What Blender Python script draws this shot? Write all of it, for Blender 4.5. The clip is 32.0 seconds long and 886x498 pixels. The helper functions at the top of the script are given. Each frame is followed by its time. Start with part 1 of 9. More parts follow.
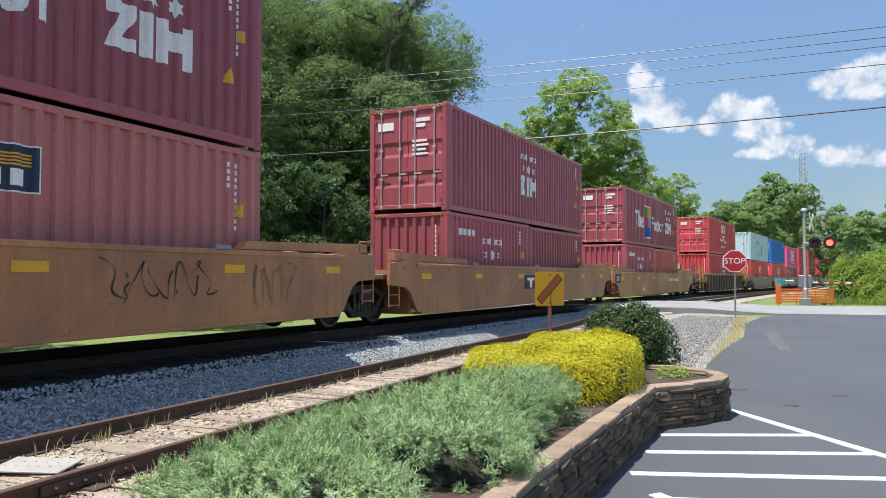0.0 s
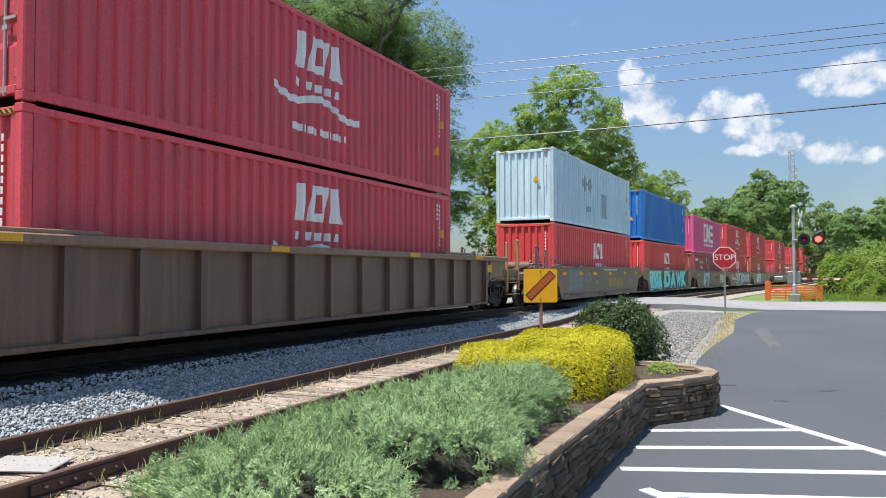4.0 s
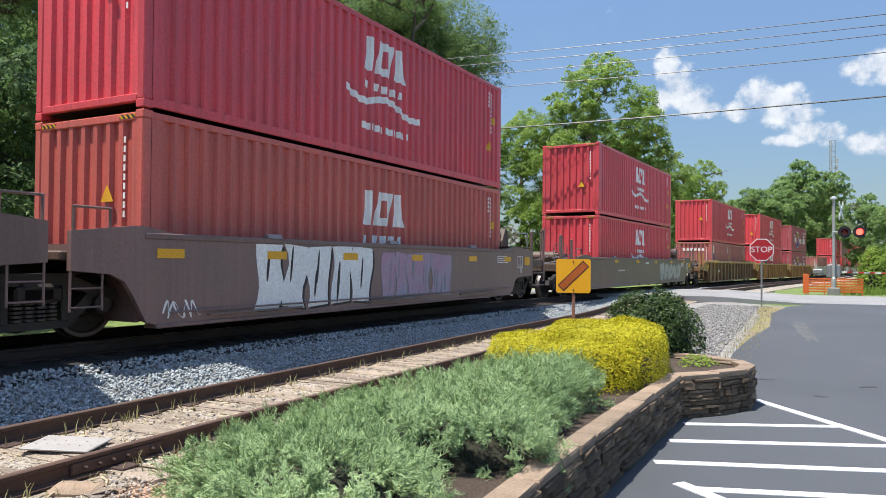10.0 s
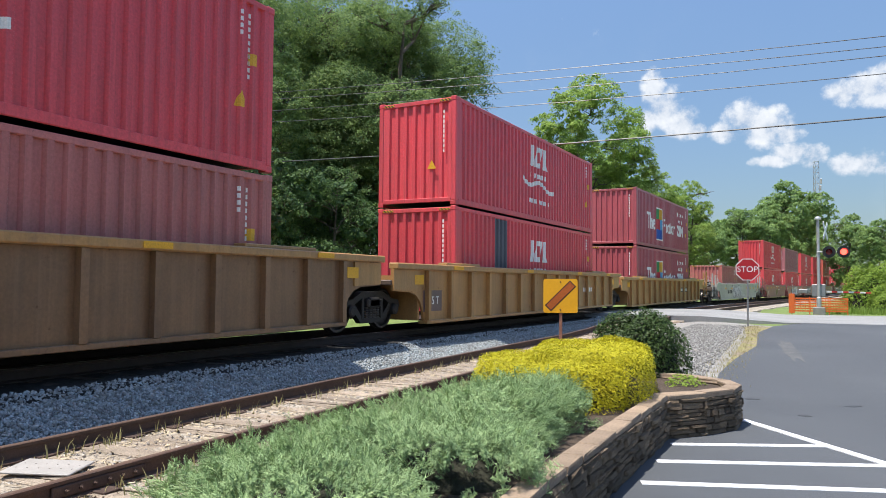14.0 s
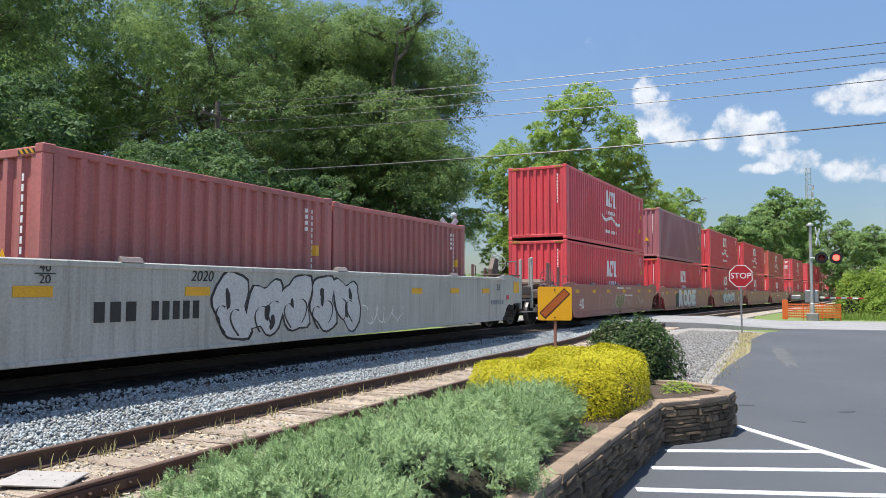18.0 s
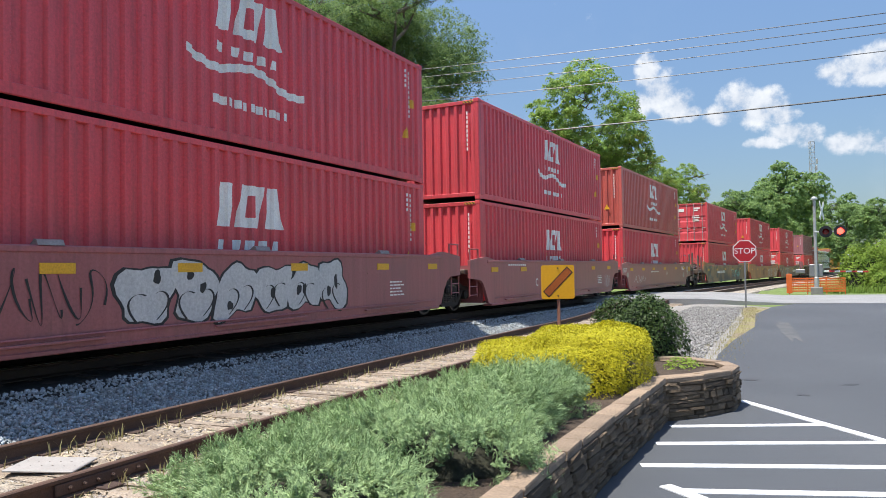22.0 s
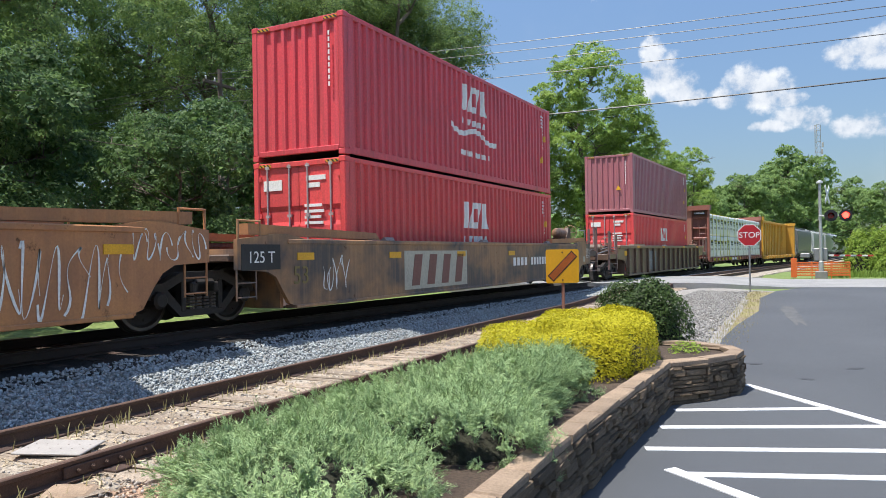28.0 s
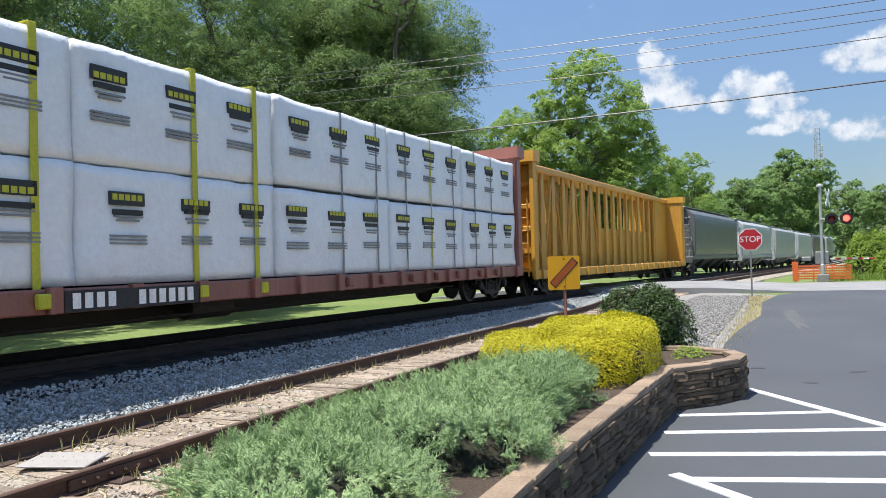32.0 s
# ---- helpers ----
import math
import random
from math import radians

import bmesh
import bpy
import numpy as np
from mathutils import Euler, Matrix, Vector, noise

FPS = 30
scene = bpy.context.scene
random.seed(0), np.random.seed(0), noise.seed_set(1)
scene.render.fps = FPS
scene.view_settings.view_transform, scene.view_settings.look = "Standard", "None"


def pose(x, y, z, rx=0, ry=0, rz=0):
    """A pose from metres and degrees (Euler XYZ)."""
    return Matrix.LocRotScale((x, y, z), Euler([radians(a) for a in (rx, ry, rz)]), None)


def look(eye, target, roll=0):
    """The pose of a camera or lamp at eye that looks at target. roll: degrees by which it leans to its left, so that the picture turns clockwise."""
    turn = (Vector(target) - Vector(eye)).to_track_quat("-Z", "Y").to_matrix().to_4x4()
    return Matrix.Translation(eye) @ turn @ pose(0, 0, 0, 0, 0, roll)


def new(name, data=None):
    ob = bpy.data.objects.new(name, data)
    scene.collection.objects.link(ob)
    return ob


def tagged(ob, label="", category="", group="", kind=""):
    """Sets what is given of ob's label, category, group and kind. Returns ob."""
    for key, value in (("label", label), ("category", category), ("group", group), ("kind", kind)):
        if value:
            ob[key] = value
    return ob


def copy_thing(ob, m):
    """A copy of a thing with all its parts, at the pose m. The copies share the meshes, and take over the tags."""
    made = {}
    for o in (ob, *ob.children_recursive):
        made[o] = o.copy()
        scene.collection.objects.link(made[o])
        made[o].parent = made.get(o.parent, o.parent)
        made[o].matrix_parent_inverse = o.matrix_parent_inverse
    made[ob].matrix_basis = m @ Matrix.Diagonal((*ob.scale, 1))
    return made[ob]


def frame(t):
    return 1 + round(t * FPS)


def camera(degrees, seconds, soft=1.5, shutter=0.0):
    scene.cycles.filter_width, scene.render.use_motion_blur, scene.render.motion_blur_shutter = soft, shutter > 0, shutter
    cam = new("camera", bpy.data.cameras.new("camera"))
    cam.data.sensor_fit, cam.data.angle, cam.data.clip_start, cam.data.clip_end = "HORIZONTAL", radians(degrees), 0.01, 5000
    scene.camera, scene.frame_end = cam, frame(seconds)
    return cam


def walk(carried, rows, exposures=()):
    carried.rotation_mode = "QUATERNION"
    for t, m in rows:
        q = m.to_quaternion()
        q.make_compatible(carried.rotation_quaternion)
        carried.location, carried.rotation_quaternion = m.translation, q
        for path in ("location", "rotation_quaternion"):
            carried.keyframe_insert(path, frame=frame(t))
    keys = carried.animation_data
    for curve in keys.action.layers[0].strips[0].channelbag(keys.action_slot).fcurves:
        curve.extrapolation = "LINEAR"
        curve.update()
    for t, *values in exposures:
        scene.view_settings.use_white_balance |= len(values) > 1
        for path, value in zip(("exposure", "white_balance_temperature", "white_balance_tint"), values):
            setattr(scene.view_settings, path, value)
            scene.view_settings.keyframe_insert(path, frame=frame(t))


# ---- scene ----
# One plan: x across the railway, y along it, z up. The car park lies at z = 0 and the viewer stands at the origin.
EYE = 1.5
cam = camera(63.64, 32.0, soft=0.9)
# seconds, turn to the left, tilt, lean, sway in x, y, z
SWAY = [
    (0, 24.64, 2.09, 0.03, -0.005, 0.006, 0.000),
    (0.5, 24.47, 2.19, -0.05, 0.001, 0.003, -0.002),
    (1, 24.39, 2.27, -0.14, 0.001, 0.001, -0.001),
    (1.5, 24.36, 2.28, -0.11, 0.001, -0.005, -0.000),
    (2, 24.33, 2.25, -0.12, 0.004, -0.004, -0.005),
    (2.5, 24.07, 2.14, -0.07, 0.003, -0.009, -0.007),
    (3, 23.90, 2.08, -0.10, 0.007, -0.003, -0.006),
    (3.5, 23.86, 1.99, -0.14, 0.003, -0.001, 0.001),
    (5.5, 24.52, 1.47, 0.26, 0.001, -0.003, -0.004),
    (6, 24.57, 1.45, 0.32, -0.003, -0.003, -0.004),
    (6.5, 24.72, 1.58, 0.40, -0.004, -0.001, -0.006),
    (7, 24.96, 1.61, 0.50, -0.011, -0.004, -0.001),
    (7.5, 25.29, 1.70, 0.48, -0.009, -0.007, -0.001),
    (8, 25.63, 1.79, 0.40, -0.011, -0.004, -0.004),
    (8.5, 25.97, 1.75, 0.36, -0.017, 0.002, 0.000),
    (9, 26.29, 1.51, 0.49, -0.015, 0.013, -0.008),
    (9.5, 26.43, 1.11, 0.61, -0.022, 0.023, -0.010),
    (10, 26.43, 0.98, 0.52, -0.024, 0.014, -0.004),
    (10.5, 26.51, 1.43, 0.44, -0.017, 0.008, -0.006),
    (11, 26.61, 2.01, 0.52, -0.014, 0.002, 0.001),
    (11.5, 26.48, 2.33, 0.49, -0.012, 0.002, -0.002),
    (12, 26.16, 2.49, 0.34, -0.012, -0.002, -0.000),
    (12.5, 25.86, 2.68, 0.29, -0.011, -0.000, -0.001),
    (13, 25.63, 2.78, 0.34, -0.008, 0.009, 0.000),
    (13.5, 25.52, 2.71, 0.47, -0.005, 0.003, 0.001),
    (14, 25.51, 2.58, 0.48, -0.008, 0.013, -0.001),
    (14.5, 25.57, 2.51, 0.41, -0.009, 0.011, -0.002),
    (16.5, 26.21, 2.81, 0.25, 0.003, -0.014, 0.006),
    (17, 25.98, 3.01, 0.32, 0.001, -0.012, 0.004),
    (17.5, 25.54, 3.15, 0.27, 0.006, -0.010, 0.003),
    (18, 25.06, 3.23, 0.14, 0.003, -0.009, 0.002),
    (18.5, 24.76, 3.31, -0.16, 0.004, 0.002, 0.005),
    (19, 24.77, 3.26, -0.36, 0.010, -0.001, 0.002),
    (19.5, 24.85, 2.95, -0.41, 0.010, 0.002, 0.007),
    (20, 24.93, 2.58, -0.48, 0.011, 0.012, 0.001),
    (20.5, 24.99, 2.22, -0.59, 0.009, 0.015, -0.000),
    (21, 25.10, 1.96, -0.70, 0.014, 0.012, -0.002),
    (21.5, 25.19, 1.79, -0.76, 0.005, 0.011, -0.000),
    (22, 25.34, 1.69, -0.90, 0.011, 0.011, -0.001),
    (22.5, 25.43, 1.53, -0.98, 0.009, 0.006, 0.002),
    (23, 25.63, 1.33, -1.11, 0.007, 0.004, -0.001),
    (23.5, 25.87, 1.05, -1.29, 0.010, 0.006, 0.003),
    (24, 26.07, 0.73, -1.43, 0.005, 0.006, 0.006),
    (24.5, 26.08, 0.48, -1.62, 0.004, 0.002, 0.004),
    (25, 26.04, 0.28, -1.85, 0.005, 0.005, 0.001),
    (25.5, 26.02, 0.09, -2.02, 0.005, 0.014, -0.005),
    (27.5, 25.84, 0.15, -1.26, -0.003, 0.020, -0.001),
    (28, 25.65, 0.42, -0.91, -0.003, 0.011, 0.001),
    (28.5, 25.63, 0.67, -0.87, -0.002, 0.005, -0.002),
    (29, 25.73, 0.81, -1.01, 0.007, -0.008, 0.002),
    (29.5, 25.88, 0.91, -1.20, 0.014, -0.012, -0.000),
    (30, 26.01, 0.93, -1.29, 0.010, -0.018, 0.005),
    (30.5, 26.11, 0.95, -1.47, 0.013, -0.017, 0.001),
    (31, 26.08, 0.92, -1.49, 0.005, -0.015, 0.003),
    (31.5, 25.91, 1.02, -1.50, 0.001, -0.013, 0.002),
    (32, 25.72, 1.06, -1.62, 0.002, -0.012, 0.003),
]
walk(cam, [(t, pose(dx, dy, EYE + dz, 90 + tilt, 0, turn) @ pose(0, 0, 0, 0, 0, lean))
           for t, turn, tilt, lean, dx, dy, dz in SWAY])

# ---- world and sun ----
SUN = Vector((-0.195, -0.24, 1.0)).normalized()
sun_data = bpy.data.lights.new("sun", "SUN")
sun_data.energy, sun_data.angle, sun_data.color = 4.4, radians(0.53), (1.0, 0.95, 0.87)
sun = new("sun", sun_data)
sun.matrix_world = look(SUN * 100, (0, 0, 0))
scene.view_settings.exposure = 0.80


def nd(tree, kind, **inputs):
    """A node with its inputs set: a value, or a socket to link. An underscore name sets a property."""
    n = tree.nodes.new(kind)
    for key, value in inputs.items():
        if key == "_operation":
            n.operation = value
        elif key == "_data_type":
            n.data_type = value
        elif key == "_interpolation_type":
            n.interpolation_type = value
        elif key == "_use_clamp":
            n.use_clamp = value
        if key[0] == "_":
            continue
        sock = n.inputs[int(key[1:])] if key[0] == "i" and key[1:].isdigit() else n.inputs[key.replace("__", " ")]
        if isinstance(value, bpy.types.NodeSocket):
            tree.links.new(value, sock)
        else:
            sock.default_value = value
    return n


def build_sky():
    world = bpy.data.worlds.new("sky")
    scene.world = world
    world.use_nodes = True
    tr = world.node_tree
    tr.nodes.clear()
    sky = tr.nodes.new("ShaderNodeTexSky")
    sky.sky_type, sky.sun_disc, sky.sun_elevation, sky.sun_rotation = "NISHITA", False, math.asin(SUN.z), math.atan2(SUN.x, SUN.y)
    sky.air_density, sky.dust_density, sky.ozone_density = 1.0, 0.9, 2.2
    co = nd(tr, "ShaderNodeTexCoord").outputs["Generated"]
    warp = nd(tr, "ShaderNodeTexNoise", Vector=co, Scale=34.0, Detail=9.0, Roughness=0.62)
    big = nd(tr, "ShaderNodeTexNoise", Vector=co, Scale=5.5, Detail=7.0, Roughness=0.6)
    # cumulus heads: azimuth, elevation, half width, half height in degrees
    total = None
    for az, el, w, h in CLOUDS:
        a, e = radians(az), radians(el)
        mid = Vector((math.sin(a) * math.cos(e), math.cos(a) * math.cos(e), math.sin(e)))
        side = Vector((math.cos(a), -math.sin(a), 0))
        up = side.cross(mid)
        d = nd(tr, "ShaderNodeVectorMath", _operation="SUBTRACT", i0=co, i1=mid)
        u = nd(tr, "ShaderNodeVectorMath", _operation="DOT_PRODUCT", i0=d.outputs[0], i1=side / radians(w))
        v = nd(tr, "ShaderNodeVectorMath", _operation="DOT_PRODUCT", i0=d.outputs[0], i1=up / radians(h))
        uu = nd(tr, "ShaderNodeMath", _operation="POWER", i0=u.outputs["Value"], i1=2.0)
        vv = nd(tr, "ShaderNodeMath", _operation="MULTIPLY", i0=v.outputs["Value"], i1=v.outputs["Value"])
        r = nd(tr, "ShaderNodeMath", _operation="ADD", i0=uu.outputs[0], i1=vv.outputs[0])
        q = nd(tr, "ShaderNodeMath", _operation="SUBTRACT", i0=1.0, i1=r.outputs[0])
        front = nd(tr, "ShaderNodeVectorMath", _operation="DOT_PRODUCT", i0=co, i1=mid)
        ok = nd(tr, "ShaderNodeMath", _operation="GREATER_THAN", i0=front.outputs["Value"], i1=0.8)
        q = nd(tr, "ShaderNodeMath", _operation="MULTIPLY", i0=nd(tr, "ShaderNodeMath", _operation="MAXIMUM", i0=q.outputs[0], i1=-0.6).outputs[0], i1=ok.outputs[0])
        q = nd(tr, "ShaderNodeMath", _operation="ADD", i0=q.outputs[0], i1=nd(tr, "ShaderNodeMath", _operation="MULTIPLY_ADD", i0=ok.outputs[0], i1=0.6, i2=-0.6).outputs[0])
        total = q.outputs[0] if total is None else nd(tr, "ShaderNodeMath", _operation="MAXIMUM", i0=total, i1=q.outputs[0]).outputs[0]
    edge = nd(tr, "ShaderNodeMath", _operation="MULTIPLY_ADD", i0=warp.outputs["Fac"], i1=3.4, i2=-1.75)
    dens = nd(tr, "ShaderNodeMath", _operation="ADD", i0=total, i1=edge.outputs[0])
    head = nd(tr, "ShaderNodeMapRange", _interpolation_type="SMOOTHSTEP", Value=dens.outputs[0])
    head.inputs["From Min"].default_value, head.inputs["From Max"].default_value = -0.1, 0.95
    # thin veil low in the sky, everywhere around
    low = nd(tr, "ShaderNodeSeparateXYZ", Vector=co)
    veil = nd(tr, "ShaderNodeMapRange", _interpolation_type="SMOOTHSTEP", Value=big.outputs["Fac"])
    veil.inputs["From Min"].default_value, veil.inputs["From Max"].default_value, veil.inputs["To Max"].default_value = 0.5, 0.85, 0.28
    band = nd(tr, "ShaderNodeMapRange", Value=low.outputs["Z"])
    band.inputs["From Min"].default_value, band.inputs["From Max"].default_value = 0.42, 0.08
    veil = nd(tr, "ShaderNodeMath", _operation="MULTIPLY", i0=veil.outputs[0], i1=band.outputs[0])
    mask = nd(tr, "ShaderNodeMath", _operation="MAXIMUM", i0=head.outputs[0], i1=veil.outputs[0])
    shade = nd(tr, "ShaderNodeMapRange", Value=warp.outputs["Fac"])
    shade.inputs["From Min"].default_value, shade.inputs["From Max"].default_value = 0.3, 0.7
    white = nd(tr, "ShaderNodeMix", _data_type="RGBA", Factor=shade.outputs[0])
    white.inputs[6].default_value, white.inputs[7].default_value = (2.4, 2.7, 3.2, 1), (3.8, 3.95, 4.15, 1)
    # a slightly deeper blue than the model's
    deep = nd(tr, "ShaderNodeVectorMath", _operation="MULTIPLY", i0=sky.outputs[0], i1=(0.85, 0.90, 0.94))
    # the lower sky is scaled darker all around; the high sky keeps its fill
    dim = nd(tr, "ShaderNodeMapRange", Value=low.outputs["Z"])
    dim.inputs["From Min"].default_value, dim.inputs["From Max"].default_value = 0.05, 0.6
    dim.inputs["To Min"].default_value, dim.inputs["To Max"].default_value = 0.42, 1.0
    deep = nd(tr, "ShaderNodeVectorMath", _operation="SCALE", i0=deep.outputs[0], Scale=dim.outputs[0])
    mix = nd(tr, "ShaderNodeMix", _data_type="RGBA", Factor=mask.outputs[0])
    tr.links.new(deep.outputs[0], mix.inputs[6])
    tr.links.new(white.outputs[2], mix.inputs[7])
    bg = nd(tr, "ShaderNodeBackground", Color=mix.outputs[2], Strength=0.148)
    out = tr.nodes.new("ShaderNodeOutputWorld")
    tr.links.new(bg.outputs[0], out.inputs[0])


CLOUDS = [(-9.0, 14.7, 0.96, 1.62), (-8.2, 13.1, 1.56, 1.87), (-7.0, 12.1, 1.56, 1.37), (-6.0, 11.5, 0.96, 0.75), (-9.3, 12.4, 0.72, 1.24),
          (-3.7, 11.2, 1.68, 0.87), (-2.5, 11.9, 1.56, 1.62), (-1.1, 11.4, 2.04, 1.62), (0.4, 10.7, 1.20, 0.75), (3.9, 13.3, 1.32, 1.00),
          (5.4, 13.4, 1.80, 1.24), (6.9, 13.8, 1.80, 1.37), (6.2, 12.6, 1.80, 0.75), (-0.7, 8.9, 1.56, 0.50), (0.7, 9.5, 1.56, 0.87),
          (2.0, 9.1, 1.08, 1.00), (4.0, 8.4, 1.32, 0.87), (5.3, 8.4, 1.56, 1.00), (6.7, 8.0, 1.56, 0.75)]
build_sky()

# ---- materials ----
MATS = {}


def material(name, color, rough=0.6, metal=0.0, second=None, grain=(1.2, 0.25), fine=(40.0, 0.12), streak=0.0, rust=0.0,
             bump=(60.0, 0.15), vary=0.0, coords="Object", spec=0.5, rust_color=(0.09, 0.04, 0.02), island=0.0):
    """A painted or natural surface: a base colour that drifts to a second one in large patches, fine grain, streaks that run down, rust and bump."""
    if name in MATS:
        return MATS[name]
    m = MATS[name] = bpy.data.materials.new(name)
    m.use_nodes = True
    tr = m.node_tree
    bsdf = tr.nodes["Principled BSDF"]
    co = nd(tr, "ShaderNodeTexCoord").outputs[coords] if coords != "Position" else nd(tr, "ShaderNodeNewGeometry").outputs["Position"]
    c1 = (*color, 1)
    c2 = (*(second or [c * 0.72 for c in color]), 1)
    big = nd(tr, "ShaderNodeTexNoise", Vector=co, Scale=grain[0], Detail=5.0, Roughness=0.6)
    f1 = nd(tr, "ShaderNodeMapRange", Value=big.outputs["Fac"])
    f1.inputs["From Min"].default_value, f1.inputs["From Max"].default_value = 0.5 - grain[1], 0.5 + grain[1]
    mix = nd(tr, "ShaderNodeMix", _data_type="RGBA", Factor=f1.outputs[0])
    mix.inputs[6].default_value, mix.inputs[7].default_value = c1, c2
    col = mix.outputs[2]
    small = nd(tr, "ShaderNodeTexNoise", Vector=co, Scale=fine[0], Detail=4.0, Roughness=0.7)
    k = nd(tr, "ShaderNodeMapRange", Value=small.outputs["Fac"])
    k.inputs["From Min"].default_value, k.inputs["From Max"].default_value = 0.25, 0.75
    k.inputs["To Min"].default_value, k.inputs["To Max"].default_value = 1 - fine[1] * 2, 1 + fine[1] * 2
    col = nd(tr, "ShaderNodeVectorMath", _operation="SCALE", i0=col, Scale=k.outputs[0]).outputs[0]
    if vary or island:
        src = nd(tr, "ShaderNodeObjectInfo").outputs["Random"] if vary else nd(tr, "ShaderNodeNewGeometry").outputs["Random Per Island"]
        amount = vary or island
        r = nd(tr, "ShaderNodeMapRange", Value=src)
        r.inputs["To Min"].default_value, r.inputs["To Max"].default_value = 1 - amount, 1 + amount
        col = nd(tr, "ShaderNodeVectorMath", _operation="SCALE", i0=col, Scale=r.outputs[0]).outputs[0]
    if streak:
        long = nd(tr, "ShaderNodeMapping", Vector=co, Scale=(7.0, 7.0, 0.45))
        run = nd(tr, "ShaderNodeTexNoise", Vector=long.outputs[0], Scale=1.0, Detail=6.0, Roughness=0.65)
        s = nd(tr, "ShaderNodeMapRange", Value=run.outputs["Fac"])
        s.inputs["From Min"].default_value, s.inputs["From Max"].default_value, s.inputs["To Max"].default_value = 0.5, 0.78, streak
        sm = nd(tr, "ShaderNodeMix", _data_type="RGBA", Factor=s.outputs[0], i6=col)
        sm.inputs[7].default_value = (0.07, 0.055, 0.045, 1)
        col = sm.outputs[2]
        # chalky faded runs beside the dirty ones
        wide = nd(tr, "ShaderNodeMapping", Vector=co, Scale=(10.0, 10.0, 0.32), Location=(3.0, 5.0, 1.0))
        fade = nd(tr, "ShaderNodeTexNoise", Vector=wide.outputs[0], Scale=1.0, Detail=5.0, Roughness=0.6)
        s = nd(tr, "ShaderNodeMapRange", Value=fade.outputs["Fac"])
        s.inputs["From Min"].default_value, s.inputs["From Max"].default_value, s.inputs["To Max"].default_value = 0.48, 0.72, streak * 0.7
        sm = nd(tr, "ShaderNodeMix", _data_type="RGBA", Factor=s.outputs[0], i6=col)
        sm.inputs[7].default_value = (*[min(0.85, c * 1.25 + 0.05) for c in color], 1)
        col = sm.outputs[2]
    rough_out = rough
    if rust:
        spot = nd(tr, "ShaderNodeTexNoise", Vector=co, Scale=3.5, Detail=9.0, Roughness=0.72)
        s = nd(tr, "ShaderNodeMapRange", Value=spot.outputs["Fac"])
        s.inputs["From Min"].default_value, s.inputs["From Max"].default_value = 0.74 - rust * 0.22, 0.80 - rust * 0.18
        sm = nd(tr, "ShaderNodeMix", _data_type="RGBA", Factor=s.outputs[0], i6=col)
        sm.inputs[7].default_value = (*rust_color, 1)
        col = sm.outputs[2]
        rr = nd(tr, "ShaderNodeMapRange", Value=s.outputs[0])
        rr.inputs["To Min"].default_value, rr.inputs["To Max"].default_value = rough, 0.9
        rough_out = rr.outputs[0]
    tr.links.new(col, bsdf.inputs["Base Color"])
    if isinstance(rough_out, float):
        bsdf.inputs["Roughness"].default_value = rough_out
    else:
        tr.links.new(rough_out, bsdf.inputs["Roughness"])
    bsdf.inputs["Metallic"].default_value = metal
    bsdf.inputs["Specular IOR Level"].default_value = spec
    if bump[1]:
        bn = nd(tr, "ShaderNodeTexNoise", Vector=co, Scale=bump[0], Detail=5.0, Roughness=0.65)
        b = nd(tr, "ShaderNodeBump", Height=bn.outputs["Fac"], Strength=bump[1], Distance=0.02)
        tr.links.new(b.outputs[0], bsdf.inputs["Normal"])
    return m


def striped(name):
    """Black and yellow hazard tape: slanting stripes."""
    m = MATS[name] = bpy.data.materials.new(name)
    m.use_nodes = True
    tr = m.node_tree
    sep = nd(tr, "ShaderNodeSeparateXYZ", Vector=nd(tr, "ShaderNodeTexCoord").outputs["Object"])
    a = nd(tr, "ShaderNodeMath", _operation="ADD", i0=sep.outputs["X"], i1=sep.outputs["Z"])
    a = nd(tr, "ShaderNodeMath", _operation="ADD", i0=a.outputs[0], i1=sep.outputs["Y"])
    a = nd(tr, "ShaderNodeMath", _operation="MULTIPLY", i0=a.outputs[0], i1=10.0)
    a = nd(tr, "ShaderNodeMath", _operation="FRACT", i0=a.outputs[0])
    a = nd(tr, "ShaderNodeMath", _operation="GREATER_THAN", i0=a.outputs[0], i1=0.5)
    mix = nd(tr, "ShaderNodeMix", _data_type="RGBA", Factor=a.outputs[0])
    mix.inputs[6].default_value, mix.inputs[7].default_value = (0.03, 0.025, 0.02, 1), (0.62, 0.32, 0.02, 1)
    tr.links.new(mix.outputs[2], tr.nodes["Principled BSDF"].inputs["Base Color"])
    return m


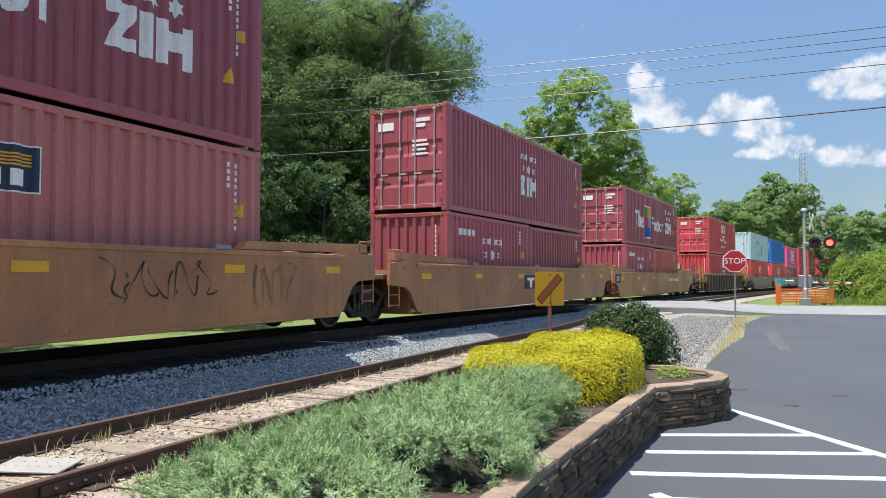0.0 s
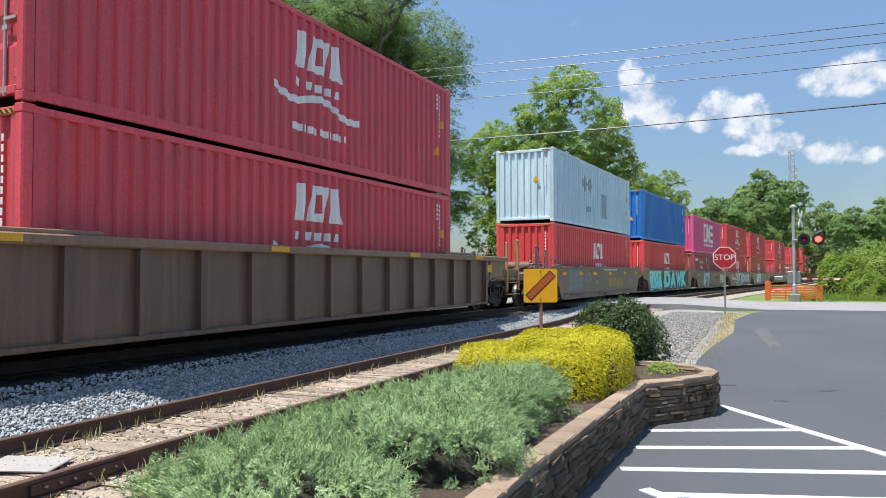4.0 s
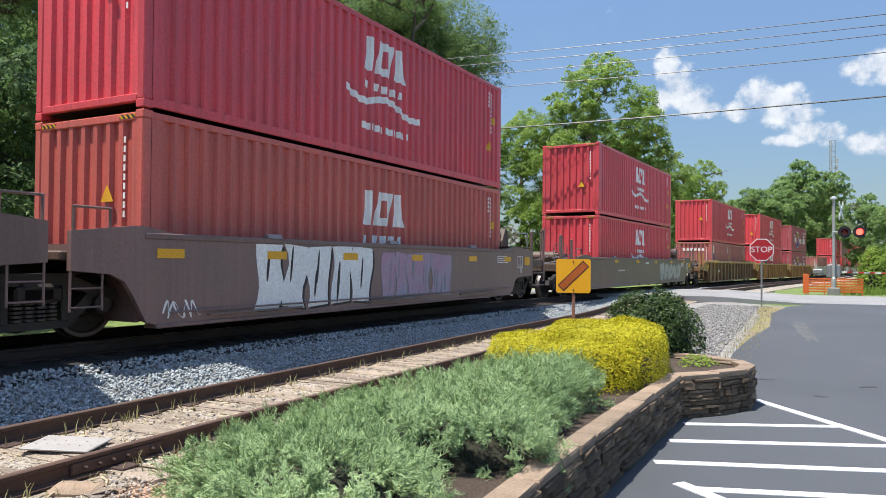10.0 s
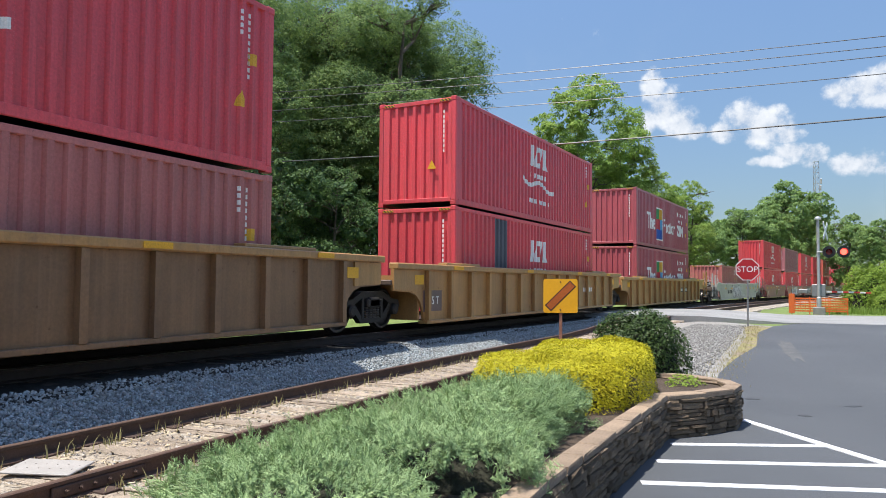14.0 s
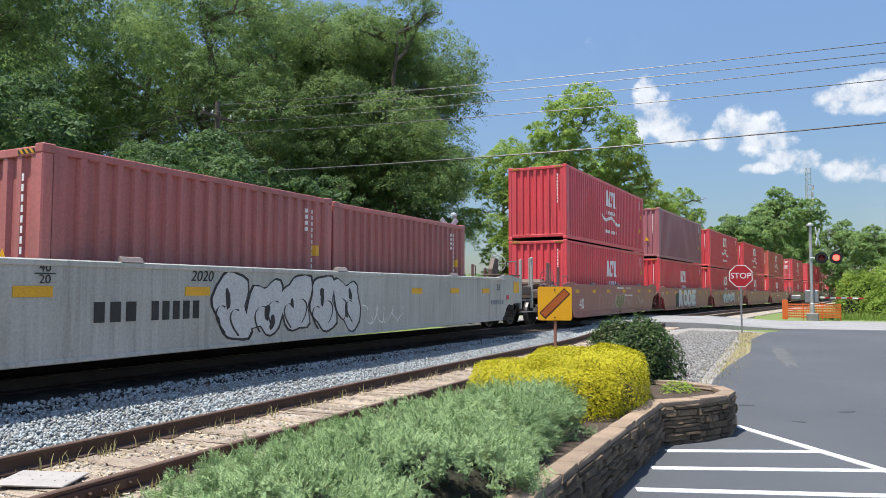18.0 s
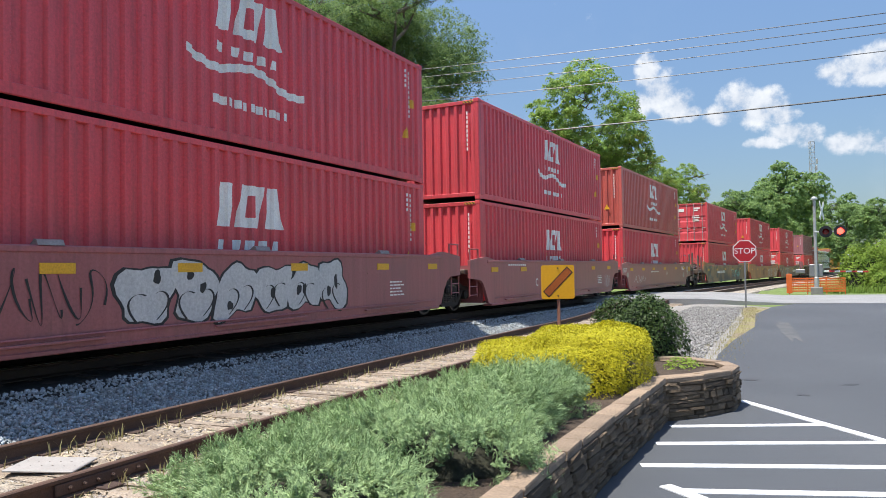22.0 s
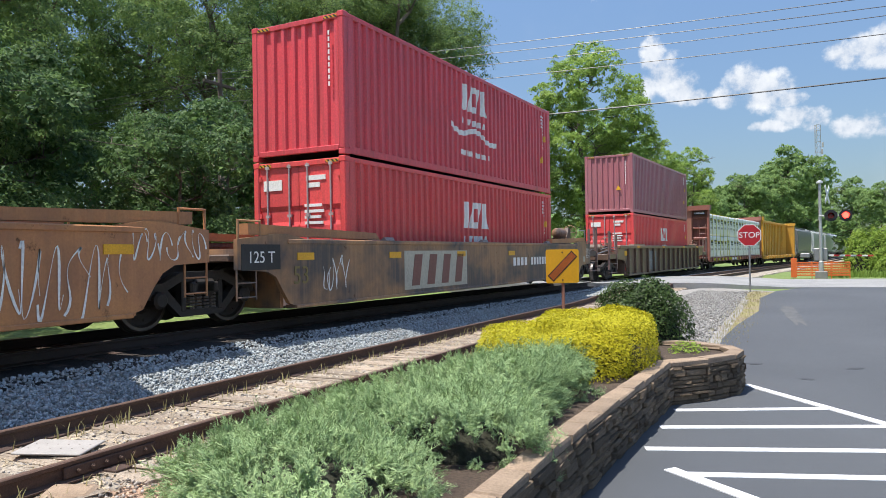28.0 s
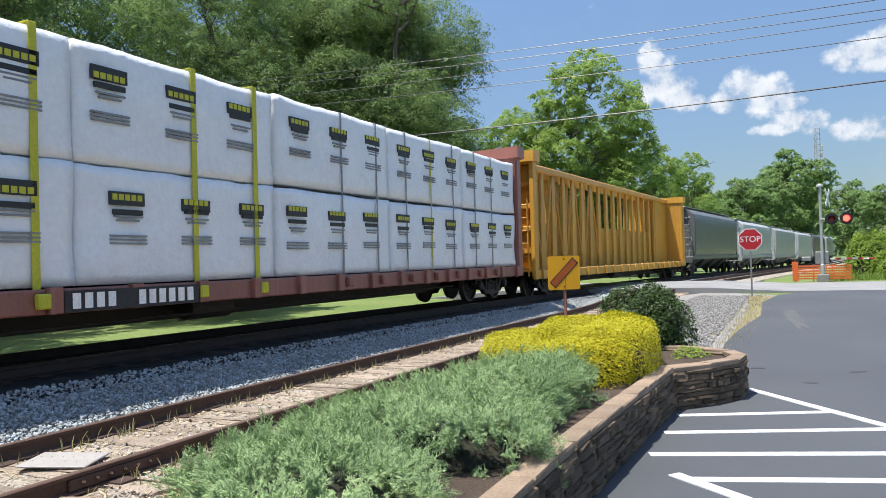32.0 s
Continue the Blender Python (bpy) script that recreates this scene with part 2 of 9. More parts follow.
def leaf_material(name, color, second, rough=0.5, light=0.35, spec=0.22):
    """Leaves: two greens by leaf, some light passing through."""
    if name in MATS:
        return MATS[name]
    m = MATS[name] = bpy.data.materials.new(name)
    m.use_nodes = True
    tr = m.node_tree
    bsdf = tr.nodes["Principled BSDF"]
    rnd = nd(tr, "ShaderNodeNewGeometry").outputs["Random Per Island"]
    co = nd(tr, "ShaderNodeTexCoord").outputs["Object"]
    big = nd(tr, "ShaderNodeTexNoise", Vector=co, Scale=0.8, Detail=3.0)
    f = nd(tr, "ShaderNodeMath", _operation="MULTIPLY_ADD", i0=big.outputs["Fac"], i1=1.4, i2=-0.45)
    f = nd(tr, "ShaderNodeMath", _operation="MULTIPLY_ADD", i0=rnd, i1=0.5, i2=f.outputs[0], _use_clamp=True)
    mix = nd(tr, "ShaderNodeMix", _data_type="RGBA", Factor=f.outputs[0])
    mix.inputs[6].default_value, mix.inputs[7].default_value = (*color, 1), (*second, 1)
    tr.links.new(mix.outputs[2], bsdf.inputs["Base Color"])
    bsdf.inputs["Roughness"].default_value = rough
    bsdf.inputs["Specular IOR Level"].default_value = spec
    tl = nd(tr, "ShaderNodeBsdfTranslucent", Color=mix.outputs[2])
    ms = nd(tr, "ShaderNodeMixShader", Fac=light)
    tr.links.new(bsdf.outputs[0], ms.inputs[1])
    tr.links.new(tl.outputs[0], ms.inputs[2])
    tr.links.new(ms.outputs[0], tr.nodes["Material Output"].inputs[0])
    return m


def glow_material(name, color, strength):
    if name in MATS:
        return MATS[name]
    m = MATS[name] = bpy.data.materials.new(name)
    m.use_nodes = True
    b = m.node_tree.nodes["Principled BSDF"]
    b.inputs["Base Color"].default_value = (*[c * 0.5 for c in color], 1)
    b.inputs["Emission Color"].default_value = (*color, 1)
    b.inputs["Emission Strength"].default_value = strength
    return m


# ---- mesh helpers ----
class Build:
    """Collects vertices and faces of one mesh."""

    def __init__(self):
        self.v, self.f = [], []

    def box(self, x0, x1, y0, y1, z0, z1):
        n = len(self.v)
        self.v += [(x0, y0, z0), (x1, y0, z0), (x1, y1, z0), (x0, y1, z0), (x0, y0, z1), (x1, y0, z1), (x1, y1, z1), (x0, y1, z1)]
        self.f += [tuple(n + i for i in q) for q in ((3, 2, 1, 0), (4, 5, 6, 7), (0, 1, 5, 4), (1, 2, 6, 5), (2, 3, 7, 6), (3, 0, 4, 7))]
        return self

    def prism(self, pts, a0, a1, axis="y"):
        """A closed outline, swept along an axis. Outlines: axis x (y, z), axis y (x, z), axis z (x, y)."""
        n, k = len(self.v), len(pts)
        for a in (a0, a1):
            for p, q in pts:
                self.v.append((a, p, q) if axis == "x" else (p, a, q) if axis == "y" else (p, q, a))
        for i in range(k):
            j = (i + 1) % k
            self.f.append((n + i, n + j, n + k + j, n + k + i))
        self.f += [tuple(n + i for i in reversed(range(k))), tuple(n + k + i for i in range(k))]
        return self

    def bar(self, x0, x1, y0, y1, z0, z1, c=0.012):
        """A box whose twelve edges are chamfered, by inset rings."""
        n = len(self.v)
        cx, cy, cz = (min(c, (b - a) * 0.3) for a, b in ((x0, x1), (y0, y1), (z0, z1)))
        rings = [(z0, cx, cy), (z0 + cz, 0, 0), (z1 - cz, 0, 0), (z1, cx, cy)]
        k = 0
        for z, ix, iy in rings:
            ox, oy = (cx - ix), (cy - iy)
            pts = [(x0 + ix + ox, y0 + iy), (x1 - ix - ox, y0 + iy), (x1 - ix, y0 + iy + oy), (x1 - ix, y1 - iy - oy),
                   (x1 - ix - ox, y1 - iy), (x0 + ix + ox, y1 - iy), (x0 + ix, y1 - iy - oy), (x0 + ix, y0 + iy + oy)]
            self.v += [(p, q, z) for p, q in pts]
        for r in range(3):
            for i in range(8):
                j = (i + 1) % 8
                self.f.append((n + r * 8 + i, n + r * 8 + j, n + r * 8 + 8 + j, n + r * 8 + 8 + i))
        self.f += [tuple(n + i for i in reversed(range(8))), tuple(n + 24 + i for i in range(8))]
        return self

    def rod(self, p, q, r, n=8, r2=None):
        """A round bar from p to q."""
        p, q = Vector(p), Vector(q)
        d = (q - p).normalized()
        a = d.orthogonal().normalized()
        b = d.cross(a)
        k = len(self.v)
        for c, rr in ((p, r), (q, r if r2 is None else r2)):
            for i in range(n):
                t = 2 * math.pi * i / n
                self.v.append(tuple(c + a * (rr * math.cos(t)) + b * (rr * math.sin(t))))
        for i in range(n):
            j = (i + 1) % n
            self.f.append((k + i, k + j, k + n + j, k + n + i))
        self.f += [tuple(k + i for i in reversed(range(n))), tuple(k + n + i for i in range(n))]
        return self

    def path(self, pts, r, n=6):
        """One bent tube through the points."""
        pts = [Vector(p) for p in pts]
        k = len(self.v)
        side = None
        for i, p in enumerate(pts):
            t0 = (p - pts[i - 1]).normalized() if i else (pts[1] - p).normalized()
            t1 = (pts[i + 1] - p).normalized() if i < len(pts) - 1 else t0
            t = (t0 + t1).normalized()
            side = t.orthogonal() if side is None else side - t * side.dot(t)
            side.normalize()
            up = t.cross(side)
            wide = r / max(0.5, t.dot(t0))
            for j in range(n):
                a = 2 * math.pi * j / n
                self.v.append(tuple(p + (side * math.cos(a) + up * math.sin(a)) * wide))
        for i in range(len(pts) - 1):
            for j in range(n):
                jj = (j + 1) % n
                self.f.append((k + i * n + j, k + i * n + jj, k + (i + 1) * n + jj, k + (i + 1) * n + j))
        self.f += [tuple(k + j for j in reversed(range(n))), tuple(k + (len(pts) - 1) * n + j for j in range(n))]
        return self

    def lathe(self, axis_p, axis_d, profile, n=20):
        """Turns a profile of (along, radius) round an axis."""
        p, d = Vector(axis_p), Vector(axis_d).normalized()
        a = d.orthogonal().normalized()
        b = d.cross(a)
        k, m = len(self.v), len(profile)
        for along, r in profile:
            for i in range(n):
                t = 2 * math.pi * i / n
                self.v.append(tuple(p + d * along + a * (r * math.cos(t)) + b * (r * math.sin(t))))
        for s in range(m - 1):
            for i in range(n):
                j = (i + 1) % n
                self.f.append((k + s * n + i, k + s * n + j, k + s * n + n + j, k + s * n + n + i))
        self.f += [tuple(k + i for i in reversed(range(n))), tuple(k + (m - 1) * n + i for i in range(n))]
        return self

    def quad(self, a, b, c, d):
        n = len(self.v)
        self.v += [tuple(a), tuple(b), tuple(c), tuple(d)]
        self.f.append((n, n + 1, n + 2, n + 3))
        return self

    def slab(self, pts, thick, off):
        """A flat outline (y, z) on a side wall, facing +x at off, with a small thickness."""
        return self.prism(pts, off, off + thick, "x")

    def mesh(self, name, mat, smooth=False):
        me = bpy.data.meshes.new(name)
        me.from_pydata(self.v, [], self.f)
        bm = bmesh.new()
        bm.from_mesh(me)
        if len(self.f) < 4000:
            bmesh.ops.recalc_face_normals(bm, faces=bm.faces)
        if smooth:
            for f in bm.faces:
                f.smooth = True
        bm.to_mesh(me)
        bm.free()
        if mat:
            me.materials.append(mat)
        return me


def part(name, b, mat, parent, label="", smooth=False):
    """Links a Build, or a mesh that is shared, as one mesh object under a thing or a part."""
    me = b.mesh(name, mat, smooth) if isinstance(b, Build) else b
    ob = new(name, me)
    ob.parent = parent
    if label:
        ob["label"] = label
    return ob


def thing(name, label, category, m=None, group="", kind="", data=None):
    ob = new(name, data)
    if m is not None:
        ob.matrix_basis = m
    return tagged(ob, label, category, group, kind)


def solid(name, b, mat, label, category, group="", kind="", smooth=False, m=None):
    return thing(name, label, category, m, group, kind, b.mesh(name, mat, smooth))


def text_mesh(body, size, name, mat, thick=0.004, shear=0.0):
    """Letters as a flat mesh, standing in the y-z plane and facing +x, centred."""
    cu = bpy.data.curves.new(name, "FONT")
    cu.body, cu.size, cu.extrude, cu.align_x, cu.align_y, cu.shear = body, size, thick / 2, "CENTER", "CENTER", shear
    tmp = bpy.data.objects.new(name, cu)
    me = bpy.data.meshes.new_from_object(tmp)
    me.name = name
    me.transform(Matrix(((0, 0, 1, 0), (1, 0, 0, 0), (0, 1, 0, 0), (0, 0, 0, 1))))
    me.materials.clear()
    me.materials.append(mat)
    bpy.data.objects.remove(tmp)
    return me


# ---- the plan of the railway ----
TURN_1, TURN_2, BEND_END = 0.00261, -0.0000130, 100.0
MAIN_X = -9.31
_s = np.arange(-520.0, 760.0, 0.5)
_c = np.clip(_s, 0, BEND_END)
_head = TURN_1 * _c + TURN_2 * _c * _c
_dx, _dy = np.sin(_head) * 0.5, np.cos(_head) * 0.5
_zero = int(np.argmin(abs(_s)))
_x = MAIN_X + np.cumsum(_dx) - np.cumsum(_dx)[_zero]
_y = np.cumsum(_dy) - np.cumsum(_dy)[_zero]


def rail_z(s):
    """Height of the main line's rail head: it falls gently away from the viewer."""
    return 0.35 - 0.0065 * (min(max(s, -40.0), 110.0) - 12.0)


def siding_z(s):
    k = min(max((s - 22.0) / 10.0, 0.0), 1.0)
    return -0.10 + (rail_z(s) - 0.03 + 0.10) * k * k * (3 - 2 * k)


def track_at(s, off=0.0):
    """A point of the main line, moved off metres to its right: x, y and the heading."""
    h = float(np.interp(s, _s, _head))
    return float(np.interp(s, _s, _x)) + off * math.cos(h), float(np.interp(s, _s, _y)) - off * math.sin(h), h


def on_track(s, off=0.0, z=0.0):
    x, y, h = track_at(s, off)
    return pose(x, y, rail_z(s) + z, 0, 0, -math.degrees(h))


SPEED_T = [0, 4, 8, 12, 16, 20, 24, 28, 32]
SPEED_V = [13.53, 13.48, 13.49, 13.46, 13.52, 13.65, 13.65, 13.87, 14.02]


def gone(t):
    """How far the train has run at t seconds."""
    tt = np.linspace(0, t, 200)
    v = np.interp(tt, SPEED_T, SPEED_V)
    return float(((v[1:] + v[:-1]) * 0.5 * np.diff(tt)).sum()) if t > 0 else 0.0


RUNNERS = []
WHEELS = []


def runs(ob, s0, z=0.0):
    """Puts a thing of the train on the line, s0 metres along it at the start, and lists it for motions()."""
    RUNNERS.append((ob, s0, z))
    ob.matrix_basis = on_track(s0, 0.0, z)
    return ob

# ---- ground, car park, railway ----
M_SOIL = material("lawn_and_soil", (0.10, 0.16, 0.035), 0.95, second=(0.16, 0.20, 0.06), grain=(0.25, 0.2), fine=(9.0, 0.25), bump=(14.0, 0.6), coords="Position")
M_MULCH = material("mulch", (0.20, 0.105, 0.065), 0.95, second=(0.27, 0.19, 0.14), grain=(2.2, 0.2), fine=(55.0, 0.3), bump=(45.0, 0.9), coords="Position")
M_ASPHALT = material("asphalt", (0.056, 0.061, 0.069), 0.8, second=(0.079, 0.085, 0.094), grain=(0.22, 0.2), fine=(160.0, 0.22), bump=(220.0, 0.35), coords="Position")
M_ROAD = material("old_road", (0.28, 0.28, 0.275), 0.85, second=(0.20, 0.20, 0.20), grain=(0.5, 0.22), fine=(60.0, 0.15), bump=(120.0, 0.3), coords="Position")
M_LINE = material("line_paint", (0.72, 0.73, 0.74), 0.7, second=(0.58, 0.59, 0.60), grain=(6.0, 0.22), fine=(120.0, 0.1), bump=(150.0, 0.2), coords="Position")
M_SIDINGBED = material("siding_dirt", (0.40, 0.36, 0.30), 0.95, second=(0.23, 0.18, 0.135), grain=(1.6, 0.18), fine=(34.0, 0.35), bump=(30.0, 1.0), coords="Position")
# oily stone, blackened to stand for the shade under the train
M_OILYSHADE = material("oily_shaded_ballast", (0.008, 0.0075, 0.007), 0.9, second=(0.018, 0.016, 0.014), grain=(2.0, 0.2), fine=(30.0, 0.4), bump=(26.0, 1.0), coords="Position")
M_GRAVELBED = material("ballast_bed", (0.30, 0.31, 0.315), 0.95, second=(0.20, 0.20, 0.205), grain=(5.0, 0.2), fine=(28.0, 0.4), bump=(26.0, 1.0), coords="Position")
M_PALEGRAVEL = material("pale_gravel", (0.30, 0.295, 0.28), 0.95, second=(0.21, 0.19, 0.165), grain=(2.0, 0.2), fine=(34.0, 0.35), bump=(30.0, 1.0), coords="Position")
M_STONES = material("ballast_stone", (0.31, 0.345, 0.36), 0.85, second=(0.27, 0.275, 0.265), grain=(9.0, 0.12), fine=(60.0, 0.15), bump=(60.0, 0.3), coords="Position", island=0.42)
M_GREYSTONES = material("grey_gravel_stone", (0.25, 0.25, 0.245), 0.9, second=(0.20, 0.19, 0.175), grain=(4.0, 0.2), fine=(60.0, 0.15), bump=(60.0, 0.3), coords="Position", island=0.45)
M_OLDSTONES = material("old_stone", (0.37, 0.34, 0.31), 0.9, second=(0.24, 0.20, 0.165), grain=(3.0, 0.25), fine=(60.0, 0.1), bump=(60.0, 0.3), coords="Position", island=0.4)
M_RAIL = material("rusty_rail", (0.062, 0.034, 0.024), 0.75, second=(0.095, 0.052, 0.035), grain=(4.0, 0.25), fine=(70.0, 0.2), bump=(80.0, 0.3), coords="Position")
# the rusty rail again, its colour darkened for the shade under the train
M_MAINRAIL = material("shade_dark_rail", (0.026, 0.016, 0.013), 0.7, second=(0.045, 0.028, 0.021), grain=(4.0, 0.25), fine=(70.0, 0.2), bump=(80.0, 0.3), coords="Position")
M_HEAD = material("worn_rail_head", (0.34, 0.33, 0.32), 0.32, metal=1.0, grain=(3.0, 0.3), bump=(90.0, 0.05), coords="Position")
M_OLDHEAD = material("dull_rail_head", (0.16, 0.10, 0.075), 0.6, metal=0.4, grain=(5.0, 0.3), bump=(90.0, 0.1), coords="Position")
M_TIE = material("tie_wood", (0.22, 0.175, 0.135), 0.95, second=(0.40, 0.33, 0.26), grain=(3.0, 0.25), fine=(50.0, 0.25), bump=(40.0, 0.8), vary=0.3)
# creosote brown, taken darker for the shade below the cars
M_DARKTIE = material("creosote_tie", (0.028, 0.021, 0.017), 0.9, second=(0.06, 0.045, 0.036), grain=(3.0, 0.25), fine=(50.0, 0.25), bump=(40.0, 0.8), vary=0.3)
M_PLATE = material("tie_plate", (0.08, 0.05, 0.04), 0.8, metal=0.3, bump=(60.0, 0.3), coords="Position")


def ramp(v, a, b, za, zb):
    k = min(max((v - a) / (b - a), 0.0), 1.0)
    k = k * k * (3 - 2 * k)
    return za + (zb - za) * k


def ground_z(x, y):
    """The lie of the land: the bed beside the wall, the low strip of the siding, the lawn beyond the line."""
    fall = -0.0065 * (min(max(y, 45.0), 110.0) - 45.0)
    cx = track_at(min(max(y, -60.0), 200.0))[0]
    if x < cx + 5.3:
        z = -0.32
        z += ramp(x, cx - 6.0, cx - 3.0, 0.22, 0.0)
        return z + fall
    bed = ramp(x, cx + 5.3, -1.45, -0.32, 0.27)
    flat = ramp(x, cx + 5.3, -2.2, -0.32, -0.06)
    edge = ramp(y, 8.8, 9.6, 0.0, 1.0)
    z = bed * (1 - edge) + flat * edge
    if x > -1.25:
        z = -0.06
    return z + fall + ramp(y, 45, 60, 0, -0.15)


def grid_axis(parts):
    out = []
    for a, b, n in parts:
        out += list(np.linspace(a, b, n, endpoint=False))
    return out + [parts[-1][1]]


def build_ground():
    xs = grid_axis([(-2500, -300, 6), (-300, -60, 10), (-60, -16, 22), (-16, -6, 20), (-6, -1.5, 24), (-1.5, -1.2, 3), (-1.2, 12, 10), (12, 60, 10), (60, 300, 8), (300, 2500, 6)])
    ys = grid_axis([(-2500, -300, 6), (-300, -40, 10), (-40, 0, 16), (0, 12, 40), (12, 60, 48), (60, 130, 24), (130, 400, 12), (400, 2500, 6)])
    v = [(x, y, ground_z(x, y)) for y in ys for x in xs]
    n = len(xs)
    f = [(j * n + i, j * n + i + 1, (j + 1) * n + i + 1, (j + 1) * n + i) for j in range(len(ys) - 1) for i in range(n - 1)]
    b = Build()
    b.v, b.f = v, f
    me = b.mesh("ground", M_SOIL)
    me.materials.append(M_MULCH)
    for p in me.polygons:
        c = p.center
        if -5.6 < c.x < -1.2 and -3 < c.y < 10.0:
            p.material_index = 1
        p.use_smooth = True
    thing("ground", "lawn, bare soil and wood-chip bed beside the railway", "ground", kind="structure", data=me)


def sheet(name, outline, z0, z1, mat, label, kind="structure", category="ground"):
    b = Build().prism(outline, z0, z1, "z")
    return solid(name, b, mat, label, category, kind=kind)


def swept(name, profile, s0, s1, step, zf, off=0.0, closed=True):
    """Sweeps an outline (off, z) along the line; zf gives the height of the rail head."""
    b = Build()
    ss = list(np.arange(s0, s1, step)) + [s1]
    k = len(profile)
    for s in ss:
        z = zf(s)
        for o, dz in profile:
            x, y, h = track_at(s, off + o)
            b.v.append((x, y, z + dz))
    for i in range(len(ss) - 1):
        for j in range(k if closed else k - 1):
            jj = (j + 1) % k
            b.f.append((i * k + j, i * k + jj, (i + 1) * k + jj, (i + 1) * k + j))
    if closed:
        b.f.append(tuple(reversed(range(k))))
        b.f.append(tuple((len(ss) - 1) * k + j for j in range(k)))
    return b


build_ground()
# car park: one slab with its rough edge by the gravel
sheet("car_park", [(-1.2, -40), (60, -40), (60, 40.5), (7.5, 40.5), (3.2, 38.4), (-0.35, 28.0), (-0.75, 24.0), (-0.62, 19.0), (-0.9, 15.5), (-1.0, 13.0), (-0.95, 11.0), (-0.9, 9.2), (-1.2, 8.0)],
      -0.4, 0.0, M_ASPHALT, "dark grey asphalt car park with faint tyre marks", category="car park")
sheet("gravel_strip", [(-4.2, 9.4), (-1.9, 9.2), (-0.7, 9.1), (-0.85, 13.0), (-0.8, 15.5), (-0.55, 19.0), (-0.65, 24.0), (-0.3, 28.2), (-2.9, 31.0), (-4.0, 27.0), (-4.2, 18.0)],
      -0.5, -0.02, M_PALEGRAVEL, "pale gravel strip between the car park and the siding")
M_DRYGRASS = material("dry_grass_ground", (0.24, 0.22, 0.085), 0.95, second=(0.22, 0.175, 0.13), grain=(1.6, 0.12), fine=(40.0, 0.3), bump=(40.0, 0.9), coords="Position")
sheet("dry_verge", [(-0.98, 11.5), (-0.72, 11.0), (-0.82, 13.0), (-0.77, 15.5), (-0.52, 19.0), (-0.62, 24.0), (-0.28, 27.6), (-1.3, 27.9), (-0.98, 22.0), (-1.0, 17.0)],
      -0.45, -0.008, M_DRYGRASS, "yellowing dry grass verge along the asphalt")
# the road over the railway
road = Build()
rows = [(-60, 0.0), (-15, 0.05), (-10.9, 0.0), (-5.0, 0.0), (-3.0, 0.0), (0.0, 0.0), (8.0, 0.0), (60, 0.0)]
for i, (x, dz) in enumerate(rows):
    ya, yb = 29.2 + (x + 9) * 0.16, 37.0 + (x + 9) * 0.20
    for y in (ya, yb):
        z = rail_z(33) - 0.015 if -11.5 < x < -2.5 else (-0.12 if x < -11.5 else 0.012)
        road.v.append((x, y, z))
for i in range(len(rows) - 1):
    road.f.append((i * 2, i * 2 + 2, i * 2 + 3, i * 2 + 1))
n0 = len(road.v)
road.v += [(x, y, z - 0.5) for x, y, z in road.v[:n0]]
road.f += [(i * 2 + n0 + 1, i * 2 + 3 + n0, i * 2 + 2 + n0, i * 2 + n0) for i in range(len(rows) - 1)]
for i in range(len(rows) - 1):
    road.f += [(i * 2, i * 2 + n0, i * 2 + 2 + n0, i * 2 + 2), (i * 2 + 1, i * 2 + 3, i * 2 + 3 + n0, i * 2 + 1 + n0)]
solid("road", road, M_ROAD, "pale worn concrete road over the level crossing", "road", kind="structure")

# painted hatching on the car park
def stripe(p, q, w=0.1, top=0.004):
    p, q = Vector((*p, 0)), Vector((*q, 0))
    n = Vector((-(q - p).y, (q - p).x, 0)).normalized() * w / 2
    pts = [(p + n), (q + n), (q - n), (p - n)]
    b = Build().prism([(a.x, a.y) for a in pts], -0.01, top, "z")
    return solid("parking_line", b, M_LINE, "white painted parking line on dark asphalt", "road marking", group="parking hatching", kind="structure")


for p, q in [((-0.44, 8.60), (2.35, 5.0)), ((-0.97, 7.0), (0.36, 7.60)), ((-0.99, 6.28), (0.80, 7.03)), ((-0.99, 5.56), (1.35, 6.42)),
             ((-0.62, 5.03), (1.8, 5.86)), ((-0.75, 5.10), (0.75, 3.9)), ((7.0, 34.0), (10.0, 30.0))]:
    stripe(p, q, top=0.008 if p in ((-0.44, 8.60), (-0.75, 5.10)) else 0.004)

# pale scuffs and dark drips on the asphalt
M_SCUFF = material("asphalt_scuff", (0.115, 0.115, 0.112), 0.85, second=(0.07, 0.074, 0.08), grain=(2.5, 0.2), fine=(140.0, 0.25), bump=(200.0, 0.35), coords="Position")
M_DRIP = material("asphalt_drip", (0.030, 0.031, 0.034), 0.7, second=(0.045, 0.047, 0.052), grain=(5.0, 0.2), fine=(140.0, 0.2), bump=(200.0, 0.3), coords="Position")
rnd = random.Random(31)
for x, y, rx, ry, turn, mat, name, label in ((0.1, 18.4, 0.20, 3.0, 3, M_SCUFF, "pale_scuff", "pale dusty scuff on the asphalt"), (-0.4, 10.2, 0.10, 0.06, 20, M_DRIP, "oil_drip", "small dark oil drip on the asphalt"),
                                            (0.2, 9.2, 0.08, 0.05, 0, M_DRIP, "oil_drip", "small dark oil drip on the asphalt"), (0.75, 10.2, 0.12, 0.05, 40, M_DRIP, "oil_drip", "small dark oil drip on the asphalt")):
    pts = []
    for k in range(22):
        a = 2 * math.pi * k / 22
        q = rnd.uniform(0.7, 1.15)
        px, py = rx * q * math.cos(a), ry * q * math.sin(a)
        c, s = math.cos(radians(turn)), math.sin(radians(turn))
        pts.append((x + px * c - py * s, y + px * s + py * c))
    solid(name, Build().prism(pts, -0.01, 0.0025, "z"), mat, label, "stain", group="stains on the asphalt", kind="structure")

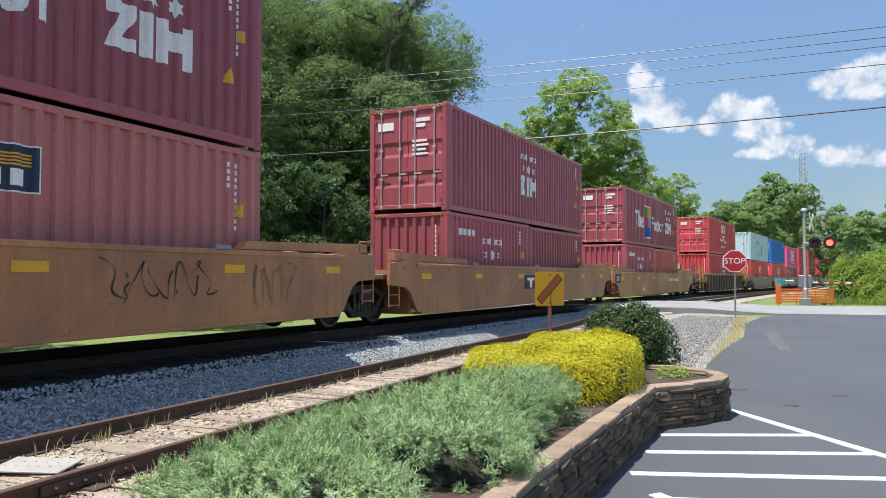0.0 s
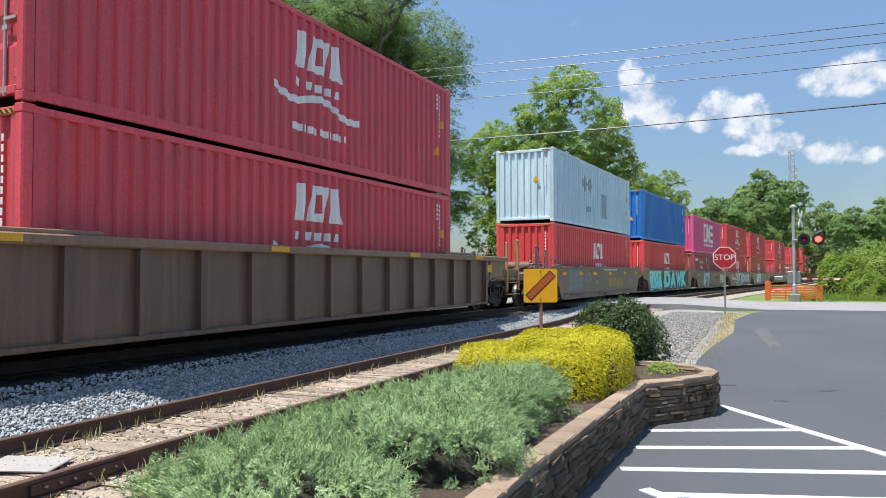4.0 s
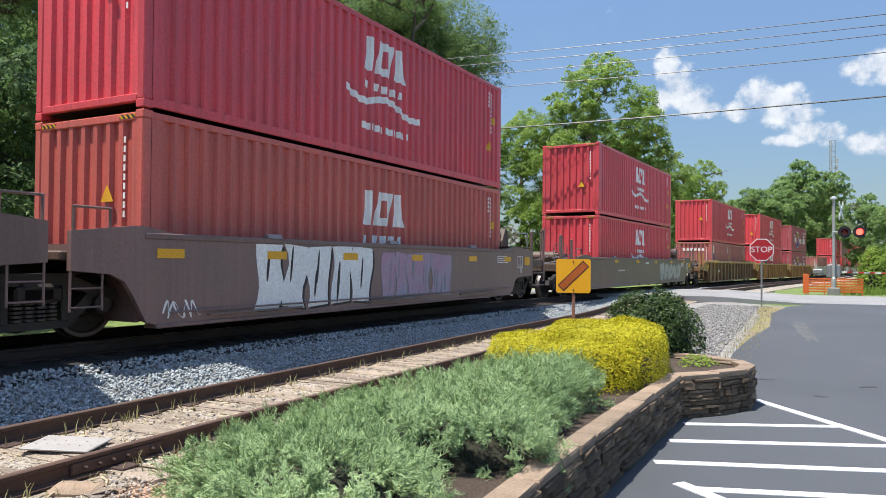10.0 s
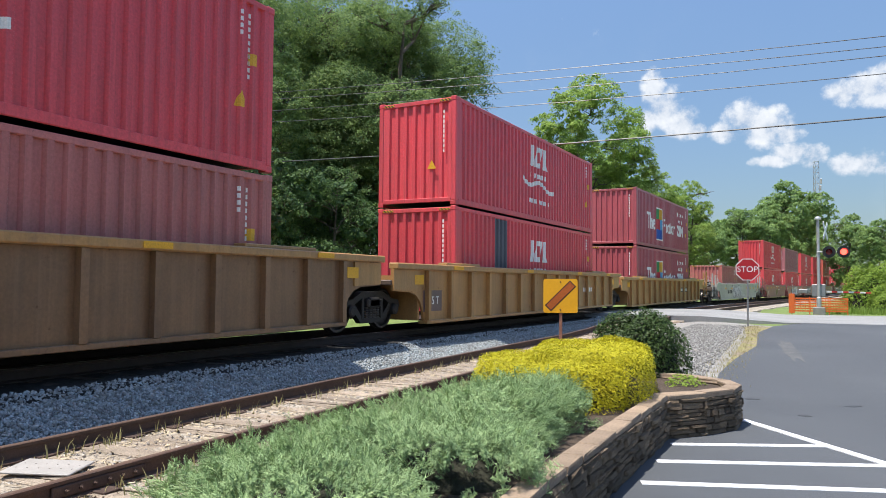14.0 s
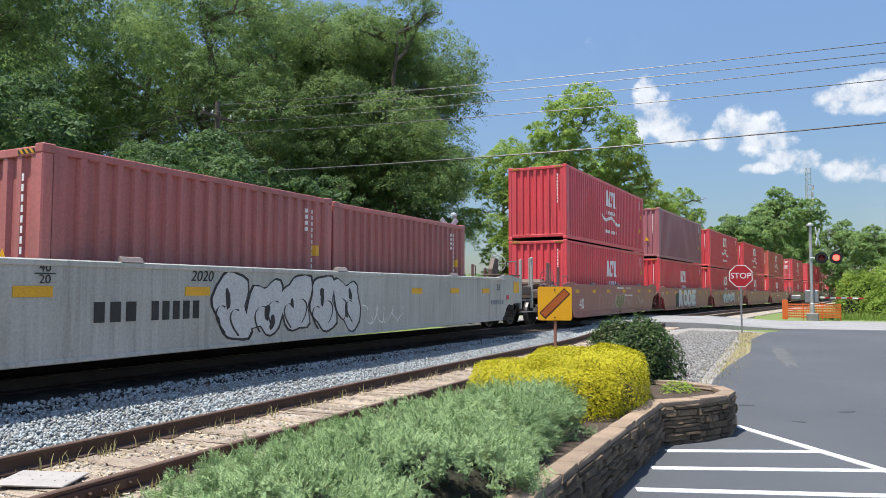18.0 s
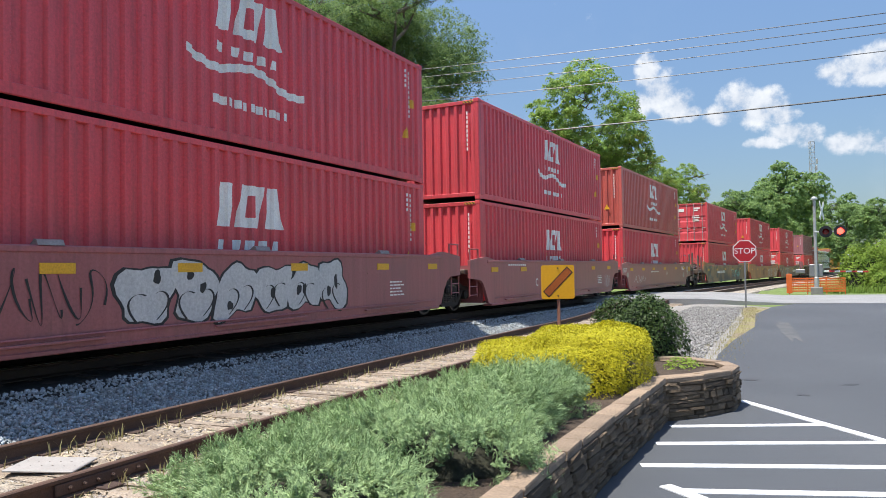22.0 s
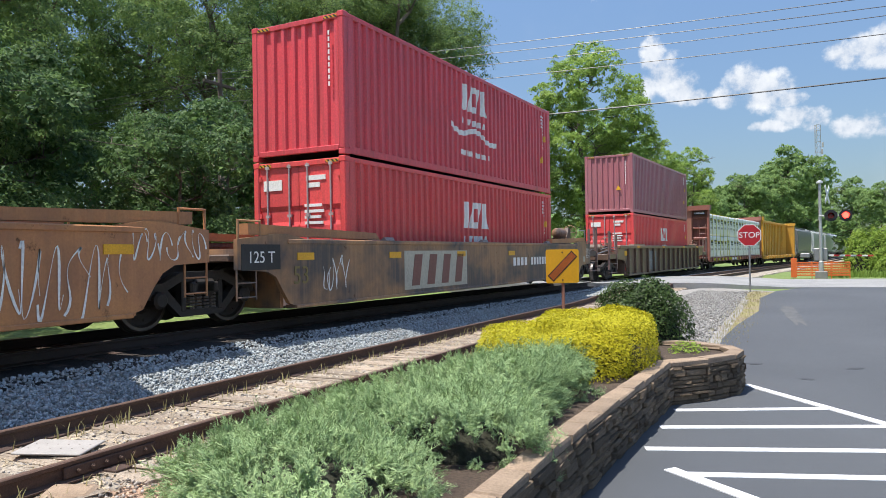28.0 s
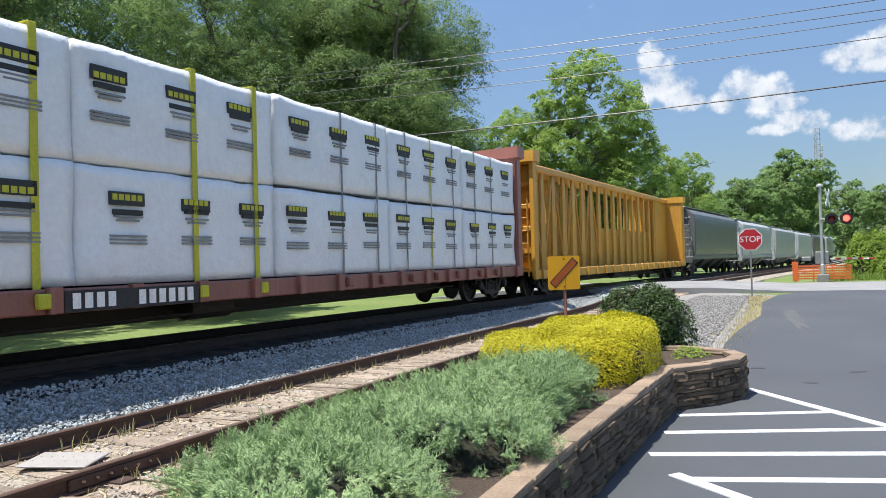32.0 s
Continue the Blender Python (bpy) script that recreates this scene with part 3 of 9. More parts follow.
# track beds
solid("ballast_bed", swept("ballast_bed", [(-2.9, -0.75), (-1.75, -0.22), (-0.85, -0.19), (0.85, -0.19), (1.5, -0.20), (2.25, -0.58), (2.5, -0.78)], -60, 175, 1.5, rail_z),
      M_GRAVELBED, "grey crushed-stone bed of the main line", "track bed", kind="structure")
solid("siding_bed", swept("siding_bed", [(-1.3, -0.42), (-1.15, -0.19), (1.1, -0.185), (1.55, -0.31), (1.6, -0.46)], -60, 175, 1.5, siding_z, 3.32),
      M_SIDINGBED, "brown weathered gravel bed of the siding", "track bed", kind="structure")
# near-black sheet: oil stains plus the train's shade, put into the colour
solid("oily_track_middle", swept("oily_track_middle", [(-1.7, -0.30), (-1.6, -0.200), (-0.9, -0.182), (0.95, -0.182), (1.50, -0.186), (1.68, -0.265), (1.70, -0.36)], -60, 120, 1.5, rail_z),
      M_OILYSHADE, "oil-stained ballast of the main line, blackened for the shade of the train", "track bed", kind="structure")
RAIL_FOOT = [(-0.07, -0.172), (0.07, -0.172), (0.07, -0.158), (0.009, -0.138), (0.009, -0.045), (0.034, -0.036), (0.036, -0.008), (0.028, -0.003),
             (-0.028, -0.003), (-0.036, -0.008), (-0.034, -0.036), (-0.009, -0.045), (-0.009, -0.138), (-0.07, -0.158)]
RAIL_TOP = [(-0.027, -0.004), (0.027, -0.004), (0.024, 0.0), (-0.024, 0.0)]
for off, zf, head, label in ((0.0, rail_z, M_HEAD, "brown steel rail of the main line with a shiny head"), (3.32, siding_z, M_OLDHEAD, "rusty steel rail of the disused siding")):
    for side in (-0.7525, 0.7525):
        r = solid("rail", swept("rail", RAIL_FOOT, -60, 175, 2.0, zf, off + side), M_RAIL if off else M_MAINRAIL, label, "rail", group="rails", kind="structure")
        part("rail_head", swept("rail_head", RAIL_TOP, -60, 175, 2.0, zf, off + side), head, r)

# sleepers, each one a piece of its track
TIE = Build().bar(-1.3, 1.3, -0.115, 0.115, -0.17, 0.0, 0.015)
rnd = random.Random(5)
for name, off, zf, drop, s0, s1, mat, label in (("main_line_ties", 0.0, rail_z, -0.178, -6.0, 60.0, M_DARKTIE, "dark creosoted wooden ties under the main line"),
                                                ("siding_ties", 3.32, siding_z, -0.163, 0.0, 40.0, M_TIE, "split and weathered grey wooden ties of the siding")):
    track = thing(name, label, "railway ties", kind="structure")
    meshes = [TIE.mesh("tie", mat)]
    for k in range(3):
        me = meshes[0].copy()
        for vert in me.vertices:
            vert.co.x += rnd.uniform(-0.05, 0.05)
            vert.co.y += rnd.uniform(-0.015, 0.015)
            vert.co.z += rnd.uniform(-0.012, 0.012)
        meshes.append(me)
    plate = Build().bar(-0.16, 0.16, -0.09, 0.09, 0.0, 0.018, 0.004).mesh("tie_plate", M_PLATE)
    s = s0
    while s < s1:
        ob = part("tie", rnd.choice(meshes), None, track)
        x, y, h = track_at(s, off + rnd.uniform(-0.06, 0.06))
        ob.matrix_basis = pose(x, y, zf(s) + drop + rnd.uniform(-0.012, 0.004), 0, 0, -math.degrees(h) + rnd.uniform(-2, 2))
        if s < 26:
            for side in (-0.7525, 0.7525):
                pl = part("tie_plate", plate, None, ob)
                pl.matrix_basis = pose(side, 0, 0.0)
        s += 0.54 + rnd.uniform(-0.03, 0.03)


def stones(name, count, place, size, mat, label):
    """Loose stones, one uncountable heap: squashed eight-faced pebbles of random turn."""
    rng = np.random.default_rng(len(name) * 7 + count)
    p = np.array([place(rng) for _ in range(count)])
    base = np.array([(1, 0, 0), (-1, 0, 0), (0, 1, 0), (0, -1, 0), (0, 0, 1), (0, 0, -1)], float)
    face = np.array([(0, 2, 4), (2, 1, 4), (1, 3, 4), (3, 0, 4), (2, 0, 5), (1, 2, 5), (3, 1, 5), (0, 3, 5)])
    sz = rng.uniform(size[0], size[1], (count, 1, 1)) * rng.uniform(0.55, 1.15, (count, 1, 3))
    v = base[None] * sz * rng.uniform(0.75, 1.2, (count, 6, 1))
    q = rng.normal(size=(count, 4))
    q /= np.linalg.norm(q, axis=1)[:, None]
    w, a, b, c = q.T
    rot = np.stack([np.stack([1 - 2 * (b * b + c * c), 2 * (a * b - c * w), 2 * (a * c + b * w)], -1),
                    np.stack([2 * (a * b + c * w), 1 - 2 * (a * a + c * c), 2 * (b * c - a * w)], -1),
                    np.stack([2 * (a * c - b * w), 2 * (b * c + a * w), 1 - 2 * (a * a + b * b)], -1)], -2)
    v = np.einsum("nij,nkj->nki", rot, v) + p[:, None, :]
    f = face[None] + 6 * np.arange(count)[:, None, None]
    return leaf_object(name, v.reshape(-1, 3), f.reshape(-1, 3), mat, label, "stones")


def raw_mesh(name, v, f, mat, smooth=False):
    """A mesh straight from arrays."""
    k = f.shape[1]
    me = bpy.data.meshes.new(name)
    me.vertices.add(len(v))
    me.vertices.foreach_set("co", np.ascontiguousarray(v, np.float32).ravel())
    me.loops.add(f.size)
    me.loops.foreach_set("vertex_index", np.ascontiguousarray(f, np.int32).ravel())
    me.polygons.add(len(f))
    me.polygons.foreach_set("loop_start", np.arange(0, f.size, k, dtype=np.int32))
    me.update()
    me.validate()
    me.materials.append(mat)
    return me


def leaf_object(name, v, f, mat, label, category, kind="stuff"):
    return thing(name, label, category, kind=kind, data=raw_mesh(name, v, f, mat))


def ballast_place(s0, s1, o0, o1, power=1.0):
    def place(rng):
        s = s0 + (s1 - s0) * rng.random() ** power
        o = rng.uniform(o0, o1)
        x, y, h = track_at(s, o)
        z = rail_z(s) + (-0.20 if o < 1.5 else -0.20 - (o - 1.5) / 0.75 * 0.38)
        sid = siding_z(s) - 0.165
        return x, y, max(z, sid) + rng.uniform(-0.01, 0.03)
    return place


def siding_place(s0, s1, o0, o1):
    def place(rng):
        s, o = rng.uniform(s0, s1), rng.uniform(o0, o1)
        x, y, h = track_at(s, 3.32 + o)
        return x, y, siding_z(s) - 0.19 + rng.uniform(-0.012, 0.012)
    return place


stones("ballast_stones", 46000, ballast_place(1.5, 30, 1.52, 2.47, 1.4), (0.017, 0.036), M_STONES, "blue-grey crushed stone on the shoulder of the main line")
stones("ballast_stones_beyond", 3500, ballast_place(28, 62, 1.4, 2.5), (0.05, 0.09), M_STONES, "grey crushed stone farther along the main line")
stones("siding_stones", 13000, siding_place(1.5, 26, -1.0, 1.5), (0.010, 0.030), M_OLDSTONES, "small pale stones scattered between the rails of the siding")


def strip_place(rng):
    y = rng.uniform(9.6, 28.0)
    return rng.uniform(-3.6 + 0.02 * y, -1.2), y, -0.015 + rng.uniform(-0.005, 0.02)


stones("gravel_stones", 11000, strip_place, (0.014, 0.034), M_GREYSTONES, "loose pale stones on the gravel strip")


def chip_place(rng):
    x, y = rng.uniform(-5.2, -3.3), rng.uniform(1.6, 5.2)
    return x, y, ground_z(x, y) + rng.uniform(0, 0.015)


M_CHIP = material("wood_chip", (0.27, 0.16, 0.10), 0.9, second=(0.36, 0.26, 0.19), grain=(4.0, 0.2), fine=(60.0, 0.2), coords="Position", island=0.5)


def chips(name, count, place, label, mat=M_CHIP):
    rng = np.random.default_rng(count)
    p = np.array([place(rng) for _ in range(count)])
    a = rng.uniform(0, math.pi, count)
    L, w, tilt = rng.uniform(0.015, 0.05, count), rng.uniform(0.004, 0.012, count), rng.uniform(-0.5, 0.5, count)
    d = np.stack([np.cos(a) * np.cos(tilt), np.sin(a) * np.cos(tilt), np.sin(tilt)], -1) * L[:, None]
    e = np.stack([-np.sin(a), np.cos(a), np.zeros(count)], -1) * w[:, None]
    up = np.array([0, 0, 0.006])
    v = np.stack([p - d - e, p + d - e, p + d + e, p - d + e, p - d + up, p + d + up], 1)
    f = (np.array([(0, 1, 5, 4), (2, 3, 4, 5)])[None] + 6 * np.arange(count)[:, None, None]).reshape(-1, 4)
    return leaf_object(name, v.reshape(-1, 3), f, mat, label, "wood chips")


chips("wood_chips", 9000, chip_place, "reddish-brown shredded wood chips beside the siding")


def litter_place(rng):
    s = rng.uniform(1.5, 15.0)
    o = rng.choice([-0.55, -0.2, 0.2, 0.55, 0.95, 1.2]) + rng.normal() * 0.14
    if abs(abs(o) - 0.7525) < 0.08:
        o += 0.16
    x, y, h = track_at(s, 3.32 + o)
    return x, y, siding_z(s) - 0.178 + rng.uniform(0, 0.014)


M_STRAW = material("straw_litter", (0.40, 0.33, 0.22), 0.9, second=(0.28, 0.22, 0.16), grain=(4.0, 0.2), fine=(60.0, 0.2), coords="Position", island=0.4)
chips("straw_litter", 3600, litter_place, "pale straw and wood shreds between the siding rails", M_STRAW)


def bed_place(rng):
    y = rng.uniform(2.0, 8.8)
    x = rng.uniform(-1.9, -1.3) + (0.2 if y > 7 else 0)
    return x, y, ground_z(x, y) + 0.01


# bark chips coloured dark to carry the shade at the shrubs' feet
M_BARKCHIP = material("shade_dark_bark", (0.06, 0.04, 0.028), 0.9, second=(0.11, 0.08, 0.058), grain=(4.0, 0.2), fine=(60.0, 0.2), coords="Position", island=0.5)
chips("bed_mulch", 5000, bed_place, "brown bark mulch, darkened for shade at the foot of the shrubs", M_BARKCHIP)

# ---- planter, signs, signals, poles ----
M_LEDGE = material("ledge_stone", (0.23, 0.16, 0.098), 0.9, second=(0.10, 0.074, 0.05), grain=(5.0, 0.25), fine=(45.0, 0.2), bump=(35.0, 0.8), vary=0.45)
M_CAP = material("cap_stone", (0.31, 0.228, 0.16), 0.9, second=(0.20, 0.145, 0.10), grain=(4.0, 0.25), fine=(60.0, 0.15), bump=(50.0, 0.5), vary=0.16)
M_JOINT = material("wall_core", (0.05, 0.042, 0.035), 0.95, bump=(40.0, 0.6))
WALL = [(-1.18, 0.6), (-1.175, 3.8), (-1.145, 4.8), (-1.105, 5.75), (-1.035, 7.22), (-0.73, 7.55), (-0.49, 7.95), (-0.435, 8.3), (-0.58, 8.68), (-1.0, 8.95), (-1.7, 9.1)]
WALL_TOP = 0.375
# brown mulch with the hedge's shade put into its colour
M_BEDSOIL = material("shade_dark_mulch", (0.045, 0.03, 0.021), 0.95, second=(0.085, 0.06, 0.042), grain=(3.0, 0.2), fine=(55.0, 0.35), bump=(45.0, 1.0))


def offset_line(line, d):
    """The same polyline, d metres to its left."""
    out = []
    for i, p in enumerate(line):
        t0 = (Vector(p) - Vector(line[i - 1])).normalized() if i else None
        t1 = (Vector(line[i + 1]) - Vector(p)).normalized() if i < len(line) - 1 else None
        t = (t0 + t1).normalized() if t0 and t1 else (t0 or t1)
        n = Vector((-t.y, t.x))
        k = d / max(0.5, n.dot(Vector((-(t0 or t1).y, (t0 or t1).x))))
        out.append(tuple(Vector(p) + n * k))
    return out


def build_planter():
    wall = thing("planter_wall", "low dry-stacked ledge-stone wall with tan cap stones", "garden wall", kind="structure")
    inner, core_out = offset_line(WALL, 0.12), offset_line(WALL, 0.035)
    b = Build()
    n = len(WALL)
    for i in range(n - 1):
        q = [core_out[i], core_out[i + 1], inner[i + 1], inner[i]]
        b.prism(q, -0.1, WALL_TOP, "z")
    part("wall_core", b, M_JOINT, wall)
    rnd = random.Random(11)
    ledges = []
    for k in range(14):
        me = Build()
        me.bar(0, 1, -0.06, 0.0, 0, 1, 0.10)
        m = me.mesh("ledge_stone", M_LEDGE)
        for v in m.vertices:
            v.co.z += rnd.uniform(-0.12, 0.12)
            v.co.y += rnd.uniform(-0.012, 0.010)
            v.co.x += rnd.uniform(-0.02, 0.02)
        ledges.append(m)
    count = 0
    for i in range(n - 1):
        p, q = Vector(WALL[i]), Vector(WALL[i + 1])
        if q.y < 1.8 or i >= n - 2:
            continue
        d = (q - p)
        ang = math.degrees(math.atan2(d.y, d.x))
        z = 0.0
        while z < WALL_TOP - 0.015:
            h = min(rnd.choice((0.032, 0.042, 0.055, 0.07)), WALL_TOP - z)
            s = rnd.uniform(-0.15, 0.0)
            while s < d.length:
                L = min(rnd.uniform(0.12, 0.38) * (0.7 if h > 0.06 else 1.0), d.length - max(s, 0) + 0.02)
                a = max(s, 0.0)
                L2 = s + L - a
                s += L + 0.006
                if L2 < 0.03:
                    continue
                c = p + d.normalized() * a
                o = part("stone", rnd.choice(ledges), None, wall)
                o.matrix_basis = pose(c.x, c.y, z, rnd.uniform(-1, 1), 0, ang) @ pose(0, rnd.uniform(0.03, 0.055), 0) @ Matrix.Diagonal((L2, 1, h - 0.005, 1))
                count += 1
            z += h
    caps_in, caps_out = offset_line(WALL, 0.135), offset_line(WALL, -0.008)
    for i in range(n - 1):
        pa, pb, ia, ib = Vector(caps_out[i]), Vector(caps_out[i + 1]), Vector(caps_in[i]), Vector(caps_in[i + 1])
        m = max(1, round((pb - pa).length / 0.40))
        for k in range(m):
            t0, t1 = k / m, (k + 1) / m - (0.008 if k < m - 1 else 0.003)
            quad = [pa.lerp(pb, t0), pa.lerp(pb, t1), ia.lerp(ib, t1), ia.lerp(ib, t0)]
            mid = sum(quad, Vector((0, 0))) / 4
            bb = Build()
            rings = []
            for zz, ins in ((0.0, 0.02), (0.010, 0.0), (0.038, 0.0), (0.050, 0.05)):
                rings.append([(v.lerp(mid, ins) - mid) for v in quad])
                bb.v += [(v.x + rnd.uniform(-0.006, 0.006), v.y + rnd.uniform(-0.006, 0.006), zz + rnd.uniform(-0.004, 0.004)) for v in rings[-1]]
            for r in range(3):
                for j in range(4):
                    jj = (j + 1) % 4
                    bb.f.append((r * 4 + j, r * 4 + jj, r * 4 + 4 + jj, r * 4 + 4 + j))
            bb.f += [(3, 2, 1, 0), (12, 13, 14, 15)]
            o = part("cap_stone", bb, M_CAP, wall)
            o.location = (mid.x, mid.y, WALL_TOP - 0.004)

    soil = offset_line(WALL, 0.11)[:-1] + [(-1.75, 8.9), (-1.75, 0.6)]
    part("planter_soil", Build().prism(soil, 0.05, 0.365, "z"), M_BEDSOIL, wall, "brown planter mulch, darkened for the hedge shade")


build_planter()
M_POST = material("rusty_post", (0.20, 0.075, 0.045), 0.8, second=(0.26, 0.13, 0.09), grain=(6.0, 0.25), bump=(60.0, 0.3))
M_SIGN = material("sign_yellow", (0.86, 0.42, 0.008), 0.45, second=(0.80, 0.38, 0.01), grain=(3.0, 0.3), fine=(30.0, 0.03), bump=(40.0, 0.02))
M_SIGNBAR = material("sign_orange", (0.52, 0.12, 0.015), 0.5, grain=(3.0, 0.3), bump=(40.0, 0.02))
M_SIGNDARK = material("sign_dark", (0.05, 0.03, 0.02), 0.5)


def rounded(w, h, r, n=5):
    out = []
    for cx, cy, a0 in ((w - r, h - r, 0), (-w + r, h - r, 90), (-w + r, -h + r, 180), (w - r, -h + r, 270)):
        for i in range(n + 1):
            a = radians(a0 + 90 * i / n)
            out.append((cx + r * math.cos(a), cy + r * math.sin(a)))
    return out


# derail marker: its plate swings a little in the wind of the train
SIGN_AT = (-2.93, 10.10)
SIGN_Z = 1.5 - 0.20
SIGN_TURN = 16.0
SIGN = thing("derail_sign", "square yellow sign with an orange diagonal bar on a rusty post", "sign", pose(*SIGN_AT, 0))
part("post", Build().bar(-0.022, 0.022, 0.008, 0.03, -0.35, SIGN_Z + 0.12, 0.004), M_POST, SIGN)
PLATE = part("plate", Build().prism(rounded(0.245, 0.245, 0.03), -0.003, 0.003, "y"), M_SIGN, SIGN)
PLATE.location = (0, 0, SIGN_Z)
u = 0.7071
for name, half_l, half_w, y, mat in (("bar_border", 0.255, 0.062, -0.0045, M_SIGNDARK), ("diagonal_bar", 0.24, 0.047, -0.006, M_SIGNBAR)):
    pts = [(u * (sx * half_l) - u * (sz * half_w), u * (sx * half_l) + u * (sz * half_w)) for sx, sz in ((-1, -1), (1, -1), (1, 1), (-1, 1))]
    part(name, Build().prism(pts, y, -0.003, "y"), mat, PLATE)
for z in (-0.2, 0.2):
    part("bolt", Build().lathe((0, -0.003, z), (0, -1, 0), [(0, 0.012), (0.006, 0.012), (0.008, 0.006)], 8), M_SIGNDARK, PLATE)

# stop sign
M_STOPRED = material("stop_red", (0.40, 0.010, 0.015), 0.45, second=(0.35, 0.012, 0.018), grain=(2.0, 0.3), bump=(40.0, 0.02))
M_SIGNWHITE = material("sign_white", (0.78, 0.78, 0.77), 0.5, bump=(40.0, 0.02))
M_GALV = material("galvanised_post", (0.30, 0.30, 0.30), 0.5, metal=0.6, grain=(4.0, 0.3), bump=(40.0, 0.1))
stop = thing("stop_sign", "red octagonal stop sign on a grey steel post", "sign", pose(-1.16, 27.4, 0, 0, 0, 2))
part("post", Build().bar(-0.03, 0.03, 0.006, 0.03, -0.3, 2.30, 0.006), M_GALV, stop)
octa = [(0.415 * math.cos(radians(22.5 + 45 * i)), 2.0 + 0.415 * math.sin(radians(22.5 + 45 * i))) for i in range(8)]
octb = [(0.385 * math.cos(radians(22.5 + 45 * i)), 2.0 + 0.385 * math.sin(radians(22.5 + 45 * i))) for i in range(8)]
part("white_border", Build().prism(octa, -0.002, 0.004, "y"), M_SIGNWHITE, stop)
part("face", Build().prism(octb, -0.005, -0.002, "y"), M_STOPRED, stop)
word = part("word", text_mesh("STOP", 0.285, "word", M_SIGNWHITE), None, stop)
word.matrix_basis = pose(0, -0.008, 2.0, 0, 0, -90)

# level-crossing signals
M_MAST = material("mast_silver", (0.52, 0.53, 0.53), 0.45, metal=0.5, grain=(2.0, 0.3), streak=0.2, bump=(40.0, 0.1))
M_HOOD = material("signal_black", (0.015, 0.015, 0.016), 0.5, bump=(40.0, 0.05))
LENS_ON = glow_material("lens_lit", (1.0, 0.03, 0.02), 7.0)
LENS_OFF = material("lens_dark", (0.16, 0.008, 0.008), 0.25)
M_CONCRETE = material("concrete", (0.26, 0.25, 0.235), 0.9, second=(0.19, 0.18, 0.17), grain=(3.0, 0.25), bump=(40.0, 0.4))
M_GATERED = material("gate_red", (0.5, 0.03, 0.03), 0.5)


def crossing_signal(x, y, turn, label, gate=None, lit=1):
    ob = thing("crossing_signal", label, "railway signal", pose(x, y, 0, 0, 0, turn))
    part("footing", Build().bar(-0.28, 0.28, -0.28, 0.28, -0.4, 0.32, 0.03), M_CONCRETE, ob)
    part("mast", Build().lathe((0, 0, 0.3), (0, 0, 1), [(0, 0.11), (0.5, 0.11), (0.55, 0.075), (4.55, 0.07)], 14), M_MAST, ob)
    bell = Build().lathe((0, -0.02, 4.83), (0, 0, 1), [(0, 0.02), (0.02, 0.17), (0.10, 0.15), (0.16, 0.07), (0.18, 0.02)], 14)
    part("bell", bell, M_MAST, ob)
    part("cross_arm", Build().rod((-0.05, -0.1, 3.16), (1.3, -0.1, 3.16), 0.035, 8), M_MAST, ob)
    for i, cx in enumerate((0.48, 1.14)):
        part("backboard", Build().lathe((cx, -0.16, 3.16), (0, 1, 0), [(0, 0.30), (0.015, 0.30)], 24), M_HOOD, ob)
        b = Build()
        for k in range(15):
            a0, a1 = radians(-20 + k * 220 / 15), radians(-20 + (k + 1) * 220 / 15)
            b.quad((cx + 0.17 * math.cos(a0), -0.17, 3.16 + 0.17 * math.sin(a0)), (cx + 0.17 * math.cos(a1), -0.17, 3.16 + 0.17 * math.sin(a1)),
                   (cx + 0.17 * math.cos(a1), -0.45, 3.16 + 0.17 * math.sin(a1)), (cx + 0.17 * math.cos(a0), -0.45, 3.16 + 0.17 * math.sin(a0)))
        part("hood", b, M_HOOD, ob)
        part("lens", Build().lathe((cx, -0.165, 3.16), (0, -1, 0), [(0, 0.155), (0.02, 0.15), (0.045, 0.08), (0.05, 0.01)], 18), LENS_ON if i == lit else LENS_OFF, ob)
        part("housing", Build().lathe((cx, -0.14, 3.16), (0, 1, 0), [(0, 0.16), (0.12, 0.12), (0.14, 0.05)], 14), M_HOOD, ob)
    for k in (-1, 1):
        o = part("crossbuck_blade", Build().bar(-0.6, 0.6, -0.01, 0.01, -0.11, 0.11, 0.004), M_SIGNWHITE, ob)
        o.matrix_basis = pose(0.32, 0.1 + 0.012 * k, 4.25, 0, 45 * k, 0) if gate is None else pose(0.34, 0.1 + 0.012 * k, 4.25, 0, 0, 74) @ pose(0, 0, 0, 0, 45 * k, 0)
    if gate:
        g = part("gate_machine", Build().bar(-0.32, 0.32, 0.08, 0.5, 0.85, 1.5, 0.03), M_GALV, ob)
        for k in range(8):
            a, b2 = 0.35 + k * gate / 8, 0.35 + (k + 1) * gate / 8
            part("gate_board", Build().bar(a, b2, 0.2, 0.23, 1.08 - 0.004 * k, 1.17 - 0.006 * k, 0.004), M_GATERED if k % 2 else M_SIGNWHITE, ob)
        part("counterweight", Build().bar(-0.95, -0.5, 0.12, 0.3, 1.02, 1.25, 0.03), M_GALV, ob)
    return ob


crossing_signal(1.62, 41.6, 0, "silver crossing signal with red lamps and a lowered gate", gate=2.0)
crossing_signal(-13.3, 29.6, 238, "silver crossing signal on the far side of the line")

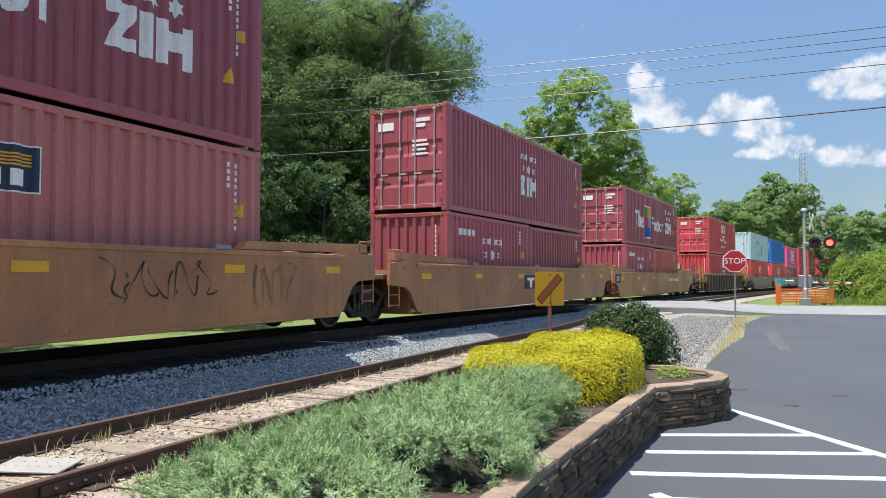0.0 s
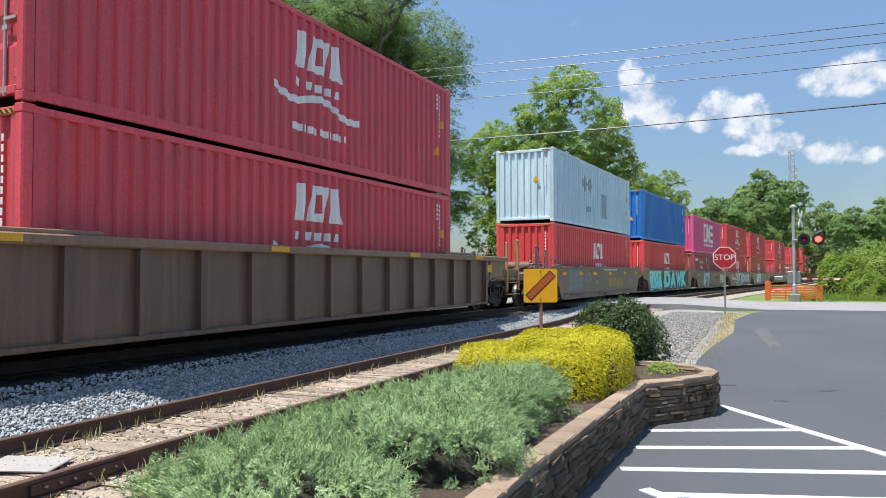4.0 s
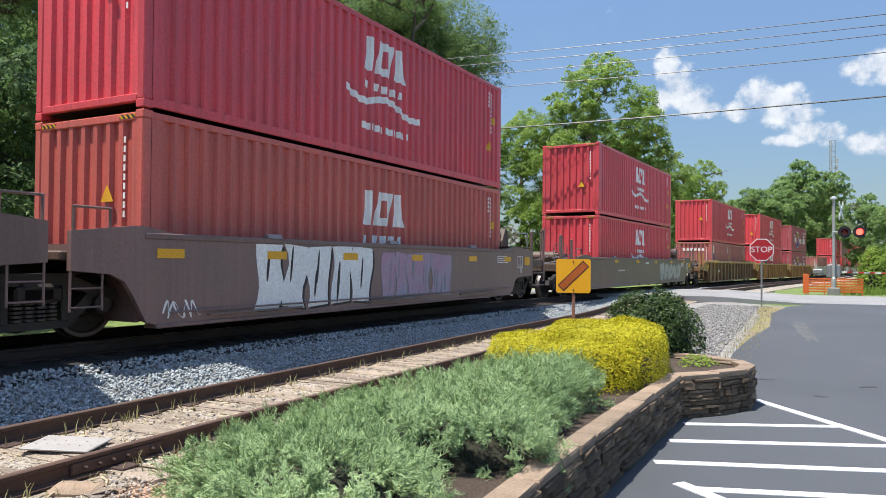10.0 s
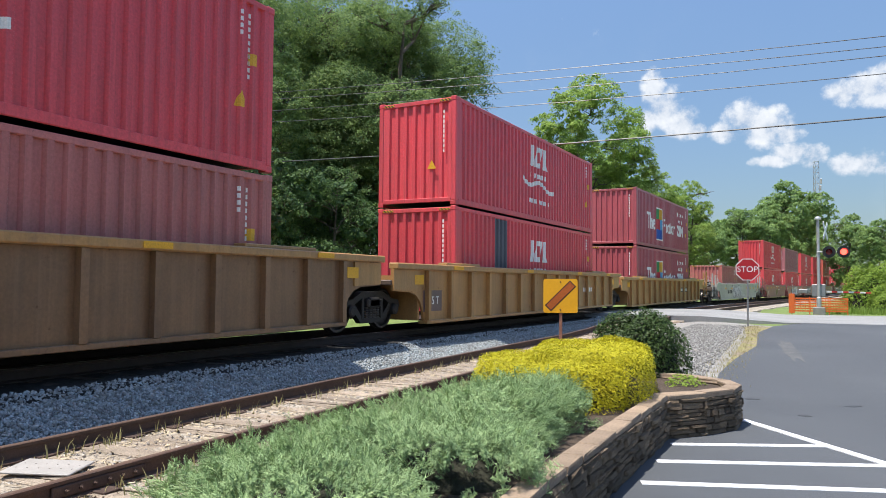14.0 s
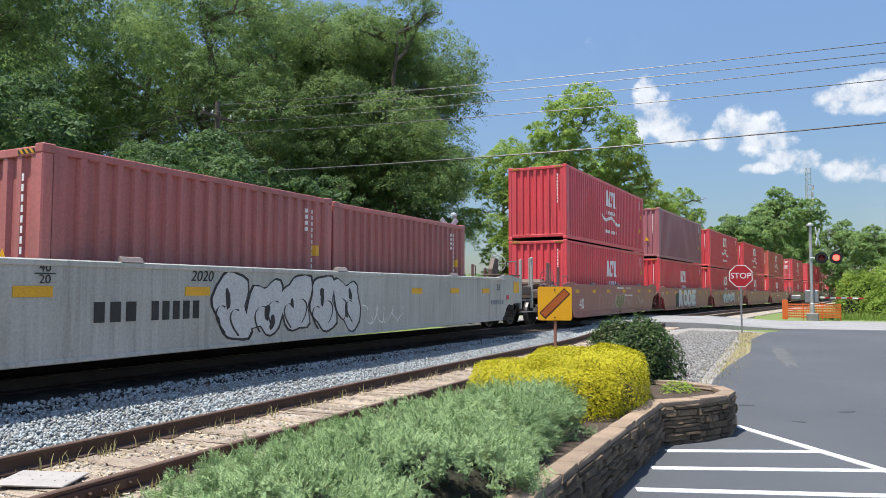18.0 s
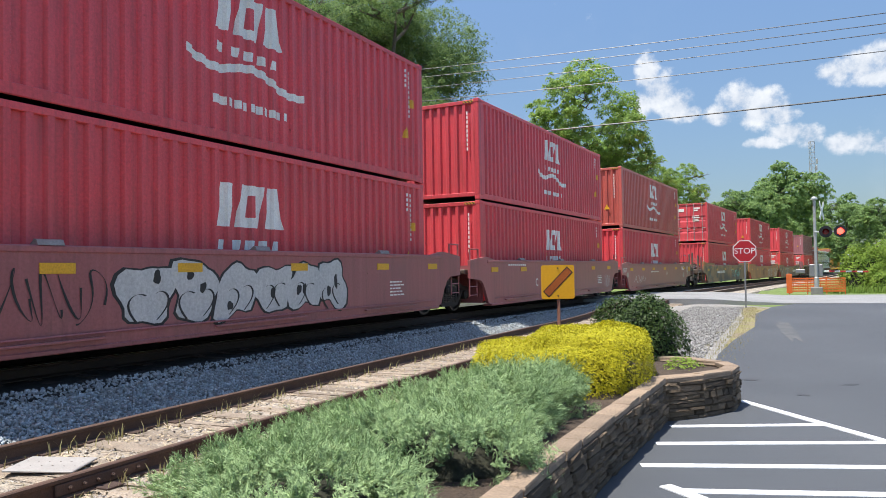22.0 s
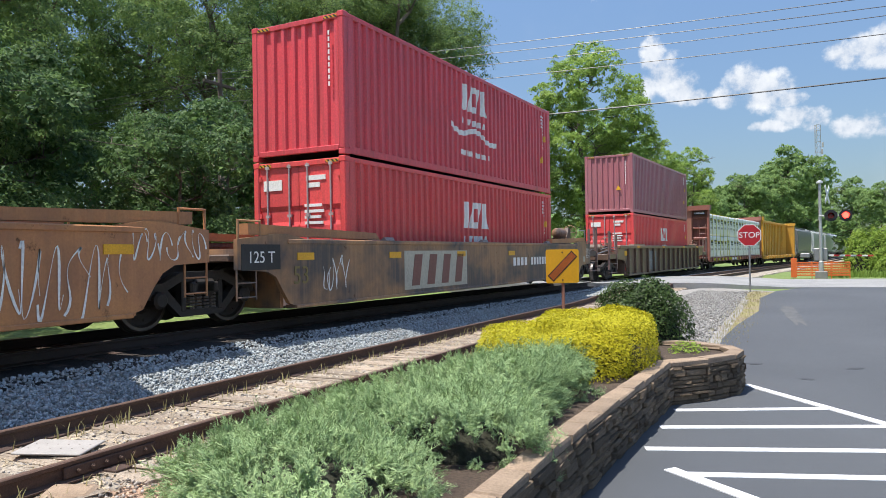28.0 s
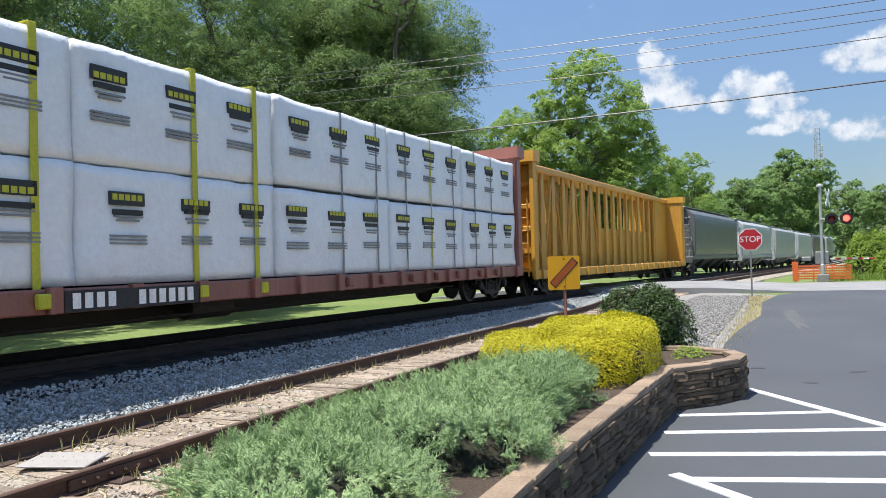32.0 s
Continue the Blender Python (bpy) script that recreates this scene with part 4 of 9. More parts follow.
# orange safety netting by the crossing
M_NET = material("safety_orange", (0.75, 0.13, 0.02), 0.6, second=(0.62, 0.13, 0.03), grain=(3.0, 0.25), bump=(40.0, 0.1))
net = thing("safety_fence", "sagging orange plastic safety fence between stakes", "fence", pose(0.35, 41.5, 0, 0, 0, 8))
for x, h in ((0.0, 1.05), (0.85, 0.85), (1.75, 0.85), (2.6, 0.8)):
    part("stake", Build().bar(x - 0.02, x + 0.02, -0.02, 0.02, -0.2, h, 0.004), M_NET, net)
part("end_panel", Build().bar(-0.14, 0.14, -0.05, -0.03, 0.0, 1.0, 0.01), M_NET, net)
for k in range(6):
    part("net_strip", Build().bar(0.0, 2.6, -0.028, -0.022, 0.08 + k * 0.13, 0.15 + k * 0.13, 0.002), M_NET, net)
for k in range(22):
    part("net_tie", Build().bar(0.06 + k * 0.116, 0.085 + k * 0.116, -0.034, -0.029, 0.08, 0.80, 0.001), M_NET, net)

# power line along the road
M_WOOD = material("pole_wood", (0.085, 0.065, 0.05), 0.9, second=(0.13, 0.10, 0.08), grain=(3.0, 0.25), fine=(40.0, 0.2), bump=(40.0, 0.6))
M_WIRE = material("wire", (0.045, 0.045, 0.048), 0.42, bump=(40.0, 0.0))
M_LAMP = material("lamp_grey", (0.38, 0.39, 0.40), 0.4, metal=0.6)
POLES = [(-25.3, 27.3), (27.0, 29.0), (-80.0, 25.6)]
for i, (x, y) in enumerate(POLES):
    pole = thing("utility_pole", "dark wooden utility pole carrying power lines", "pole", pose(x, y, -0.3), group="utility poles")
    part("shaft", Build().rod((0, 0, 0), (0, 0, 11.2), 0.17, 12, 0.11), M_WOOD, pole)
    part("crossarm", Build().bar(-0.06, 0.06, -1.1, 1.1, 10.35, 10.5, 0.01), M_WOOD, pole)
    for y2 in (-0.95, -0.35, 0.95):
        part("insulator", Build().lathe((0, y2, 10.5), (0, 0, 1), [(0, 0.03), (0.06, 0.05), (0.12, 0.03), (0.16, 0.045), (0.2, 0.02)], 8), M_LAMP, pole)
    if i == 0:
        part("lamp_arm", Build().path([(0.1, -0.1, 7.35), (0.7, -0.4, 7.65), (1.35, -0.75, 7.72)], 0.03, 6), M_LAMP, pole)
        part("lamp_head", Build().bar(1.3, 1.95, -1.0, -0.78, 7.62, 7.76, 0.05), M_LAMP, pole)
for name, dy, z0, z1, r in (("power_line", -0.95, 10.1, 9.75, 0.014), ("power_line", -0.35, 9.95, 9.55, 0.014), ("power_line", 0.95, 9.70, 9.85, 0.014), ("power_line", 0.0, 8.9, 8.9, 0.015), ("phone_cable", 0.0, 6.9, 7.85, 0.026)):
    for (xa, ya), (xb, yb) in ((POLES[0], POLES[1]), (POLES[2], POLES[0])):
        pts = []
        for k in range(25):
            t = k / 24
            sag = 0.55 * 4 * t * (1 - t)
            pts.append((xa + (xb - xa) * t, ya + dy + (yb - ya) * t, z0 + (z1 - z0) * t - sag + 0.35))
        solid(name, Build().path(pts, r, 5), M_WIRE, "black overhead cable strung between poles", "cable", group="overhead cables")

# radio mast far off
M_TOWER = material("tower_steel", (0.45, 0.42, 0.42), 0.6, metal=0.2)
tower = thing("radio_mast", "slender grey lattice radio mast with dish antennas", "radio mast", pose(11.3, 300, -2))
legs = [Vector((1.3 * math.cos(a), 1.3 * math.sin(a), 0)) for a in (0.3, 2.39, 4.49)]
for p in legs:
    part("leg", Build().rod(p, p * 0.85 + Vector((0, 0, 49.5)), 0.09, 6), M_TOWER, tower)
for k in range(24):
    z0, z1 = k * 2.06, (k + 1) * 2.06
    f = 1 - 0.15 * k / 24
    b = Build()
    for i in range(3):
        p, q = legs[i] * f, legs[(i + 1) % 3] * f
        b.rod(p + Vector((0, 0, z0)), q + Vector((0, 0, z1)), 0.06, 4).rod(p + Vector((0, 0, z1)), q + Vector((0, 0, z1)), 0.06, 4)
    part("bracing", b, M_TOWER, tower)
for z, x in ((38.5, 1.7), (41.0, 1.9), (36.0, 1.8)):
    part("antenna", Build().bar(x - 0.5, x + 0.1, -0.3, 0.3, z, z + 1.9, 0.1), M_TOWER, tower)

# the white board on the siding and a flat stone
M_BOARD = material("white_board", (0.38, 0.36, 0.345), 0.6, second=(0.30, 0.285, 0.27), grain=(4.0, 0.25), fine=(50.0, 0.08), bump=(40.0, 0.1))
bd = thing("white_board", "white plastic panel with small holes lying on the ties", "board", pose(-6.08, 4.42, -0.235, 0, 2, 26))
part("panel", Build().bar(-0.31, 0.31, -0.24, 0.24, 0.0, 0.02, 0.006), M_BOARD, bd)
for i in range(6):
    for j in (-0.07, 0.07):
        part("hole", Build().lathe((-0.25 + i * 0.1, j, 0.0195), (0, 0, 1), [(0, 0.008), (0.0015, 0.008)], 8), M_SIGNDARK, bd)
slab_stone = Build().bar(-0.18, 0.18, -0.13, 0.13, 0, 0.06, 0.03)
solid("flat_stone", slab_stone, M_CAP, "flat pale stone lying among the wood chips", "stone", m=pose(-4.95, 3.68, -0.30, 3, 2, 30))
# rail joint bars near the viewer
for s in (4.3, 12.0):
    x, y, h = track_at(s, 3.32 + 0.7525)
    jb = Build().bar(0.012, 0.04, -0.45, 0.45, -0.14, -0.045, 0.008)
    o = solid("joint_bar", jb, M_RAIL, "rusty bolted joint bar on the siding rail", "rail joint", kind="structure", m=pose(x, y, siding_z(s), 0, 0, -math.degrees(h)))
    for k in (-0.33, -0.2, -0.07, 0.07, 0.2, 0.33):
        part("bolt", Build().lathe((0.04, k, -0.092), (1, 0, 0), [(0, 0.02), (0.018, 0.02), (0.02, 0.012), (0.035, 0.012)], 6), M_RAIL, o)

# ---- the train ----
def paint(name, color, second=None, streak=0.36, rust=0.24, rough=0.38, vary=0.14):
    return material(name, color, rough, second=second, grain=(0.7, 0.22), fine=(24.0, 0.10), streak=streak, rust=rust, bump=(30.0, 0.05), vary=vary)


P_RED = paint("container_red", (0.72, 0.068, 0.084), (0.58, 0.076, 0.090), streak=0.42, rust=0.3)
P_BRIGHT = paint("container_bright_red", (0.80, 0.078, 0.078), (0.66, 0.084, 0.084), streak=0.3)
P_ORANGE = paint("container_faded_red", (0.60, 0.118, 0.088), (0.48, 0.11, 0.09), rust=0.35)
P_MAROON = paint("container_maroon", (0.40, 0.080, 0.096), (0.33, 0.080, 0.092), rust=0.28, streak=0.32)
P_WINE = paint("container_wine", (0.474, 0.092, 0.116), (0.378, 0.093, 0.112))
P_PLUM = paint("container_plum", (0.437, 0.148, 0.169), (0.360, 0.150, 0.166))
P_GREY = paint("container_grey", (0.592, 0.736, 0.789), (0.484, 0.619, 0.682), streak=0.35, rust=0.3)
P_BLUE = paint("container_blue", (0.022, 0.171, 0.538), (0.026, 0.153, 0.448), streak=0.12, rust=0.05)
P_PINK = paint("container_pink", (0.80, 0.105, 0.29), (0.72, 0.115, 0.28), streak=0.12, rust=0.04)
P_BROWN = paint("container_old_brown", (0.474, 0.139, 0.125), (0.392, 0.136, 0.122), rust=0.3)
M_WHITE = material("white_lettering", (0.90, 0.88, 0.84), 0.6, second=(0.78, 0.75, 0.70), grain=(3.0, 0.25), fine=(40.0, 0.1), streak=0.2, bump=(40.0, 0.05))
M_YELLOW = material("reflector_yellow", (0.78, 0.42, 0.02), 0.5, second=(0.66, 0.34, 0.02), grain=(3.0, 0.25), bump=(40.0, 0.05))
M_BLACK = material("black_rubber", (0.012, 0.012, 0.013), 0.6, bump=(60.0, 0.1))
M_STEEL = material("galvanised", (0.42, 0.42, 0.42), 0.45, metal=0.8, grain=(3.0, 0.3), bump=(60.0, 0.1))
M_TRUCK = material("truck_iron", (0.012, 0.011, 0.010), 0.65, second=(0.028, 0.022, 0.018), grain=(3.0, 0.25), fine=(30.0, 0.2), bump=(40.0, 0.3))
M_TREAD = material("wheel_rim", (0.12, 0.11, 0.105), 0.45, metal=0.7, grain=(3.0, 0.3), bump=(60.0, 0.1))
M_LOCK = material("painted_lock_rod", (0.50, 0.44, 0.43), 0.5, second=(0.36, 0.27, 0.26), grain=(4.0, 0.25), bump=(60.0, 0.1))
M_TAPE = striped("hazard_tape")
PITCH, DEEP = 0.278, 0.056
FACETS = ((0.0, 0.090, 0.0, 0.0), (0.090, 0.126, 0.0, 1.0), (0.126, 0.242, 1.0, 1.0), (0.242, 0.278, 1.0, 0.0))


def waves(half, x_out):
    """Facets of a corrugated wall between -half and half: y0, y1, x0, x1."""
    n = int(2 * half / PITCH)
    start = -n * PITCH / 2
    out = [(-half, start, x_out, x_out)]
    for i in range(n):
        for a, b, da, db in FACETS:
            out.append((start + i * PITCH + a, start + i * PITCH + b, x_out - da * DEEP, x_out - db * DEEP))
    out.append((start + n * PITCH, half, x_out, x_out))
    return out


def corrugated(half, x_out, z0, z1, side=1):
    b = Build()
    for y0, y1, xa, xb in waves(half, x_out):
        b.quad((side * xa, y0, z0), (side * xb, y1, z0), (side * xb, y1, z1), (side * xa, y0, z1))
    return b


def clip(poly, a, keep_above):
    out = []
    for (y0, z0), (y1, z1) in zip(poly, poly[1:] + poly[:1]):
        i0, i1 = (y0 >= a) == keep_above, (y1 >= a) == keep_above
        if i0:
            out.append((y0, z0))
        if i0 != i1 and y1 != y0:
            k = (a - y0) / (y1 - y0)
            out.append((a, z0 + (z1 - z0) * k))
    return out


def decal(half, x_out, polys, gap=0.003):
    """Paint on a corrugated wall: convex outlines (y, z), laid into the waves."""
    b = Build()
    for poly in polys:
        lo, hi = min(p[0] for p in poly), max(p[0] for p in poly)
        for y0, y1, xa, xb in waves(half, x_out):
            if y1 <= lo or y0 >= hi or y1 - y0 < 1e-6:
                continue
            q = clip(clip(list(poly), y0, True), y1, False)
            if len(q) < 3:
                continue
            n = len(b.v)
            b.v += [(xa + (xb - xa) * (y - y0) / (y1 - y0) + gap, y, z) for y, z in q]
            b.f.append(tuple(range(n, n + len(q))))
    return b


def rect(y0, y1, z0, z1, lean=0.0):
    return [(y0, z0), (y1, z0), (y1 + lean, z1), (y0 + lean, z1)]


def star(cy, cz, r):
    out = []
    for k in range(6):
        a = math.pi / 2 + k * math.pi / 3
        tip = (cy + r * math.cos(a), cz + r * math.sin(a))
        b0 = (cy + 0.5 * r * math.cos(a - math.pi / 6), cz + 0.5 * r * math.sin(a - math.pi / 6))
        b1 = (cy + 0.5 * r * math.cos(a + math.pi / 6), cz + 0.5 * r * math.sin(a + math.pi / 6))
        out.append([(cy, cz), b0, tip, b1])
    return out


PROTO = {}


def container(length, height, mat, doors, key):
    """A steel box: corrugated walls, posts, rails, corner castings, and doors with their lock rods at one end."""
    if key in PROTO:
        return PROTO[key]
    L, w = length / 2, 1.219
    ob = thing("shipping_container", "", "container")
    for side in (-1, 1):
        part("side_panel", corrugated(L - 0.15, w - 0.004, 0.15, height - 0.1, side), mat, ob)
        part("top_rail", Build().bar(min(side * (w - 0.06), side * w), max(side * (w - 0.06), side * w), -L + 0.16, L - 0.16, height - 0.12, height - 0.02, 0.01), mat, ob)
        part("bottom_rail", Build().bar(min(side * (w - 0.05), side * w), max(side * (w - 0.05), side * w), -L + 0.16, L - 0.16, 0.02, 0.17, 0.01), mat, ob)
    for y in (-1, 1):
        for x in (-1, 1):
            part("hazard_tape", Build().bar(*sorted((x * (w - 0.5), x * (w - 0.17))), *sorted((y * (L - 0.02), y * (L - 0.006))), height - 0.115, height - 0.055, 0.002), M_TAPE, ob)
            part("corner_post", Build().bar(*sorted((x * (w - 0.15), x * (w - 0.002))), *sorted((y * (L - 0.16), y * (L - 0.004))), 0.11, height - 0.11, 0.02), mat, ob)
            for z in (0.0, height - 0.118):
                b = Build().bar(*sorted((x * (w - 0.162), x * w)), *sorted((y * (L - 0.178), y * L)), z, z + 0.118, 0.012)
                part("corner_casting", b, mat, ob)
        part("header", Build().bar(-w + 0.16, w - 0.16, *sorted((y * (L - 0.1), y * (L - 0.01))), height - 0.14, height - 0.03, 0.01), mat, ob)
        part("sill", Build().bar(-w + 0.16, w - 0.16, *sorted((y * (L - 0.1), y * (L - 0.01))), 0.09, 0.20, 0.01), mat, ob)
    part("roof", Build().box(-w + 0.05, w - 0.05, -L + 0.1, L - 0.1, height - 0.06, height - 0.03), mat, ob)
    part("floor", Build().box(-w + 0.05, w - 0.05, -L + 0.1, L - 0.1, 0.10, 0.15), M_TRUCK, ob)
    for y in (-1, 1):
        if y == -1 and doors:
            for x0, x1 in ((-w + 0.15, -0.008), (0.008, w - 0.15)):
                b = Build()
                z, hh = 0.16, (height - 0.30)
                steps = [0.0, 0.04, 0.20, 0.235, 0.33, 0.365, 0.52, 0.555, 0.65, 0.685, 0.96, 1.0]
                deep = [0.0, 0.0, 0.0, 0.03, 0.03, 0.0, 0.0, 0.03, 0.03, 0.0, 0.0, 0.0]
                for i in range(len(steps) - 1):
                    za, zb = z + steps[i] * hh, z + steps[i + 1] * hh
                    b.quad((x0, -L + 0.045 + deep[i], za), (x1, -L + 0.045 + deep[i], za), (x1, -L + 0.045 + deep[i + 1], zb), (x0, -L + 0.045 + deep[i + 1], zb))
                b.box(x0, x1, -L + 0.08, -L + 0.1, z, z + hh)
                d = part("door", b, mat, ob)
                for k in (0.22, 0.78):
                    xr = x0 + (x1 - x0) * k
                    r = Build().rod((xr, -L + 0.02, 0.08), (xr, -L + 0.02, height - 0.08), 0.02, 8)
                    for zz in (0.12, 0.9, 1.7, height - 0.16):
                        r.box(xr - 0.05, xr + 0.05, -L + 0.005, -L + 0.05, zz, zz + 0.06)
                    r.box(xr - 0.02, xr + 0.22, -L + 0.0, -L + 0.02, 1.02, 1.06)
                    part("lock_rod", r, M_LOCK, d)
                hinge = x0 - 0.0 if x0 < -0.5 else x1
                for zz in (0.3, 1.0, 1.7, height - 0.4):
                    h = Build().box(hinge - 0.06, hinge + 0.06, -L + 0.02, -L + 0.05, zz, zz + 0.1)
                    part("hinge", h, mat, d)
        else:
            b = Build()
            for y0, y1, xa, xb in waves(w - 0.15, L - 0.02):
                b.quad((y0, y * xa, 0.15), (y1, y * xb, 0.15), (y1, y * xb, height - 0.1), (y0, y * xa, height - 0.1))
            part("end_panel", b, mat, ob)
    PROTO[key] = ob
    return ob


def slanted_mark(y, z, k=1.0):
    """A shipping line's mark as plain leaning white shapes: a bar, a hollow block and a wedge, with a row of small bars below."""
    h = 0.71 * k
    a, b, c = y - 0.86 * k, y - 0.42 * k, y + 0.26 * k
    out = [rect(a, a + 0.28 * k, z, z + h, 0.14 * k), rect(b, b + 0.56 * k, z, z + 0.24 * h, 0.04 * k), rect(b + 0.04 * k, b + 0.26 * k, z + 0.24 * h, z + 0.76 * h, 0.07 * k),
           rect(b + 0.46 * k, b + 0.60 * k, z + 0.24 * h, z + 0.76 * h, 0.05 * k), rect(b + 0.11 * k, b + 0.66 * k, z + 0.76 * h, z + h, 0.03 * k),
           [(c, z), (c + 0.52 * k, z), (c + 0.40 * k, z + h), (c + 0.14 * k, z + h)]]
    return out


def under_row(y, z, k=1.0):
    return [rect(y - 0.84 * k + i * 0.33 * k, y - 0.67 * k + i * 0.33 * k, z - 0.37 * k, z - 0.21 * k, 0.02) for i in range(5)]


def swoosh(y, z, half=1.4):
    out, n = [], 24
    for i in range(n):
        def mid(t):
            return z + float(np.interp(t, (0, 0.12, 0.24, 0.38, 0.53, 0.66, 0.79, 0.9, 1), (0.15, 0.02, -0.03, 0.08, 0.15, 0.06, -0.09, -0.12, -0.09)))
        a, b = i / n, (i + 1) / n
        ya, yb = y - half + 2 * half * a, y - half + 2 * half * b
        out.append([(ya, mid(a) - 0.07), (yb, mid(b) - 0.07), (yb, mid(b) + 0.07), (ya, mid(a) + 0.07)])
    return out


def block_mark(y, z, k=1.0):
    """Three plain white blocks under seven stars: a cut square, a bar and a notched square."""
    h = 0.66 * k
    return [[(y - 0.78 * k, z), (y - 0.30 * k, z), (y - 0.30 * k, z + 0.28 * h), (y - 0.5 * k, z + 0.28 * h)], [(y - 0.78 * k, z), (y - 0.5 * k, z + 0.28 * h), (y - 0.30 * k, z + 0.72 * h), (y - 0.58 * k, z + 0.72 * h)],
            rect(y - 0.76 * k, y - 0.30 * k, z + 0.72 * h, z + h), rect(y - 0.20 * k, y, z, z + h), rect(y + 0.10 * k, y + 0.28 * k, z, z + h), rect(y + 0.28 * k, y + 0.58 * k, z + 0.35 * h, z + 0.8 * h), rect(y + 0.58 * k, y + 0.76 * k, z, z + h)]


def seven_stars(y, z, r=0.16):
    out = []
    for i in range(4):
        out += star(y - 0.66 + i * 0.44, z + 0.40 - 0.0 * i, r)
    for i in range(3):
        out += star(y - 0.44 + i * 0.44, z, r)
    return out


def text_polys(body, y0, y1, z0, z1):
    """Letters as flat triangles (y, z) that fill a box."""
    cu = bpy.data.curves.new("letters", "FONT")
    cu.body, cu.offset, cu.resolution_u = body, 0.018, 3
    tmp = bpy.data.objects.new("letters", cu)
    me = bpy.data.meshes.new_from_object(tmp)
    bpy.data.objects.remove(tmp)
    xs, ys = [v.co.x for v in me.vertices], [v.co.y for v in me.vertices]
    ky, kz = (y1 - y0) / (max(xs) - min(xs)), (z1 - z0) / (max(ys) - min(ys))
    me.calc_loop_triangles()
    out = []
    for tri in me.loop_triangles:
        q = [(y0 + (me.vertices[i].co.x - min(xs)) * ky, z0 + (me.vertices[i].co.y - min(ys)) * kz) for i in tri.vertices]
        area = (q[1][0] - q[0][0]) * (q[2][1] - q[0][1]) - (q[2][0] - q[0][0]) * (q[1][1] - q[0][1])
        if abs(area) > 1e-6:
            out.append(q if area > 0 else q[::-1])
    bpy.data.meshes.remove(me)
    return out


def small_marks(L, height, rng):
    """The unreadable small lettering near the far post: plain bars."""
    out = []
    for i in range(10):
        z = height - 0.35 - i * 0.115
        out.append(rect(L - 0.61, L - 0.565, z, z + 0.075))
    for i in range(4):
        z = height - 0.35 - i * 0.115
        out.append(rect(L - 0.83, L - 0.785, z, z + 0.075))
    return out


FINE = ("small_writing", "code_line", "warning_label", "number_line")


